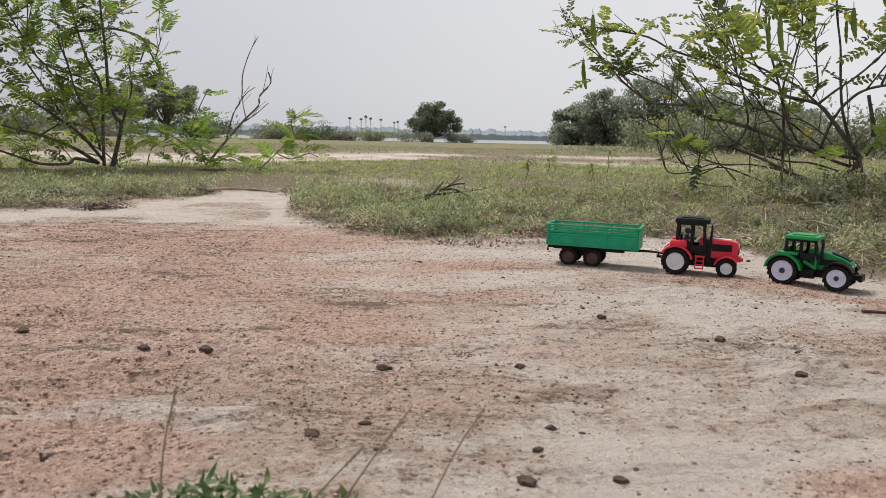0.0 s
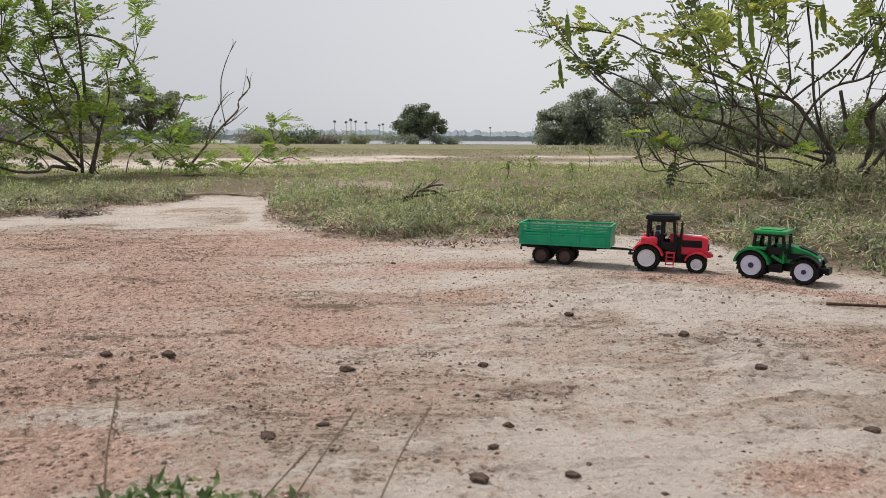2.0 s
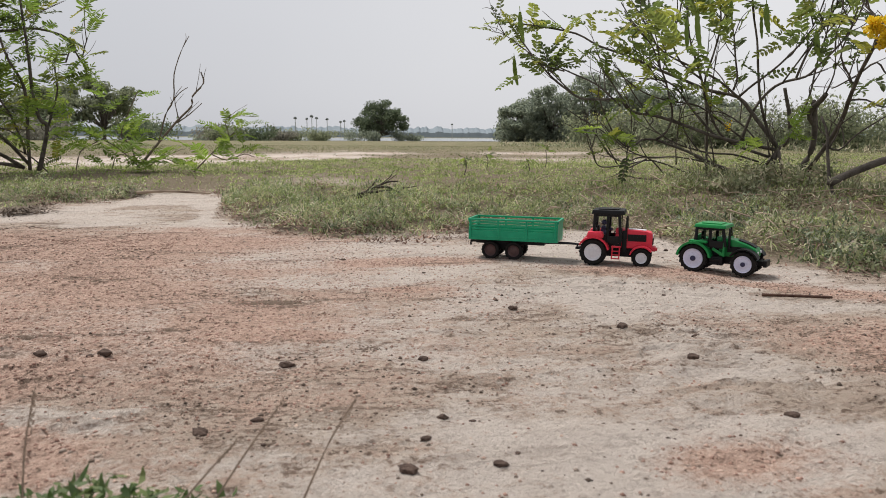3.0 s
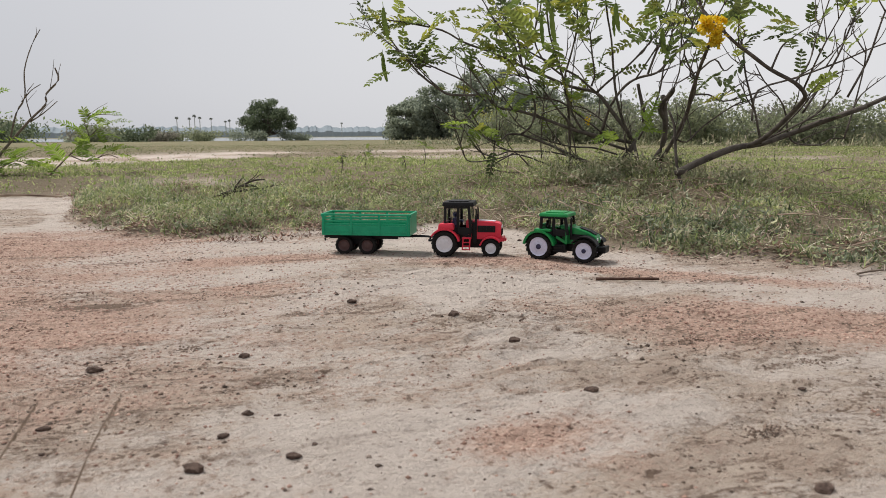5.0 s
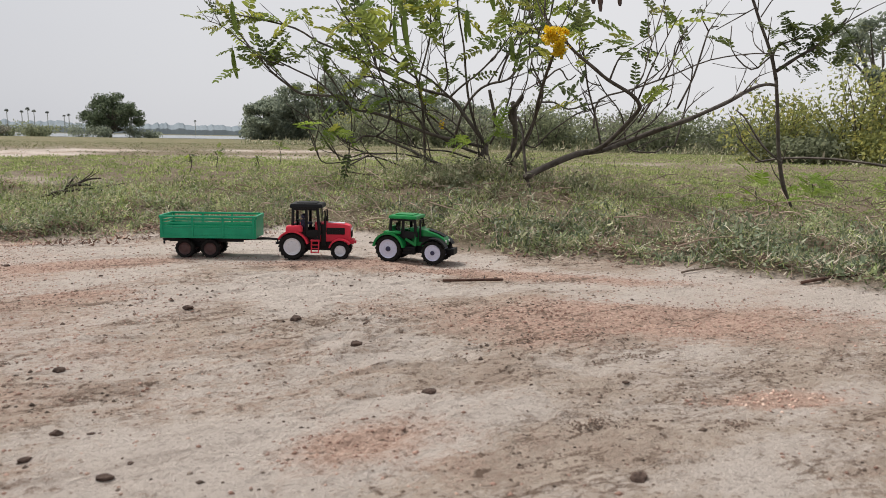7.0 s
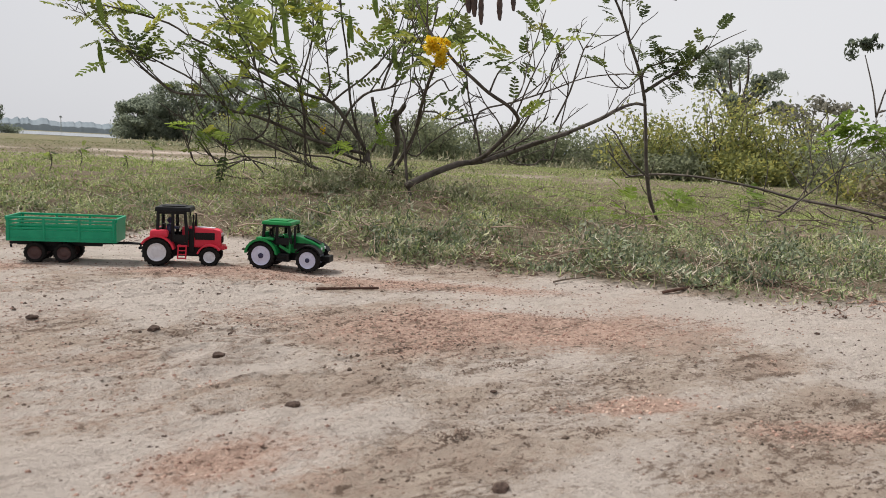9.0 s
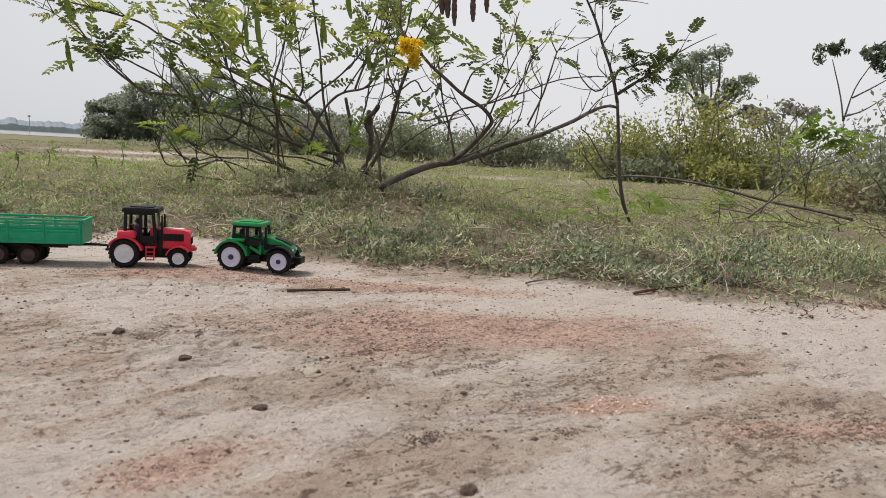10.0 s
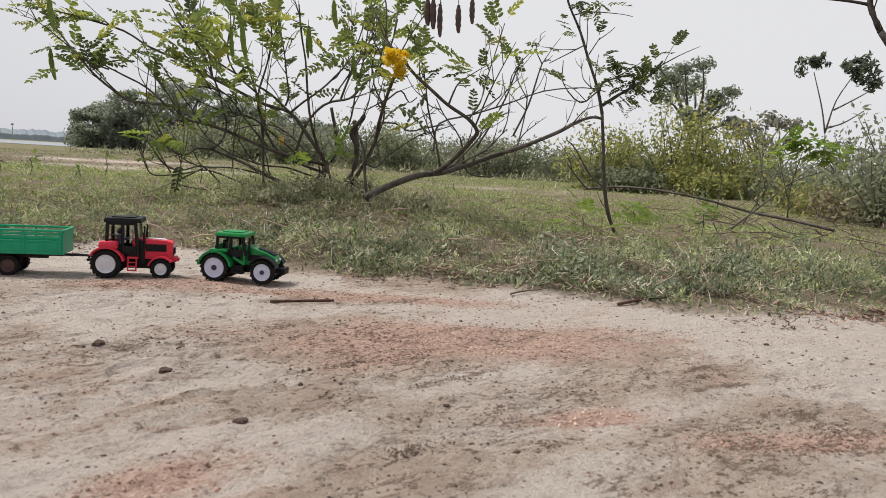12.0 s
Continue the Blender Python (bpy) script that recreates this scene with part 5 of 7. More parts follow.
shrub = Plant("shrub", "sprawling leafy shrub with pods and a yellow flower", "shrub", (1.3, 2.2, float(height(1.3, 2.2))), BARK, 3)
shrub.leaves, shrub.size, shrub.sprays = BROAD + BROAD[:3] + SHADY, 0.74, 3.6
left_shrub = Plant("shrub", "leafy green shrub with many thin stems", "shrub", (-1.576, 3.949, float(height(-1.576, 3.949))), BARK, 4)
left_shrub.leaves, left_shrub.size, left_shrub.sprays = FRESH + FRESH + OLIVE + SHADY[:2], 1.05, 3.0
left_bush = Plant("bush", "low bright green bush with tall bare shoots", "bush", (-1.0, 3.92, float(height(-1.0, 3.92))), DRY_WOOD, 5)
left_bush.leaves, left_bush.size, left_bush.twiggy = FERNY, 0.95, 4
sapling = Plant("sapling", "slender sapling with a tuft of small dark leaves", "sapling", (2.5, 1.75, float(height(2.5, 1.75))), BARK, 6)
sapling.leaves, sapling.size = SMALL, 1.0
sapling.girth = 0.85
fallen = Plant("fallen_branch", "dry bare branch fallen in the grass", "branch", (2.7, 1.6, float(height(2.7, 1.6))), BARK, 7)
fallen.leaves, fallen.size = SMALL, 1.6
fallen.girth = 0.45
# main shrub
limb(shrub, 0.011, 0.006, 0, (1.344, 2.341, 0.094), (1.234, 2.379, 0.135), (1.145, 2.402, 0.179), (1.044, 2.427, 0.217))
limb(shrub, 0.007, 0.003, 2, (1.044, 2.427, 0.217), (1.07, 2.403, 0.245), (1.079, 2.385, 0.298), (1.063, 2.378, 0.354), (1.04, 2.374, 0.419), (1.015, 2.371, 0.463), (0.989, 2.368, 0.52), (0.936, 2.374, 0.576), (0.884, 2.379, 0.653))
limb(shrub, 0.006, 0.0025, 1, (1.044, 2.427, 0.217), (0.996, 2.43, 0.217), (0.964, 2.427, 0.195), (0.923, 2.426, 0.204), (0.877, 2.427, 0.266), (0.843, 2.423, 0.339), (0.83, 2.412, 0.384), (0.832, 2.396, 0.456))
limb(shrub, 0.01, 0.004, 2, (1.408, 2.305, 0.186), (1.325, 2.34, 0.205), (1.231, 2.377, 0.228), (1.145, 2.406, 0.262), (1.051, 2.435, 0.295), (0.965, 2.457, 0.311), (0.934, 2.485, 0.349), (0.866, 2.525, 0.354), (0.815, 2.558, 0.36), (0.773, 2.587, 0.392), (0.731, 2.615, 0.431), (0.698, 2.64, 0.473), (0.673, 2.697, 0.521), (0.628, 2.758, 0.603), (0.582, 2.817, 0.695))
limb(shrub, 0.0045, 0.002, 2, (0.76, 2.573, 0.452), (0.701, 2.652, 0.48), (0.659, 2.726, 0.537), (0.596, 2.802, 0.6), (0.559, 2.872, 0.622))
limb(shrub, 0.006, 0.003, 1, (0.929, 2.47, 0.331), (0.866, 2.525, 0.402), (0.802, 2.579, 0.441), (0.755, 2.626, 0.471), (0.699, 2.64, 0.508))
limb(shrub, 0.011, 0.004, 2, (1.417, 2.3, 0.187), (1.353, 2.354, 0.295), (1.311, 2.393, 0.36), (1.239, 2.445, 0.383), (1.153, 2.501, 0.427), (1.065, 2.553, 0.472), (0.994, 2.595, 0.511), (0.904, 2.641, 0.549), (0.832, 2.678, 0.594), (0.721, 2.722, 0.621), (0.638, 2.756, 0.636))
limb(shrub, 0.007, 0.003, 2, (1.297, 2.366, 0.358), (1.234, 2.388, 0.415), (1.158, 2.414, 0.456), (1.074, 2.442, 0.501), (1.026, 2.452, 0.546), (0.969, 2.464, 0.585), (0.93, 2.469, 0.643))
limb(shrub, 0.006, 0.003, 2, (1.282, 2.374, 0.381), (1.286, 2.36, 0.419), (1.273, 2.356, 0.485), (1.261, 2.351, 0.55), (1.243, 2.348, 0.624), (1.232, 2.343, 0.732))
limb(shrub, 0.007, 0.003, 2, (1.297, 2.366, 0.358), (1.331, 2.339, 0.397), (1.378, 2.304, 0.443), (1.418, 2.271, 0.495), (1.45, 2.241, 0.551), (1.471, 2.218, 0.624), (1.485, 2.2, 0.713))
limb(shrub, 0.009, 0.004, 1, (1.335, 2.403, 0.205), (1.359, 2.375, 0.315), (1.394, 2.342, 0.38), (1.427, 2.309, 0.407), (1.471, 2.268, 0.421), (1.496, 2.237, 0.459), (1.536, 2.196, 0.523), (1.563, 2.163, 0.605), (1.571, 2.142, 0.694))
limb(shrub, 0.007, 0.003, 2, (1.446, 2.283, 0.417), (1.462, 2.258, 0.493), (1.487, 2.228, 0.561), (1.51, 2.199, 0.633), (1.524, 2.174, 0.713))
limb(shrub, 0.009, 0.005, 0, (1.266, 2.493, 0.096), (1.258, 2.488, 0.203), (1.251, 2.482, 0.285), (1.234, 2.481, 0.385), (1.202, 2.486, 0.483), (1.173, 2.49, 0.57), (1.157, 2.488, 0.674))
limb(shrub, 0.006, 0.003, 1, (1.222, 2.481, 0.424), (1.157, 2.51, 0.483), (1.128, 2.522, 0.561), (1.146, 2.514, 0.649), (1.155, 2.511, 0.735))
limb(shrub, 0.016, 0.013, 0, (1.444, 2.226, 0.12), (1.461, 2.201, 0.179), (1.46, 2.186, 0.236), (1.449, 2.179, 0.312), (1.436, 2.171, 0.339))
limb(shrub, 0.014, 0.012, 0, (1.466, 2.188, 0.256), (1.431, 2.179, 0.302), (1.444, 2.139, 0.342), (1.436, 2.113, 0.355))
limb(shrub, 0.012, 0.008, 0, (1.441, 2.286, 0.256), (1.435, 2.289, 0.305), (1.423, 2.296, 0.363), (1.419, 2.299, 0.386))
limb(shrub, 0.009, 0.006, 0, (1.362, 1.922, 0.045), (1.352, 1.943, 0.113), (1.351, 1.959, 0.191), (1.353, 1.972, 0.243), (1.346, 1.992, 0.286))
limb(shrub, 0.011, 0.006, 1, (1.407, 2.131, 0.123), (1.406, 2.038, 0.212), (1.386, 1.957, 0.278), (1.35, 1.887, 0.325), (1.319, 1.813, 0.385), (1.287, 1.74, 0.424), (1.254, 1.667, 0.456), (1.219, 1.595, 0.477))
limb(shrub, 0.006, 0.003, 2, (1.219, 1.595, 0.463), (1.204, 1.626, 0.507), (1.195, 1.652, 0.538), (1.185, 1.679, 0.597))
limb(shrub, 0.018, 0.012, 0, (1.318, 1.891, 0.103), (1.395, 1.915, 0.128), (1.514, 1.906, 0.172), (1.613, 1.907, 0.185), (1.71, 1.908, 0.212), (1.776, 1.849, 0.249), (1.859, 1.768, 0.293))
limb(shrub, 0.012, 0.008, 0, (1.931, 1.839, 0.297), (2.054, 1.818, 0.349), (2.152, 1.821, 0.393), (2.244, 1.829, 0.417), (2.324, 1.849, 0.418))
limb(shrub, 0.012, 0.006, 1, (1.532, 1.86, 0.18), (1.536, 1.8, 0.203), (1.544, 1.737, 0.248), (1.549, 1.675, 0.3), (1.523, 1.64, 0.318), (1.476, 1.623, 0.344), (1.403, 1.627, 0.376), (1.34, 1.621, 0.409), (1.278, 1.614, 0.441), (1.254, 1.631, 0.472))
limb(shrub, 0.006, 0.003, 0, (1.583, 1.884, 0.19), (1.65, 1.86, 0.221), (1.729, 1.824, 0.269), (1.775, 1.816, 0.315), (1.809, 1.818, 0.341))
limb(shrub, 0.005, 0.002, 0, (1.654, 1.89, 0.215), (1.697, 1.853, 0.283), (1.726, 1.827, 0.335), (1.744, 1.81, 0.343))
limb(shrub, 0.006, 0.003, 0, (1.567, 1.896, 0.255), (1.629, 1.953, 0.346), (1.763, 1.95, 0.386), (1.909, 1.93, 0.437), (2.054, 1.903, 0.494), (2.21, 1.856, 0.521), (2.325, 1.849, 0.519))
limb(shrub, 0.006, 0.004, 0, (1.803, 1.96, 0.278), (1.841, 1.942, 0.352), (1.885, 1.918, 0.453), (1.915, 1.907, 0.544), (1.938, 1.902, 0.595))
limb(shrub, 0.006, 0.003, 0, (1.927, 1.913, 0.326), (1.96, 1.88, 0.436), (1.979, 1.861, 0.543), (1.989, 1.85, 0.587), (2.006, 1.832, 0.591))
limb(shrub, 0.005, 0.003, 0, (1.891, 1.877, 0.199), (1.918, 1.875, 0.297), (1.943, 1.874, 0.416), (1.956, 1.884, 0.472))
limb(shrub, 0.005, 0.003, 0, (1.71, 1.908, 0.212), (1.744, 1.912, 0.185), (1.813, 1.883, 0.181), (1.849, 1.884, 0.199), (1.891, 1.877, 0.199))
limb(shrub, 0.006, 0.003, 0, (1.59, 1.878, 0.185), (1.557, 1.872, 0.28), (1.518, 1.871, 0.381), (1.493, 1.859, 0.461), (1.462, 1.851, 0.54))
limb(shrub, 0.005, 0.0025, 0, (1.322, 2.353, 0.101), (1.22, 2.397, 0.14), (1.125, 2.432, 0.159), (1.03, 2.463, 0.158), (0.963, 2.48, 0.185), (0.877, 2.502, 0.248), (0.811, 2.514, 0.285), (0.755, 2.523, 0.322))
limb(shrub, 0.005, 0.0025, 0, (1.189, 2.474, 0.101), (1.072, 2.514, 0.145), (0.993, 2.535, 0.13), (0.904, 2.557, 0.12), (0.874, 2.558, 0.15), (0.857, 2.554, 0.209), (0.823, 2.556, 0.267))
limb(shrub, 0.004, 0.002, 0, (0.946, 2.463, 0.087), (0.955, 2.46, 0.142), (0.956, 2.46, 0.201), (0.937, 2.466, 0.249))
limb(shrub, 0.004, 0.002, 0, (1.341, 2.456, 0.101), (1.228, 2.511, 0.158), (1.199, 2.524, 0.233), (1.16, 2.541, 0.274))
limb(shrub, 0.004, 0.002, 0, (0.928, 2.47, 0.132), (0.891, 2.482, 0.2), (0.869, 2.489, 0.248))
limb(shrub, 0.004, 0.002, 0, (1.151, 2.491, 0.131), (1.147, 2.492, 0.202), (1.159, 2.487, 0.303), (1.186, 2.475, 0.383))
limb(shrub, 0.005, 0.0025, 2, (1.389, 2.374, 0.206), (1.33, 2.405, 0.275), (1.261, 2.44, 0.314), (1.159, 2.487, 0.293), (1.141, 2.495, 0.253))
limb(shrub, 0.005, 0.002, 2, (1.412, 2.303, 0.402), (1.469, 2.269, 0.508), (1.508, 2.245, 0.593), (1.568, 2.205, 0.703))
limb(shrub, 0.004, 0.002, 2, (1.323, 1.827, 0.386), (1.29, 1.849, 0.362), (1.277, 1.858, 0.354))
limb(shrub, 0.005, 0.002, 2, (1.521, 1.675, 0.349), (1.56, 1.673, 0.402), (1.586, 1.684, 0.466), (1.621, 1.686, 0.562), (1.652, 1.692, 0.643))
limb(shrub, 0.005, 0.002, 2, (1.411, 1.636, 0.377), (1.426, 1.624, 0.429), (1.442, 1.611, 0.45), (1.473, 1.583, 0.479))
limb(shrub, 0.016, 0.012, 0, (1.367, 2.294, 0.028), (1.382, 2.297, 0.087), (1.399, 2.299, 0.151), (1.414, 2.302, 0.19))
limb(shrub, 0.012, 0.008, 0, (1.328, 2.361, 0.034), (1.349, 2.346, 0.093), (1.385, 2.322, 0.136), (1.409, 2.305, 0.182))
limb(shrub, 0.01, 0.008, 0, (1.395, 2.255, 0.04), (1.41, 2.265, 0.118), (1.409, 2.285, 0.163), (1.414, 2.302, 0.19))
limb(shrub, 0.012, 0.01, 0, (1.427, 2.213, 0.042), (1.444, 2.226, 0.12))
limb(shrub, 0.01, 0.009, 0, (1.263, 2.494, 0.016), (1.266, 2.493, 0.096))
limb(shrub, 0.012, 0.011, 0, (1.391, 2.082, 0.042), (1.407, 2.131, 0.123))
limb(shrub, 0.009, 0.004, 1, (1.414, 2.302, 0.19), (1.377, 2.313, 0.255), (1.35, 2.319, 0.342), (1.334, 2.318, 0.438), (1.322, 2.315, 0.532), (1.302, 2.316, 0.624), (1.289, 2.314, 0.714))
limb(shrub, 0.008, 0.004, 1, (1.397, 2.323, 0.162), (1.276, 2.377, 0.214), (1.217, 2.395, 0.302), (1.19, 2.396, 0.398), (1.206, 2.378, 0.493), (1.218, 2.361, 0.586), (1.203, 2.357, 0.695))
limb(shrub, 0.007, 0.003, 1, (1.24, 2.395, 0.228), (1.161, 2.418, 0.321), (1.101, 2.43, 0.397), (1.042, 2.441, 0.418), (0.984, 2.45, 0.421))
limb(shrub, 0.006, 0.003, 1, (1.352, 2.371, 0.205), (1.263, 2.399, 0.274), (1.184, 2.419, 0.331), (1.086, 2.444, 0.349), (1.007, 2.458, 0.375), (0.929, 2.469, 0.43))
limb(shrub, 0.006, 0.003, 1, (1.4, 2.252, 0.197), (1.421, 2.216, 0.274), (1.433, 2.185, 0.358), (1.433, 2.162, 0.449), (1.439, 2.135, 0.538), (1.437, 2.112, 0.641))
limb(shrub, 0.006, 0.003, 0, (1.38, 2.355, 0.145), (1.301, 2.38, 0.169), (1.221, 2.401, 0.174), (1.123, 2.428, 0.203), (1.044, 2.444, 0.25), (1.002, 2.443, 0.298))
limb(shrub, 0.005, 0.0025, 0, (1.437, 2.112, 0.208), (1.476, 2.086, 0.19), (1.513, 2.061, 0.237), (1.584, 2.009, 0.301), (1.626, 1.977, 0.32), (1.681, 1.933, 0.347))
limb(shrub, 0.005, 0.0025, 0, (1.454, 2.04, 0.335), (1.496, 2.012, 0.335), (1.532, 1.985, 0.314), (1.588, 1.943, 0.332), (1.622, 1.916, 0.344))
limb(shrub, 0.005, 0.0025, 1, (1.383, 1.907, 0.394), (1.419, 1.882, 0.427), (1.441, 1.867, 0.394), (1.46, 1.852, 0.41))
limb(shrub, 0.006, 0.003, 1, (1.445, 2.046, 0.281), (1.444, 2.002, 0.368), (1.391, 1.992, 0.451), (1.383, 1.953, 0.514), (1.374, 1.914, 0.574))
limb(shrub, 0.005, 0.0025, 0, (1.71, 1.908, 0.212), (1.674, 1.895, 0.301), (1.61, 1.904, 0.369), (1.567, 1.896, 0.418))
limb(shrub, 0.005, 0.0025, 0, (1.042, 2.492, 0.151), (0.959, 2.501, 0.101), (1.027, 2.455, 0.083), (1.075, 2.414, 0.089))
limb(shrub, 0.005, 0.0025, 0, (1.113, 2.506, 0.1), (1.051, 2.518, 0.157), (0.981, 2.531, 0.14), (0.929, 2.535, 0.156), (0.892, 2.535, 0.199))
# sapling by the fallen branch
limb(sapling, 0.01, 0.007, 0, (2.511, 1.897, -0.024), (2.47, 1.909, 0.069), (2.436, 1.912, 0.192), (2.408, 1.906, 0.324), (2.379, 1.901, 0.444))
limb(sapling, 0.008, 0.004, 0, (2.379, 1.901, 0.444), (2.356, 1.914, 0.537), (2.321, 1.939, 0.64), (2.287, 1.962, 0.743), (2.245, 1.993, 0.844), (2.218, 2.008, 0.944))
limb(sapling, 0.008, 0.004, 3, (2.378, 1.903, 0.474), (2.418, 1.853, 0.52), (2.461, 1.798, 0.565), (2.49, 1.76, 0.609), (2.506, 1.737, 0.648))
limb(sapling, 0.006, 0.003, 3, (2.368, 1.915, 0.527), (2.376, 1.906, 0.56), (2.415, 1.858, 0.584), (2.447, 1.817, 0.596))
limb(sapling, 0.004, 0.002, 1, (2.364, 1.92, 0.527), (2.324, 1.966, 0.481), (2.276, 2.019, 0.553), (2.272, 2.024, 0.639))
limb(sapling, 0.005, 0.003, 0, (2.444, 1.902, 0.148), (2.398, 1.957, 0.211), (2.356, 2.005, 0.308), (2.332, 2.032, 0.339))
limb(sapling, 0.005, 0.003, 0, (2.415, 1.937, 0.156), (2.394, 1.962, 0.154), (2.354, 2.008, 0.218), (2.337, 2.026, 0.25))
limb(sapling, 0.003, 0.002, 1, (2.255, 1.969, 0.801), (2.296, 1.922, 0.813), (2.357, 1.85, 0.809))
limb(sapling, 0.003, 0.002, 1, (2.282, 1.938, 0.688), (2.255, 1.968, 0.665), (2.199, 2.028, 0.619))
limb(sapling, 0.003, 0.002, 1, (2.298, 1.92, 0.657), (2.31, 1.906, 0.689), (2.322, 1.892, 0.721))
# fallen branch
limb(fallen, 0.01, 0.012, 0, (2.539, 2.1, 0.142), (2.565, 2.002, 0.159), (2.601, 1.886, 0.165), (2.644, 1.752, 0.157), (2.691, 1.603, 0.136), (2.727, 1.456, 0.105), (2.752, 1.315, 0.089), (2.775, 1.162, 0.065))
limb(fallen, 0.008, 0.004, 0, (2.453, 1.36, 0.053), (2.521, 1.341, 0.1), (2.596, 1.306, 0.163), (2.67, 1.27, 0.226), (2.752, 1.214, 0.266))
limb(fallen, 0.005, 0.003, 0, (2.514, 1.354, 0.069), (2.586, 1.325, 0.191), (2.648, 1.314, 0.263), (2.718, 1.286, 0.337))
limb(fallen, 0.005, 0.003, 0, (2.769, 1.611, 0.109), (2.772, 1.606, 0.199), (2.771, 1.608, 0.226))
limb(fallen, 0.006, 0.003, 0, (2.757, 1.43, 0.125), (2.736, 1.469, 0.175), (2.725, 1.489, 0.205))
limb(fallen, 0.006, 0.003, 0, (2.684, 1.353, 0.079), (2.707, 1.308, 0.049), (2.74, 1.241, 0.04))
limb(fallen, 0.005, 0.003, 0, (2.834, 1.275, 0.118), (2.854, 1.231, 0.102), (2.87, 1.194, 0.075))
# shrub at the far side of the dirt
limb(left_shrub, 0.02, 0.012, 0, (-1.53, 3.972, 0.043), (-1.497, 3.971, 0.164), (-1.474, 3.966, 0.265), (-1.5, 3.943, 0.306), (-1.517, 3.923, 0.444))
limb(left_shrub, 0.014, 0.007, 2, (-1.517, 3.923, 0.444), (-1.514, 3.907, 0.607), (-1.52, 3.887, 0.793), (-1.519, 3.869, 0.948))
limb(left_shrub, 0.014, 0.007, 2, (-1.567, 3.958, 0.048), (-1.559, 3.94, 0.191), (-1.549, 3.922, 0.443), (-1.595, 3.882, 0.575), (-1.627, 3.848, 0.73), (-1.646, 3.818, 0.881))
limb(left_shrub, 0.016, 0.007, 1, (-1.591, 3.949, 0.059), (-1.675, 3.861, 0.138), (-1.785, 3.757, 0.199), (-1.867, 3.662, 0.23), (-1.959, 3.558, 0.269))
limb(left_shrub, 0.016, 0.007, 1, (-1.603, 3.944, 0.065), (-1.676, 3.871, 0.085), (-1.689, 3.822, 0.061), (-1.783, 3.736, 0.062), (-1.868, 3.65, 0.105), (-1.965, 3.555, 0.155))
limb(left_shrub, 0.014, 0.006, 2, (-1.566, 3.958, 0.071), (-1.649, 3.871, 0.211), (-1.758, 3.769, 0.32), (-1.857, 3.667, 0.416), (-1.929, 3.574, 0.482))
limb(left_shrub, 0.01, 0.005, 2, (-1.581, 3.953, 0.128), (-1.585, 3.929, 0.196), (-1.613, 3.897, 0.315), (-1.648, 3.861, 0.409), (-1.669, 3.831, 0.54), (-1.699, 3.796, 0.667))
limb(left_shrub, 0.01, 0.005, 2, (-1.5, 3.983, 0.193), (-1.457, 3.998, 0.338), (-1.428, 4.009, 0.453), (-1.437, 4.006, 0.565))
limb(left_shrub, 0.012, 0.006, 2, (-1.67, 3.917, 0.712), (-1.6, 3.945, 0.723), (-1.492, 3.986, 0.739), (-1.362, 4.031, 0.694), (-1.386, 4.023, 0.582))
limb(left_shrub, 0.007, 0.004, 2, (-1.362, 4.031, 0.688), (-1.321, 4.044, 0.601), (-1.301, 4.05, 0.659), (-1.284, 4.055, 0.711))
limb(left_shrub, 0.01, 0.005, 2, (-1.564, 3.959, 0.445), (-1.647, 3.899, 0.493), (-1.769, 3.819, 0.536), (-1.838, 3.76, 0.658), (-1.882, 3.711, 0.776))
limb(left_shrub, 0.008, 0.004, 2, (-1.733, 3.89, 0.298), (-1.815, 3.853, 0.457), (-1.874, 3.826, 0.586), (-1.845, 3.839, 0.747), (-1.817, 3.852, 0.881))
limb(left_shrub, 0.008, 0.004, 2, (-1.785, 3.757, 0.199), (-1.695, 3.797, 0.256), (-1.605, 3.835, 0.245), (-1.56, 3.853, 0.205))
limb(left_shrub, 0.007, 0.003, 0, (-1.481, 3.99, 0.02), (-1.552, 3.964, 0.106), (-1.646, 3.927, 0.175), (-1.735, 3.889, 0.256))
# bush with bare shoots
limb(left_bush, 0.011, 0.006, 0, (-1.051, 4.029, 0.076), (-0.971, 4.047, 0.178), (-0.870, 4.068, 0.299), (-0.797, 4.08, 0.375), (-0.791, 4.082, 0.426), (-0.733, 4.091, 0.495), (-0.744, 4.089, 0.553))
limb(left_bush, 0.008, 0.003, 0, (-0.965, 4.049, 0.184), (-0.926, 4.057, 0.327), (-0.882, 4.065, 0.41), (-0.875, 4.067, 0.533), (-0.837, 4.074, 0.65), (-0.793, 4.081, 0.733))
limb(left_bush, 0.006, 0.003, 0, (-0.870, 4.068, 0.29), (-0.812, 4.078, 0.331), (-0.745, 4.089, 0.392))
limb(left_bush, 0.005, 0.003, 0, (-0.897, 4.062, 0.386), (-0.854, 4.071, 0.441), (-0.811, 4.078, 0.472))
limb(left_bush, 0.005, 0.002, 0, (-0.864, 4.069, 0.314), (-0.877, 4.066, 0.416), (-0.839, 4.073, 0.476))
limb(left_bush, 0.007, 0.003, 3, (-0.815, 3.966, 0.0), (-0.672, 3.991, 0.149), (-0.599, 4.001, 0.216), (-0.556, 4.007, 0.261))
limb(left_bush, 0.005, 0.003, 3, (-0.686, 3.988, 0.126), (-0.615, 3.999, 0.098), (-0.528, 4.01, 0.129), (-0.475, 4.016, 0.112))
limb(left_bush, 0.004, 0.002, 3, (-0.599, 4.001, 0.222), (-0.613, 3.999, 0.303), (-0.556, 4.007, 0.325), (-0.46, 4.018, 0.322))
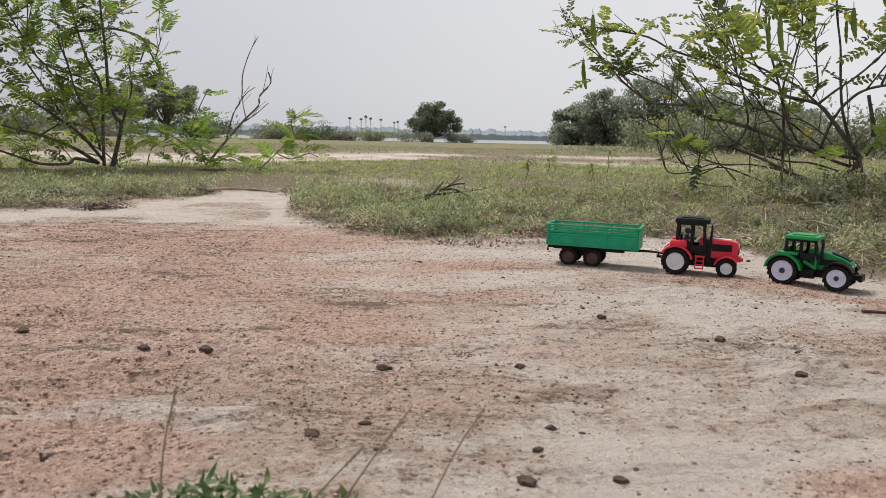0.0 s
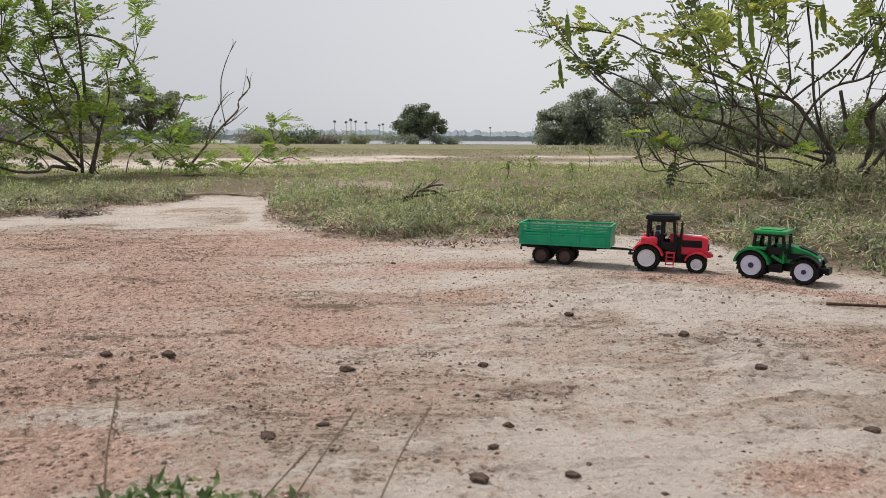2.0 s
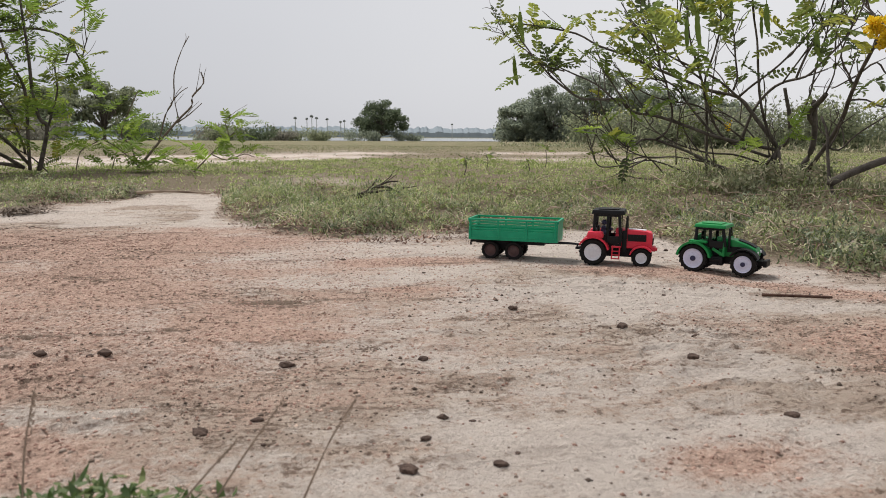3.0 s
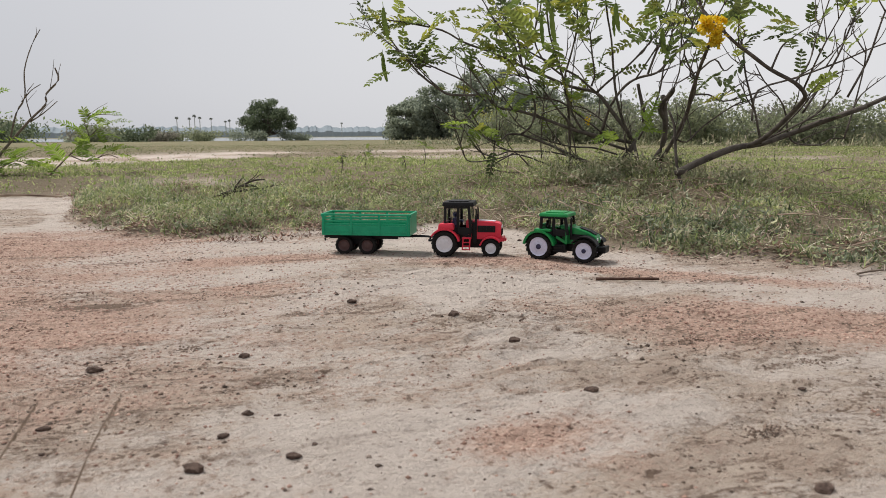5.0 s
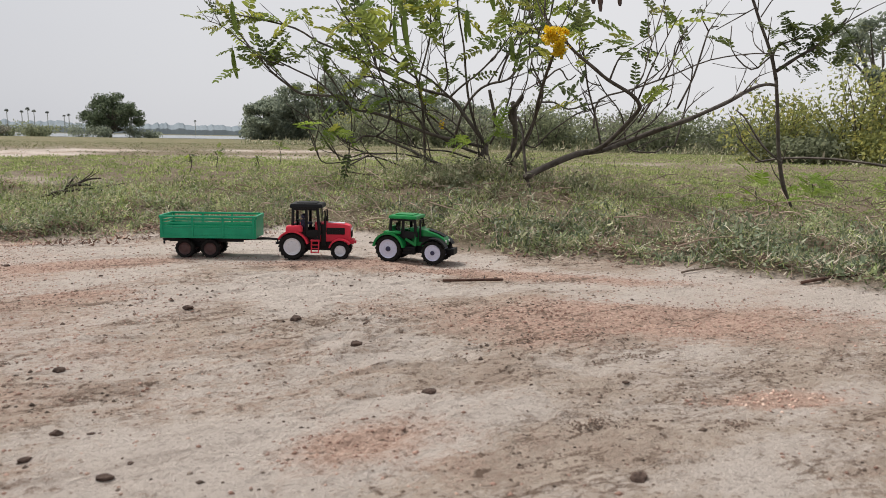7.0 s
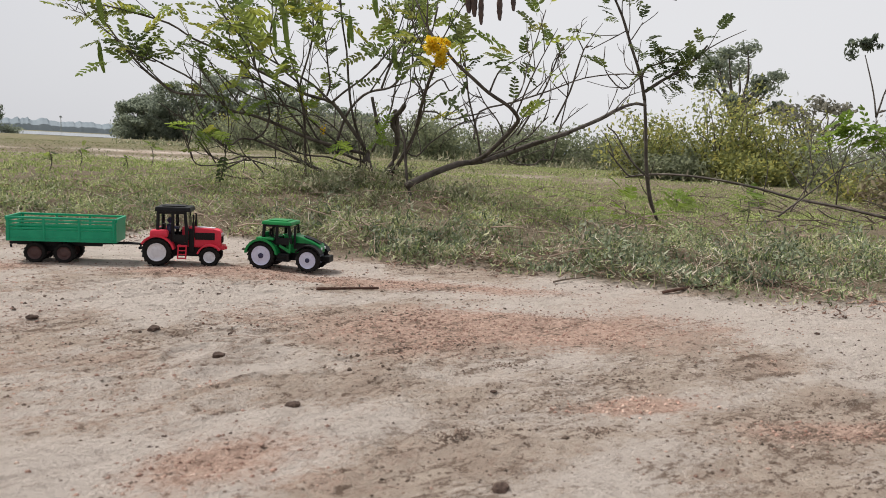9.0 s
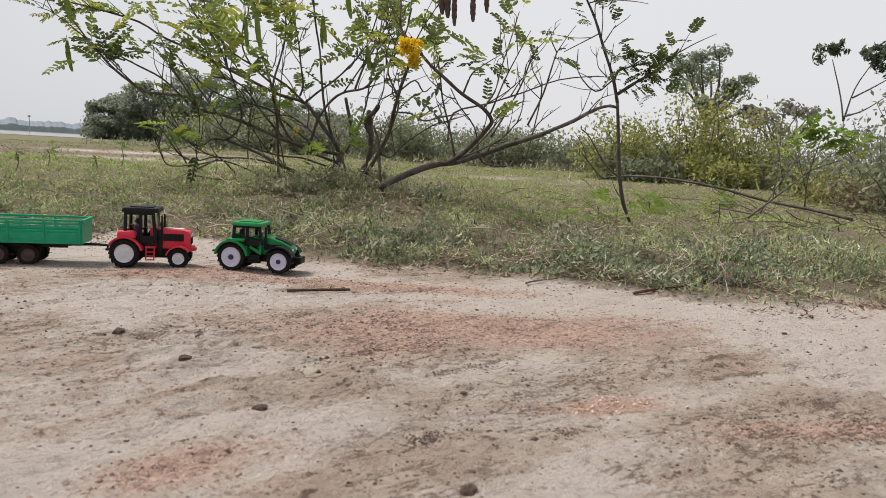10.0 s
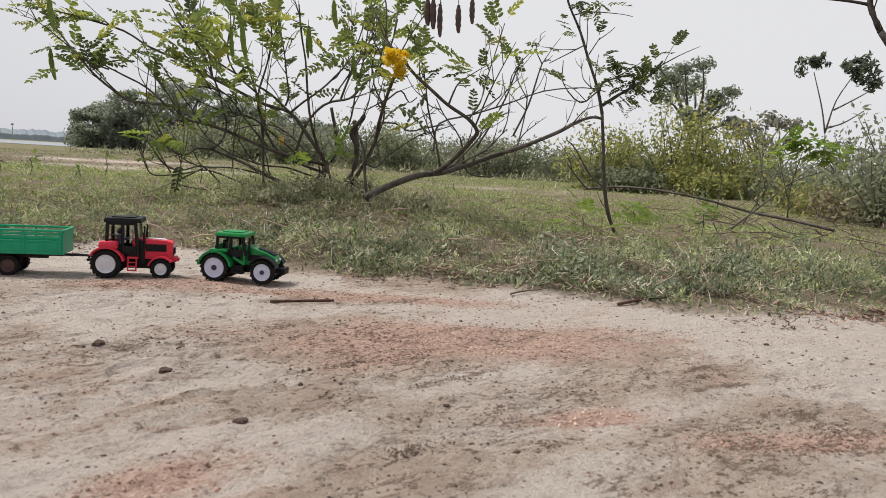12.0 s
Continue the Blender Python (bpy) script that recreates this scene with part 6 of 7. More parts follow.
limb(left_bush, 0.006, 0.004, 3, (-1.094, 4.108, 0.068), (-1.12, 4.102, 0.173), (-1.16, 4.091, 0.217), (-1.13, 4.099, 0.321), (-1.072, 4.114, 0.45))
limb(left_bush, 0.006, 0.003, 3, (-1.081, 4.112, 0.053), (-1.162, 4.091, 0.142), (-1.241, 4.068, 0.2), (-1.307, 4.048, 0.227))
limb(left_bush, 0.006, 0.003, 3, (-1.053, 4.119, 0.054), (-0.967, 4.139, 0.101), (-0.895, 4.154, 0.071))
limb(left_bush, 0.006, 0.003, 3, (-1.379, 4.025, 0.02), (-1.349, 4.035, 0.138), (-1.282, 4.056, 0.184), (-1.214, 4.076, 0.224))
limb(left_bush, 0.005, 0.003, 3, (-1.219, 4.074, 0.022), (-1.19, 4.083, 0.112), (-1.134, 4.098, 0.137), (-1.09, 4.109, 0.248))


for p, n, size in (((0.86, 2.33, 0.25), 4, 0.9), ((0.95, 2.36, 0.28), 3, 0.9), ((1.3, 2.2, 0.21), 4, 0.8), ((1.36, 2.16, 0.22), 3, 0.8), ((1.02, 2.27, 0.36), 3, 0.9), ((0.82, 2.4, 0.25), 3, 0.8), ((1.2, 2.36, 0.31), 3, 0.8)):
    shrub.tuft(p, n, FERNY, size)
for p, n in (((0.93, 1.94, 0.48), 3), ((0.95, 1.93, 0.44), 3), ((0.94, 2.04, 0.54), 3), ((0.95, 2.25, 0.59), 4), ((0.9, 2.38, 0.56), 4), ((0.84, 2.5, 0.59), 3), ((0.95, 2.25, 0.53), 3), ((1.2, 2.25, 0.57), 3),
             ((1.04, 2.11, 0.57), 4), ((1.24, 2.23, 0.6), 4), ((0.76, 2.52, 0.5), 3), ((0.7, 2.59, 0.48), 4), ((0.7, 2.74, 0.62), 2), ((0.6, 2.76, 0.59), 3), ((1.0, 2.2, 0.62), 5), ((1.1, 2.2, 0.66), 5)):
    shrub.tuft(p, n, BROAD, 0.85, 0.06)
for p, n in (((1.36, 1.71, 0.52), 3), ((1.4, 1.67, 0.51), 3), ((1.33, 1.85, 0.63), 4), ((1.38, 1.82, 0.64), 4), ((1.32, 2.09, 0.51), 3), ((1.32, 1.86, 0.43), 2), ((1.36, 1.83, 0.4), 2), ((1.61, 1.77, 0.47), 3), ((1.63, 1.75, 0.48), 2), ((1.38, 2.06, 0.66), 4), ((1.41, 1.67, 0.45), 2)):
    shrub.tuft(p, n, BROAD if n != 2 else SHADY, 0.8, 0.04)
for p, s in (((0.64, 2.83, 0.52), 0.14), ((0.56, 2.41, 0.62), 0.13), ((1.27, 2.21, 0.6), 0.10), ((1.35, 2.05, 0.53), 0.10), ((1.19, 2.25, 0.66), 0.10), ((0.97, 2.02, 0.57), 0.14), ((0.93, 2.0, 0.55), 0.13), ((0.88, 2.49, 0.49), 0.09), ((1.3, 2.1, 0.7), 0.12), ((1.19, 2.05, 0.6), 0.11)):
    pod(shrub, p, s * 0.72, POD, "flat green seed pod")
for p, s in (((1.26, 1.53, 0.62), 0.09), ((1.275, 1.52, 0.61), 0.10), ((1.31, 1.49, 0.61), 0.085), ((1.25, 1.54, 0.62), 0.08), ((1.37, 1.51, 0.64), 0.08)):
    pod(shrub, p, s * 0.8, POD_DRY, "dry dark brown seed pod", 0.05)
blossom(shrub, (1.18, 1.555, 0.463), 0.044, 230, "dense yellow flower cluster")
blossom(shrub, (1.26, 2.35, 0.26), 0.022, 30, "small yellow flower")
for p, n in (((-1.34, 4.03, 0.70), 6), ((-1.75, 3.9, 0.55), 8), ((-1.6, 3.9, 0.50), 7), ((-1.85, 3.9, 0.62), 8), ((-1.5, 3.95, 0.42), 5), ((-1.95, 3.8, 0.70), 7), ((-1.7, 4.0, 0.70), 7), ((-1.7, 3.9, 0.18), 4), ((-1.5, 3.9, 0.2), 3), ((-2.0, 3.9, 0.5), 6)):
    left_shrub.tuft(p, n, FRESH + OLIVE, 1.0, 0.09)
for p in ((-1.94, 3.8, 0.73), (-1.84, 3.84, 0.86), (-1.91, 3.71, 0.53), (-1.77, 3.87, 0.65), (-1.62, 3.82, 0.73), (-1.86, 3.83, 0.61), (-1.52, 3.97, 0.55), (-1.38, 4.02, 0.61), (-1.35, 4.03, 0.52), (-1.93, 3.7, 0.35), (-1.82, 3.75, 0.18), (-1.74, 3.88, 0.38), (-1.31, 4.14, 0.33), (-1.56, 3.95, 0.81), (-1.95, 3.68, 0.83), (-1.64, 3.92, 0.9), (-1.47, 3.98, 0.45)):
    left_shrub.tuft(p, 6, FRESH + OLIVE + SHADY, 1.0, 0.085)
for p in ((-1.9, 3.75, 0.14), (-1.75, 3.85, 0.3), (-1.45, 3.95, 0.28), (-1.62, 3.88, 0.36), (-1.95, 3.7, 0.28), (-1.4, 4.0, 0.12)):
    left_shrub.tuft(p, 6, FRESH + OLIVE, 0.9, 0.09)
blossom(left_shrub, (-1.34, 4.03, 0.745), 0.022, 24, "small yellow flower")
for p, n in (((-1.28, 3.9, 0.22), 5), ((-1.15, 3.9, 0.22), 3), ((-0.97, 3.95, 0.10), 6), ((-1.1, 3.9, 0.10), 5), ((-0.66, 3.8, 0.13), 4), ((-0.8, 3.9, 0.1), 4)):
    left_bush.tuft(p, n, FERNY, 1.3, 0.07)
for p, n in (((2.4, 1.876, 0.6), 6), ((2.436, 1.832, 0.56), 9), ((2.474, 1.782, 0.56), 8), ((2.426, 1.844, 0.5), 6), ((2.465, 1.794, 0.5), 6), ((2.497, 1.75, 0.58), 6), ((2.312, 1.903, 0.637), 4), ((2.213, 2.013, 0.767), 4), ((2.275, 1.946, 0.823), 4), ((2.328, 1.885, 0.845), 4)):
    sapling.tuft(p, n, SMALL, 0.9, 0.035)
for plant in (shrub, left_shrub, left_bush, sapling, fallen):
    plant.finish()


def bunch(name, label, category, at, stems, high, wide, leaves, meshes_mat, seed, size, group="", bark=None, leaf_lo=0.25):
    """A far or middle-distance bush: thin stems, and a ragged crown of small separate leaves."""
    rng = np.random.default_rng(seed)
    x, y = at
    z = float(height(x, y))
    root = thing(name, label, category, pose(x, y, z), group)
    ends = []
    tv, tf, k = [], [], 0
    for i in range(stems):
        a, r = rng.uniform(0, 2 * math.pi), rng.uniform(0.2, 1.0) ** 0.7
        top = np.array([math.cos(a) * r * wide / 2, math.sin(a) * r * wide / 2, high * rng.uniform(0.5, 1.0) * (1.05 - 0.45 * r)])
        b = top * [0.12, 0.12, 0] + rng.normal(0, 0.02 * wide, 3) * [1, 1, 0]
        m = b * 0.5 + top * 0.5 + rng.normal(0, 0.05 * wide, 3)
        v, f, line = tube_arrays([b - [0, 0, 0.02 * high], m, top], 0.008 * high, 0.0025 * high, 5)
        tv.append(v)
        tf += [[q + k for q in g] for g in f]
        k += len(v)
        ends.append(line)
    me = raw("branchwork", np.concatenate(tv), tf, bark or FAR_BARK, True)
    ob = new("branchwork", me)
    ob.parent = root
    # leaves gather in clumps along the outer part of the stems
    n = leaves
    which = rng.integers(0, stems, n)
    c = np.empty((n, 3))
    for s in range(stems):
        sel = which == s
        q = ends[s]
        u = rng.uniform(leaf_lo, 1.0, sel.sum()) * (len(q) - 1)
        i = u.astype(int).clip(0, len(q) - 2)
        c[sel] = q[i] + (q[i + 1] - q[i]) * (u - i)[:, None]
    c += np.clip(rng.normal(0, 1, (n, 3)), -1.5, 1.5) * [0.15 * wide / 2 + size, 0.15 * wide / 2 + size, 0.09 * high + 0.4 * size]
    c[:, 2] = np.maximum(c[:, 2], 0.02 * high)
    d = rng.normal(0, 1, (n, 3))
    d /= np.linalg.norm(d, axis=1)[:, None]
    e = np.cross(d, rng.normal(0, 1, (n, 3)))
    e /= np.linalg.norm(e, axis=1)[:, None]
    s = (size * rng.uniform(0.6, 1.4, n))[:, None]
    v = np.stack([c - d * s, c + e * s * 0.45, c + d * s, c - e * s * 0.45], 1).reshape(-1, 3)
    j = np.arange(n)[:, None] * 4
    f = np.stack([j + [0, 1, 2], j + [0, 2, 3]], 1).reshape(-1, 3)
    crown = new("crown", tri_mesh("crown", v, f, meshes_mat))
    crown.parent = root
    return root


def tree(name, label, at, high, wide, bole, lobes, leaves, mat, seed, size, group="", lean=0.0, full=1.0, low=0.18):
    """A tree: tapered trunk, forked limbs, and leaves in uneven lobes at their ends."""
    rng = np.random.default_rng(seed)
    x, y = at
    root = thing(name, label, "tree", pose(x, y, float(height(x, y))), group)
    r = 0.028 * high
    top = np.array([lean, 0, bole])
    v, f, _ = tube_arrays([[0, 0, -0.05 * high], [lean * 0.3, 0, bole * 0.5], top], r, r * 0.7, 8, 0.1)
    ob = new("trunk", raw("trunk", v, f, FAR_BARK, True))
    ob.parent = root
    tv, tf, k, cs, rs = [], [], 0, [], []
    for i in range(lobes):
        a = 2 * math.pi * (i + rng.uniform(0, 0.7)) / lobes
        q = rng.uniform(0.15, 1.0) ** 0.6
        h = bole + (high - bole) * rng.uniform(low, 0.92) * (1.0 - 0.35 * q)
        c = np.array([lean + math.cos(a) * q * wide * 0.40, math.sin(a) * q * wide * 0.40, h])
        m = top * 0.5 + c * 0.5 + rng.normal(0, 0.04 * wide, 3)
        v, f, _ = tube_arrays([top * 0.9, m, c], r * 0.5, r * 0.12, 5)
        tv.append(v)
        tf += [[p + k for p in g] for g in f]
        k += len(v)
        cs.append(c)
        rs.append(rng.uniform(0.10, 0.19) * wide * (18 / max(18, lobes)) ** 0.6 * full)
    ob = new("branchwork", raw("branchwork", np.concatenate(tv), tf, FAR_BARK, True))
    ob.parent = root
    cs, rs = np.array(cs), np.array(rs)
    which = rng.integers(0, lobes, leaves)
    d = rng.normal(0, 1, (leaves, 3))
    d /= np.linalg.norm(d, axis=1)[:, None]
    c = cs[which] + d * (rs[which] * rng.uniform(0.2, 1.0, leaves))[:, None] * [1, 1, 0.72]
    n = rng.normal(0, 1, (leaves, 3))
    e = np.cross(d, n)
    e /= np.linalg.norm(e, axis=1)[:, None]
    g = np.cross(e, rng.normal(0, 1, (leaves, 3)))
    g /= np.linalg.norm(g, axis=1)[:, None]
    s = (size * rng.uniform(0.6, 1.4, leaves))[:, None]
    v = np.stack([c - e * s, c + g * s * 0.5, c + e * s, c - g * s * 0.5], 1).reshape(-1, 3)
    j = np.arange(leaves)[:, None] * 4
    f = np.stack([j + [0, 1, 2], j + [0, 2, 3]], 1).reshape(-1, 3)
    crown = new("crown", tri_mesh("crown", v, f, mat))
    crown.parent = root
    return root


# far trees and bushes
tree("tree", "lone dark green round-crowned tree by the lake", (3.5, 79.9), 5.1, 6.2, 0.7, 44, 16000, HAZED_DARK, 31, 0.11, lean=0.3, full=1.5, low=0.04)
for i, (x, y, h, w) in enumerate(((1.0, 78, 2.2, 3.6), (5.8, 78, 1.9, 3.2), (2.6, 77, 1.5, 2.6), (7.2, 79, 1.2, 2.2), (-3.2, 79, 1.4, 2.2))):
    bunch("bush", "low green bush beside the lone tree", "bush", (x, y), 10, h * 0.85, w, 900, HAZED_THICKET, 300 + i, 0.10, "bushes by the lake")
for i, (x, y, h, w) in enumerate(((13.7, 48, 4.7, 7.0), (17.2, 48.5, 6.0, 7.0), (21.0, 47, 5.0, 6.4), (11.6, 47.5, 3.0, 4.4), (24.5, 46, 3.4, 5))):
    tree("tree", "dark rounded spreading tree in the far thicket", (x, y), h, w, 0.2, 70, 13000, HAZED_THICKET, 330 + i, 0.10, "far thicket", full=1.5, low=0.0)
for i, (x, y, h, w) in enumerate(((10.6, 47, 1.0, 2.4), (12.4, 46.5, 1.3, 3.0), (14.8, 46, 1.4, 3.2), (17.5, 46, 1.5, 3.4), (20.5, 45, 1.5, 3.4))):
    bunch("bush", "low bush at the foot of the far thicket", "bush", (x, y), 12, h, w, 1600, HAZED_THICKET, 360 + i, 0.085, "far thicket", leaf_lo=0.05)
for i, (x, y, h, w) in enumerate(((-11.6, 38, 3.5, 3.4), (-13.6, 37, 3.0, 3.6), (-15.6, 38, 3.1, 3.6))):
    tree("tree", "grey-green tree rising over the far bushes", (x, y), h, w, 0.6, 18, 6500, HAZED_GREEN, 350 + i, 0.085, "far trees")
rng = random.Random(77)
for i in range(26):
    x = -27 + i * 1.0 + rng.uniform(-0.4, 0.4)
    y = 34 + rng.uniform(-3, 6) + max(0, (x + 12)) * 1.6
    bunch("bush", "grey-green thorny bush in the far hedge", "bush", (x, y), 9, rng.uniform(1.0, 1.7) * y / 38 * (1.15 if x < -11 else 1.0 - 0.45 * min(1, (x + 11) / 5)), rng.uniform(2.2, 3.4), 900, (HAZED_GREEN, HAZED_GREEN, HAZED_DARK, HAZED_GREY)[i % 4], 400 + i, 0.09, "far hedge")
bunch("bush", "small dark bush on the lake shore", "bush", (-2.4, 72), 10, 1.0, 2.0, 900, HAZED_DARK, 452, 0.10, "far field bushes")
for i in range(6):
    x = -13 + i * 1.35
    bunch("bush", "low flat-topped bush far across the field", "bush", (x, 70 + rng.uniform(-4, 8)), 9, rng.uniform(0.6, 0.85), rng.uniform(2.8, 4), 1300, HAZED_THICKET, 440 + i, 0.12, "far field bushes")
for i, (x, y) in enumerate(((9.9, 26.5), (11.2, 26.5), (12.6, 26))):
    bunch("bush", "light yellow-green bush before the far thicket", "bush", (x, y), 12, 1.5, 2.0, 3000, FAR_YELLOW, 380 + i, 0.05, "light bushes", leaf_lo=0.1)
# hedge behind the shrub and on the right
for i in range(30):
    u = i / 29
    x, y = 6.0 + 6.2 * u + rng.uniform(-0.4, 0.4), 16.5 - 9.0 * u + rng.uniform(-1.0, 1.0)
    bunch("bush", "tangled grey-green bush behind the clearing", "bush", (x, y), 14, rng.uniform(0.7, 1.35) * (1 - 0.3 * u), rng.uniform(1.4, 2.2), 2000, (HEDGE, HAZED_GREY, HEDGE, HAZED_GREEN)[(i * 7) % 4], 460 + i, 0.038, "hedge behind the clearing", leaf_lo=0.08)
for i, (x, y, h, w, m) in enumerate(((7.0, 5.7, 1.05, 1.05, FAR_YELLOW), (7.55, 5.1, 1.35, 1.2, FAR_YELLOW), (7.8, 4.55, 1.1, 1.0, FAR_YELLOW), (7.3, 4.6, 0.4, 0.8, FAR_YELLOW), (8.6, 4.6, 0.7, 1.2, HEDGE), (6.9, 5.3, 0.4, 0.8, HAZED_GREEN))):
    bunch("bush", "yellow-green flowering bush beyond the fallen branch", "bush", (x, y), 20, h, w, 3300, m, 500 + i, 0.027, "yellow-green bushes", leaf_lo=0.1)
tree("tree", "grey-green tree with open airy crown", (13.5, 8.95), 3.1, 1.9, 1.2, 15, 3600, HAZED_THICKET, 526, 0.045, low=0.1, lean=0.15)
tree("tree", "small bare-branched grey tree", (12.4, 6.75), 1.7, 1.4, 0.5, 14, 900, HAZED_GREY, 522, 0.05)
for i, (x, y, h, w, m) in enumerate(((5.6, 2.2, 0.32, 0.9, FAR_BROWN), (6.3, 2.9, 0.45, 0.9, FAR_YELLOW), (6.2, 1.9, 0.42, 1.0, FAR_BROWN), (7.0, 2.4, 0.6, 1.2, FAR_BROWN), (8.4, 3.2, 0.75, 1.4, HAZED_GREY), (9.6, 4.0, 0.9, 1.5, HAZED_GREY), (7.6, 1.4, 0.7, 1.4, FAR_YELLOW), (5.35, 1.95, 0.75, 0.8, HEDGE), (5.9, 2.25, 1.0, 0.9, HEDGE), (6.7, 2.55, 1.1, 1.1, HAZED_GREY), (6.9, 3.3, 0.8, 1.0, HEDGE))):
    bunch("bush", "low straggling bush at the brush pile", "bush", (x, y), 18, h, w, 1500, m, 540 + i, 0.022, "brush at the clearing's edge", leaf_lo=0.1)

for i, (x, y, h, w) in enumerate(((1.10, 2.02, 0.06, 0.20), (1.37, 2.10, 0.09, 0.24), (1.25, 2.16, 0.08, 0.24), (1.55, 1.95, 0.06, 0.20))):
    bunch("weed_plant", "leafy grey-green weed at the shrub's foot", "weed", (x, y), 14, h, w, 700, WEED, 570 + i, 0.0075, "weeds under the shrub", bark=STEM, leaf_lo=0.1)

# young tree with four leafy heads
young = Plant("young_tree", "young tree with four dark leaf heads on bare stems", "tree", (6.49, 2.92, float(height(6.49, 2.92))), FAR_BARK, 8)
for pts in (((6.49, 2.92, 0.0), (6.49, 2.92, 0.4), (6.48, 2.94, 0.66)), ((6.48, 2.94, 0.66), (6.46, 2.98, 0.87), (6.42, 3.06, 1.16)), ((6.48, 2.94, 0.66), (6.5, 2.89, 0.92), (6.54, 2.8, 1.12)),
            ((6.5, 2.9, 0.85), (6.55, 2.78, 0.93), (6.6, 2.69, 1.0)), ((6.48, 2.93, 0.7), (6.54, 2.82, 0.75), (6.6, 2.7, 0.85))):
    young.stem(pts, 0.012, 0.006)


def heads(g, n):
    """Points gathered in five uneven lumps within a unit ball."""
    c = g.normal(0, 1, (5, 3))
    c *= (g.uniform(0.35, 0.95, 5) / np.linalg.norm(c, axis=1))[:, None]
    w = g.integers(0, 5, n)
    d = g.normal(0, 1, (n, 3))
    d *= (g.uniform(0, 1, n) ** 0.6 * 0.6 / np.linalg.norm(d, axis=1))[:, None]
    return c[w] + d * g.uniform(0.45, 1.1, (5, 3))[w]


for c, n, s in (((6.41, 3.08, 1.21), 210, 0.08), ((6.43, 3.02, 1.26), 120, 0.055), ((6.54, 2.8, 1.20), 230, 0.08), ((6.6, 2.69, 1.05), 260, 0.085), ((6.58, 2.72, 1.23), 130, 0.06)):
    g = np.random.default_rng(n)
    p = np.array(c) - np.array(young.at) + heads(g, n) * s * 1.3
    d = g.normal(0, 1, (n, 3))
    d[:, 2] -= 0.8
    d /= np.linalg.norm(d, axis=1)[:, None]
    e = np.cross(d, g.normal(0, 1, (n, 3)))
    e /= np.linalg.norm(e, axis=1)[:, None]
    vv = np.stack([p - d * 0.028, p + e * 0.010, p + d * 0.028, p - e * 0.010], 1).reshape(-1, 3)
    j = np.arange(n)[:, None] * 4
    head = new("leaf_head", tri_mesh("leaf_head", vv, np.stack([j + [0, 1, 2], j + [0, 2, 3]], 1).reshape(-1, 3), THICKET))
    head.parent = young.root
    tagged(head, kind="stuff")

broad = Plant("shrub", "fresh green broad-leaved shrub by the brush", "shrub", (4.6, 2.24, float(height(4.6, 2.24))), BARK, 9)
BIG = leaf_meshes("leaf", LEAF_FRESH, 4, 0.10, (3, 4), 0.040, 0.55)
broad.leaves, broad.size = BIG, 0.9
limb(broad, 0.008, 0.004, 0, (4.6, 2.24, 0.0), (4.6, 2.24, 0.2), (4.62, 2.2, 0.42))
limb(broad, 0.006, 0.003, 0, (4.6, 2.24, 0.1), (4.58, 2.3, 0.3), (4.57, 2.33, 0.44))
for p in ((4.616, 2.185, 0.48), (4.654, 2.105, 0.52), (4.693, 2.018, 0.47), (4.718, 1.96, 0.45), (4.606, 2.207, 0.42)):
    broad.tuft((p[0] - 0.09, p[1] + 0.06, p[2] - 0.05), 9, BIG, 0.85, 0.05)

overhang = Plant("overhanging_tree", "dark bare limb of a tree outside the clearing", "tree", (2.25, 0.45, float(height(2.25, 0.45))), DARK_BARK, 10)
limb(overhang, 0.022, 0.014, 0, (2.25, 0.45, -0.02), (2.22, 0.6, 0.25), (2.18, 0.78, 0.52), (2.16, 0.84, 0.61))
limb(overhang, 0.013, 0.010, 0, (2.16, 0.84, 0.61), (2.15, 0.87, 0.68), (2.15, 0.87, 0.74), (2.16, 0.9, 0.9))
limb(overhang, 0.008, 0.005, 0, (2.15, 0.87, 0.68), (2.13, 0.91, 0.69), (2.10, 0.97, 0.70))

# palms on the far shore
def palm(x, y, high, seed):
    rng = np.random.default_rng(seed)
    root = thing("palm", "tall thin palmyra palm on the far shore", "palm tree", pose(x, y, -0.4), "far palms")
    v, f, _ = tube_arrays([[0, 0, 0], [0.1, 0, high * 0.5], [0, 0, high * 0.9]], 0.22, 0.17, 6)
    ob = new("trunk", raw("trunk", v, f, HAZED_PALM))
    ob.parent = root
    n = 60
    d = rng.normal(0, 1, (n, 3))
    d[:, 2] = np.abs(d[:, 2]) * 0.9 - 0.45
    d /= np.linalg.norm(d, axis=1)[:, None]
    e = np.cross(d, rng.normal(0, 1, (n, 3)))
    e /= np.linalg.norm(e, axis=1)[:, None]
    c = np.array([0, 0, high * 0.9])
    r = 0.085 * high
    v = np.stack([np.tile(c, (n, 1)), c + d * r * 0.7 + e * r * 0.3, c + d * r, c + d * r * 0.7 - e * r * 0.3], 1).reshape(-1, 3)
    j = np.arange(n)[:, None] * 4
    crown = new("fronds", tri_mesh("fronds", v, np.stack([j + [0, 1, 2], j + [0, 2, 3]], 1).reshape(-1, 3), HAZED_PALM))
    crown.parent = root


for i, (px, h) in enumerate(((-26, 11), (-20, 10.5), (-17.5, 12), (-15, 11), (-9.5, 10.5), (-2.5, 9), (-0.5, 9.5), (57, 8.0), (-58, 8))):
    palm(px, 398, h, 600 + i)


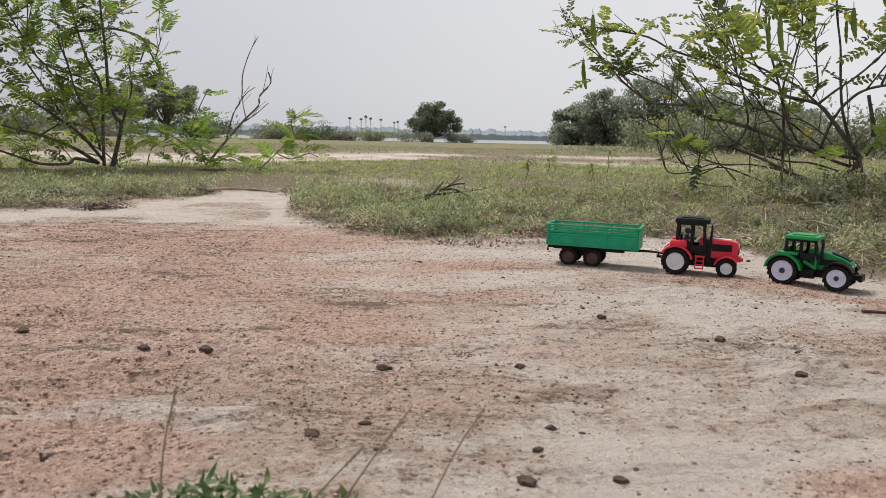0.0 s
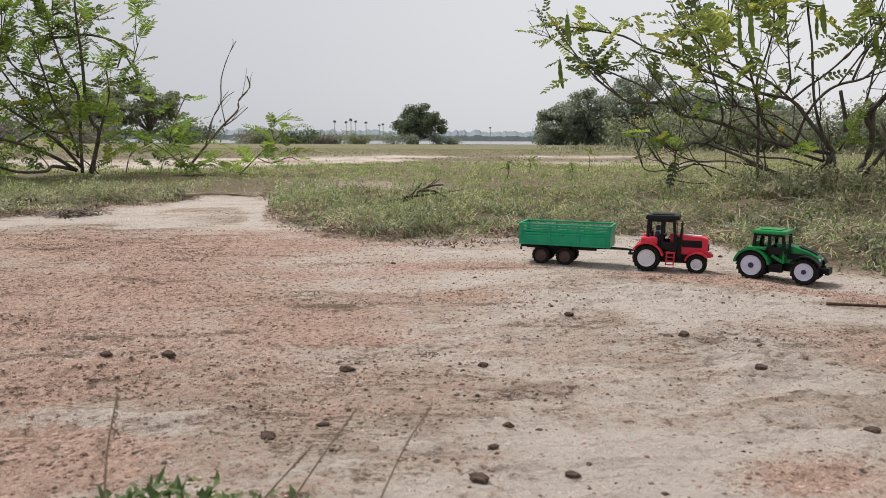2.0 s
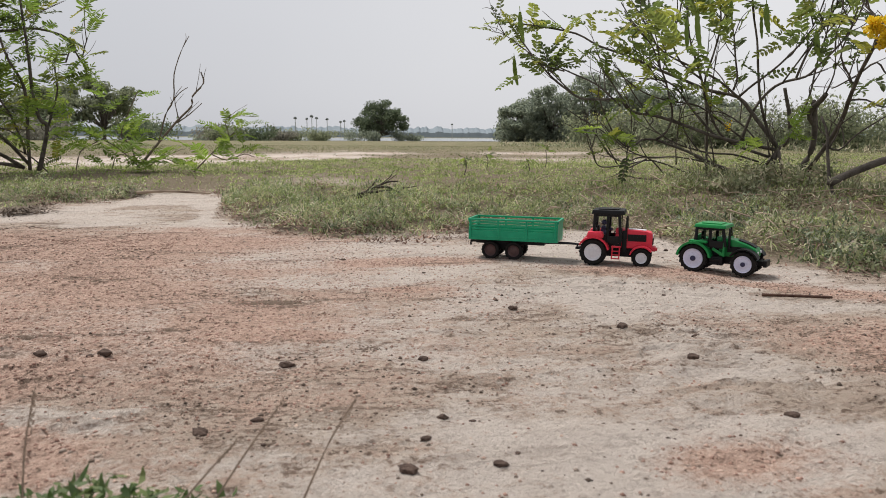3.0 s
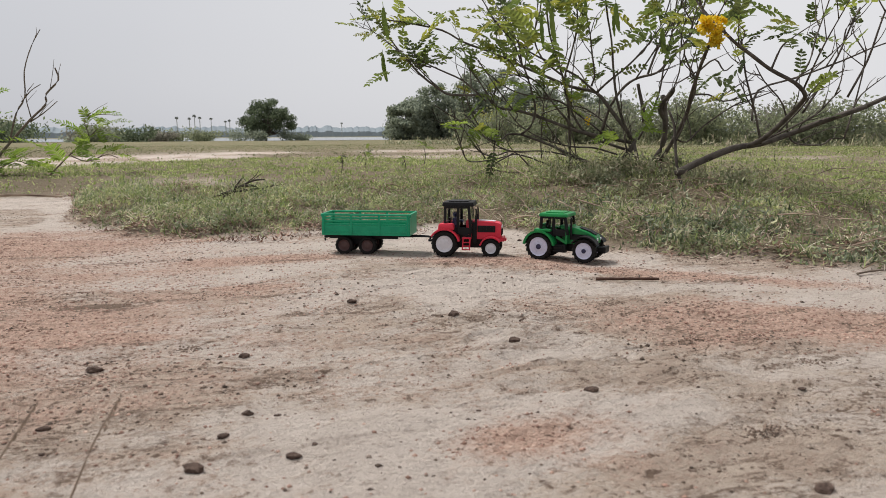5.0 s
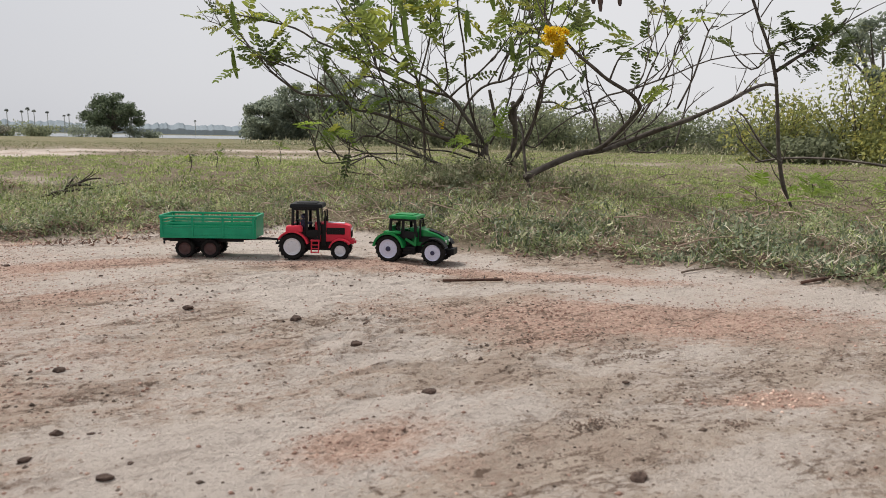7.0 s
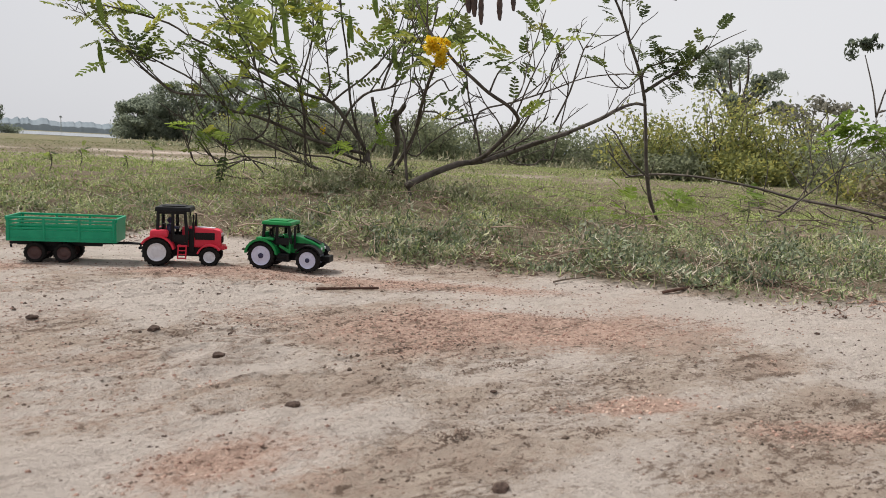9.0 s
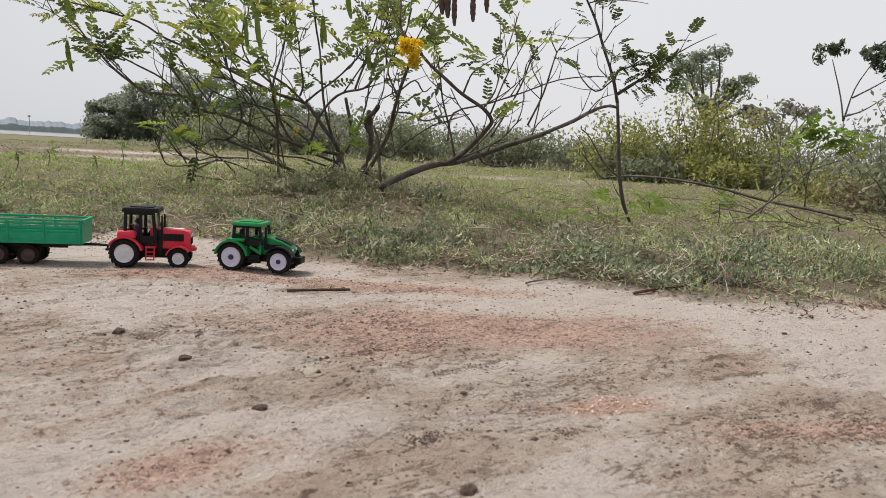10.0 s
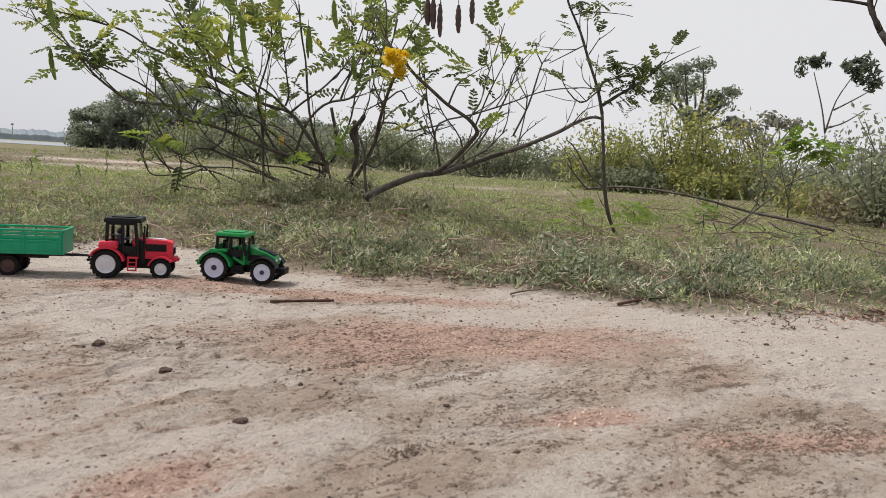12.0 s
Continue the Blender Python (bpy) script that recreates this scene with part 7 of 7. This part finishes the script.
def far_wood(label, y, x0, x1, base, low, high, seed, mat):
    """The ragged outline of the woods on the far shore, with depth behind it."""
    n = 1400
    x = np.linspace(x0, x1, n)
    t = 0.45 + 0.12 * fbm(x, x * 0 + seed, 0.012, 2, seed) + 0.3 * fbm(x, x * 0, 0.30, 3, seed + 1)
    h = low + (high - low) * np.clip(t * 1.3, 0, 1)
    v, f = [], []
    for dy, k in ((0, 0.55), (8, 1.0), (25, 0.9)):
        v += [(a, y + dy, base + b * k) for a, b in zip(x, h)]
    v += [(a, y - 3, base - 2) for a in x]
    for r0, r1 in ((3, 0), (0, 1), (1, 2)):
        f += [[r0 * n + i, r0 * n + i + 1, r1 * n + i + 1, r1 * n + i] for i in range(n - 1)]
    return tagged(new("backdrop", raw("backdrop", v, f, mat)), label, "woods", kind="structure")


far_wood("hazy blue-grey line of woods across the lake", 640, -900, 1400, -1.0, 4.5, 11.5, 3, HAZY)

# ---- near the camera ----
p, rg = scatter(1900, -0.255, -0.065, 0.405, 0.475, 51, lambda x, y: np.exp(-(((x + 0.152) / 0.058) ** 2 + ((y - 0.44) / 0.028) ** 2)))
m = len(p)
foot = p[:, 2].copy()
p[:, 2] += rg.uniform(0, 0.023, m) * np.exp(-((p[:, 0] + 0.152) / 0.065) ** 2)
v, f = blade_arrays(p, rg.uniform(0.005, 0.014, m), rg.uniform(0.0028, 0.0052, m), rg.uniform(0.6, 2.0, m), rg.uniform(-0.9, 0.9, m), rg, foot)
tagged(new("grass_clump", tri_mesh("grass_clump", v, f, CLUMP)), "small dark green clump of grass on the dirt", "grass")
for k, (a, b, c) in enumerate((((-0.085, 0.45, 0.0), (-0.062, 0.45, 0.035), (-0.04, 0.45, 0.066)), ((-0.03, 0.45, 0.0), (-0.012, 0.45, 0.04), (0.004, 0.45, 0.066)), ((-0.183, 0.43, 0.0), (-0.178, 0.43, 0.05), (-0.17, 0.43, 0.085)), ((-0.105, 0.45, 0.0), (-0.088, 0.45, 0.02), (-0.068, 0.45, 0.042)))):
    g = thing("grass_stalk", "dry brown seeding grass stalk", "grass stalk", Matrix.Translation(a), "grass stalks")
    a, b, c = np.array(a), np.array(b), np.array(c)
    bm = bmesh.new()
    add_tube(bm, [a * 0, b - a, c - a], 0.0007, 0.0005, 5)
    part("stem", bm, STEM, g)
    bm = bmesh.new()
    for i in range(14):
        u = 0.72 + 0.3 * i / 13
        q = (c - a) * u + np.array([0.0008 * math.sin(i * 2.4), 0.0008 * math.cos(i * 2.4), 0])
        add_box(bm, q, (0.0009, 0.0009, 0.0022), 0.0, 0.5, Matrix.Rotation(0.5 * math.sin(i * 2.4), 3, "Y"))
    part("seed_head", bm, STEM, g)

# heaps of dead litter at the far grass edge, and a dead twig on the mound
for k, (x, y, w, n) in enumerate(((-0.93, 2.27, 0.075, 420), (-1.18, 2.46, 0.09, 260), (-0.8, 2.83, 0.08, 220))):
    g = np.random.default_rng(700 + k)
    p = np.stack([x + g.normal(0, w * 0.5, n), y + g.normal(0, 0.04, n), np.zeros(n)], -1)
    p[:, 2] = height(p[:, 0], p[:, 1]) + g.uniform(0, 0.012, n)
    v, f = blade_arrays(p, g.uniform(0.012, 0.035, n), g.uniform(0.003, 0.007, n), g.uniform(1.0, 1.5, n), g.uniform(0, 0.3, n), g)
    tagged(new("leaf_litter", tri_mesh("leaf_litter", v, f, DRY_WOOD)), "heap of dead brown leaves at the grass edge", "litter", "litter heaps", "stuff")
dead = Plant("dead_twig", "dead branching twig standing in the grass", "twig", (0.08, 2.45, float(height(0.08, 2.45))), DARK_BARK, 12)
dead.leaves, dead.size = SMALL, 0.6
z = float(height(0.08, 2.45))
for pts in (((-0.02, 2.46, z + 0.01), (0.05, 2.45, z + 0.03), (0.13, 2.45, z + 0.065), (0.17, 2.44, z + 0.07)), ((0.05, 2.45, z + 0.03), (0.1, 2.44, z + 0.035), (0.2, 2.44, z + 0.05)), ((0.02, 2.45, z), (0.07, 2.45, z + 0.04), (0.1, 2.46, z + 0.075)), ((0.1, 2.45, z + 0.05), (0.14, 2.43, z + 0.05), (0.2, 2.42, z + 0.02))):
    limb(dead, 0.008, 0.0035, 0, *pts)


def weed_plant(x, y, high, n):
    """A thin upright weed with a few drooping leaves at its top."""
    z = float(height(x, y))
    w = Plant("weed_plant", "thin upright weed with drooping leaves", "weed", (x, y, z), BARK, int(x * 100))
    w.stem([(x, y, z), (x + 0.01, y, z + high * 0.5), (x, y, z + high)], 0.004, 0.003, "stem")
    w.tuft((x, y, z + high), n, SMALL + FERNY, 0.45, 0.012)
    w.tuft((x, y, z + high * 0.6), n // 2, SMALL, 0.4, 0.012)
    tagged(w.root, group="weeds on the mound")


for x, y, h, n in ((1.19, 4.36, 0.11, 6), (0.87, 3.51, 0.07, 5), (0.79, 4.15, 0.09, 6), (0.6, 3.75, 0.09, 6), (1.55, 3.9, 0.1, 6), (2.85, 1.72, 0.10, 7)):
    weed_plant(x, y, h, n)

def low_weed(x, y, n):
    """A low fresh green weed, its feathered leaves spread close to the ground."""
    z = float(height(x, y))
    w = Plant("weed_plant", "low fresh green feathery weed in the turf", "weed", (x, y, z), BARK, int(x * 77))
    w.stem([(x, y, z), (x + 0.01, y, z + 0.03), (x, y, z + 0.06)], 0.004, 0.003, "stem")
    w.tuft((x, y, z + 0.06), n, FERNY, 0.8, 0.05)
    w.tuft((x + 0.06, y + 0.03, z + 0.04), n // 2, FERNY, 0.7, 0.04)
    tagged(w.root, group="green weeds in the turf")


for x, y, n in ((3.09, 2.25, 12), (2.0, 1.63, 7), (3.7, 2.3, 8)):
    low_weed(x, y, n)

# brushwood: a tangle of dry twigs lying about the fallen branch
g = np.random.default_rng(90)
tv, tf, k = [], [], 0
for i in range(620):
    x, y = g.uniform(2.45, 6.4), g.uniform(0.5, 3.0)
    if (x > 4.2 and y > 2.6) or g.uniform(0, 1) > 0.25 + 0.75 * float(np.exp(-(((x - 3.4) / 0.9) ** 2 + ((y - 1.6) / 0.6) ** 2))):
        continue
    a, s = g.uniform(0, math.pi), g.uniform(0.06, 0.24)
    d = np.array([math.cos(a), math.sin(a), g.normal(0.05, 0.22)])
    c = np.array([x, y, float(height(x, y)) + g.uniform(0.0, 0.08)])
    v, f, _ = tube_arrays([c - d * s / 2, c + g.normal(0, 0.12 * s, 3), c + d * s / 2], g.uniform(0.0015, 0.0035), 0.0010, 5)
    tv.append(v)
    tf += [[q + k for q in r] for r in f]
    k += len(v)
tagged(new("brushwood", raw("brushwood", np.concatenate(tv), tf, DRY_WOOD)), "tangle of dry grey twigs on the grass", "brushwood", kind="stuff")

# dry creeping stems in the sward round the shrub's foot
tv, tf, k = [], [], 0
for i in range(420):
    x, y = g.uniform(0.5, 2.4), g.uniform(0.9, 2.7)
    if inside(np.array(x), np.array(y)) < 0.03:
        continue
    a, s, h = g.uniform(0, 2 * math.pi), g.uniform(0.03, 0.13), float(height(x, y)) + g.uniform(0.015, 0.055)
    d, n = np.array([math.cos(a), math.sin(a), g.normal(0, 0.25)]), np.array([-math.sin(a), math.cos(a), g.normal(0.3, 0.4)])
    c = np.array([x, y, h])
    v, f, _ = tube_arrays([c - d * s / 2, c + n * s * g.normal(0, 0.18), c + d * s / 2 - [0, 0, 0.01]], g.uniform(0.0009, 0.0018), 0.0007, 4)
    tv.append(v)
    tf += [[q + k for q in r] for r in f]
    k += len(v)
tagged(new("dry_stems", raw("dry_stems", np.concatenate(tv), tf, STEM)), "pale dry creeping stems tangled in the grass", "dry grass", kind="stuff")

pale = thing("stick", "pale bleached stick at the far grass edge", "stick", Matrix.Translation((-0.75, 2.80, 0.012)), "sticks on the dirt")
bm = bmesh.new()
add_tube(bm, [(0, 0, 0.006), (0.1, -0.01, 0.012), (0.26, -0.02, 0.004)], 0.006, 0.003, 7)
part("stem", bm, STRAW, pale)
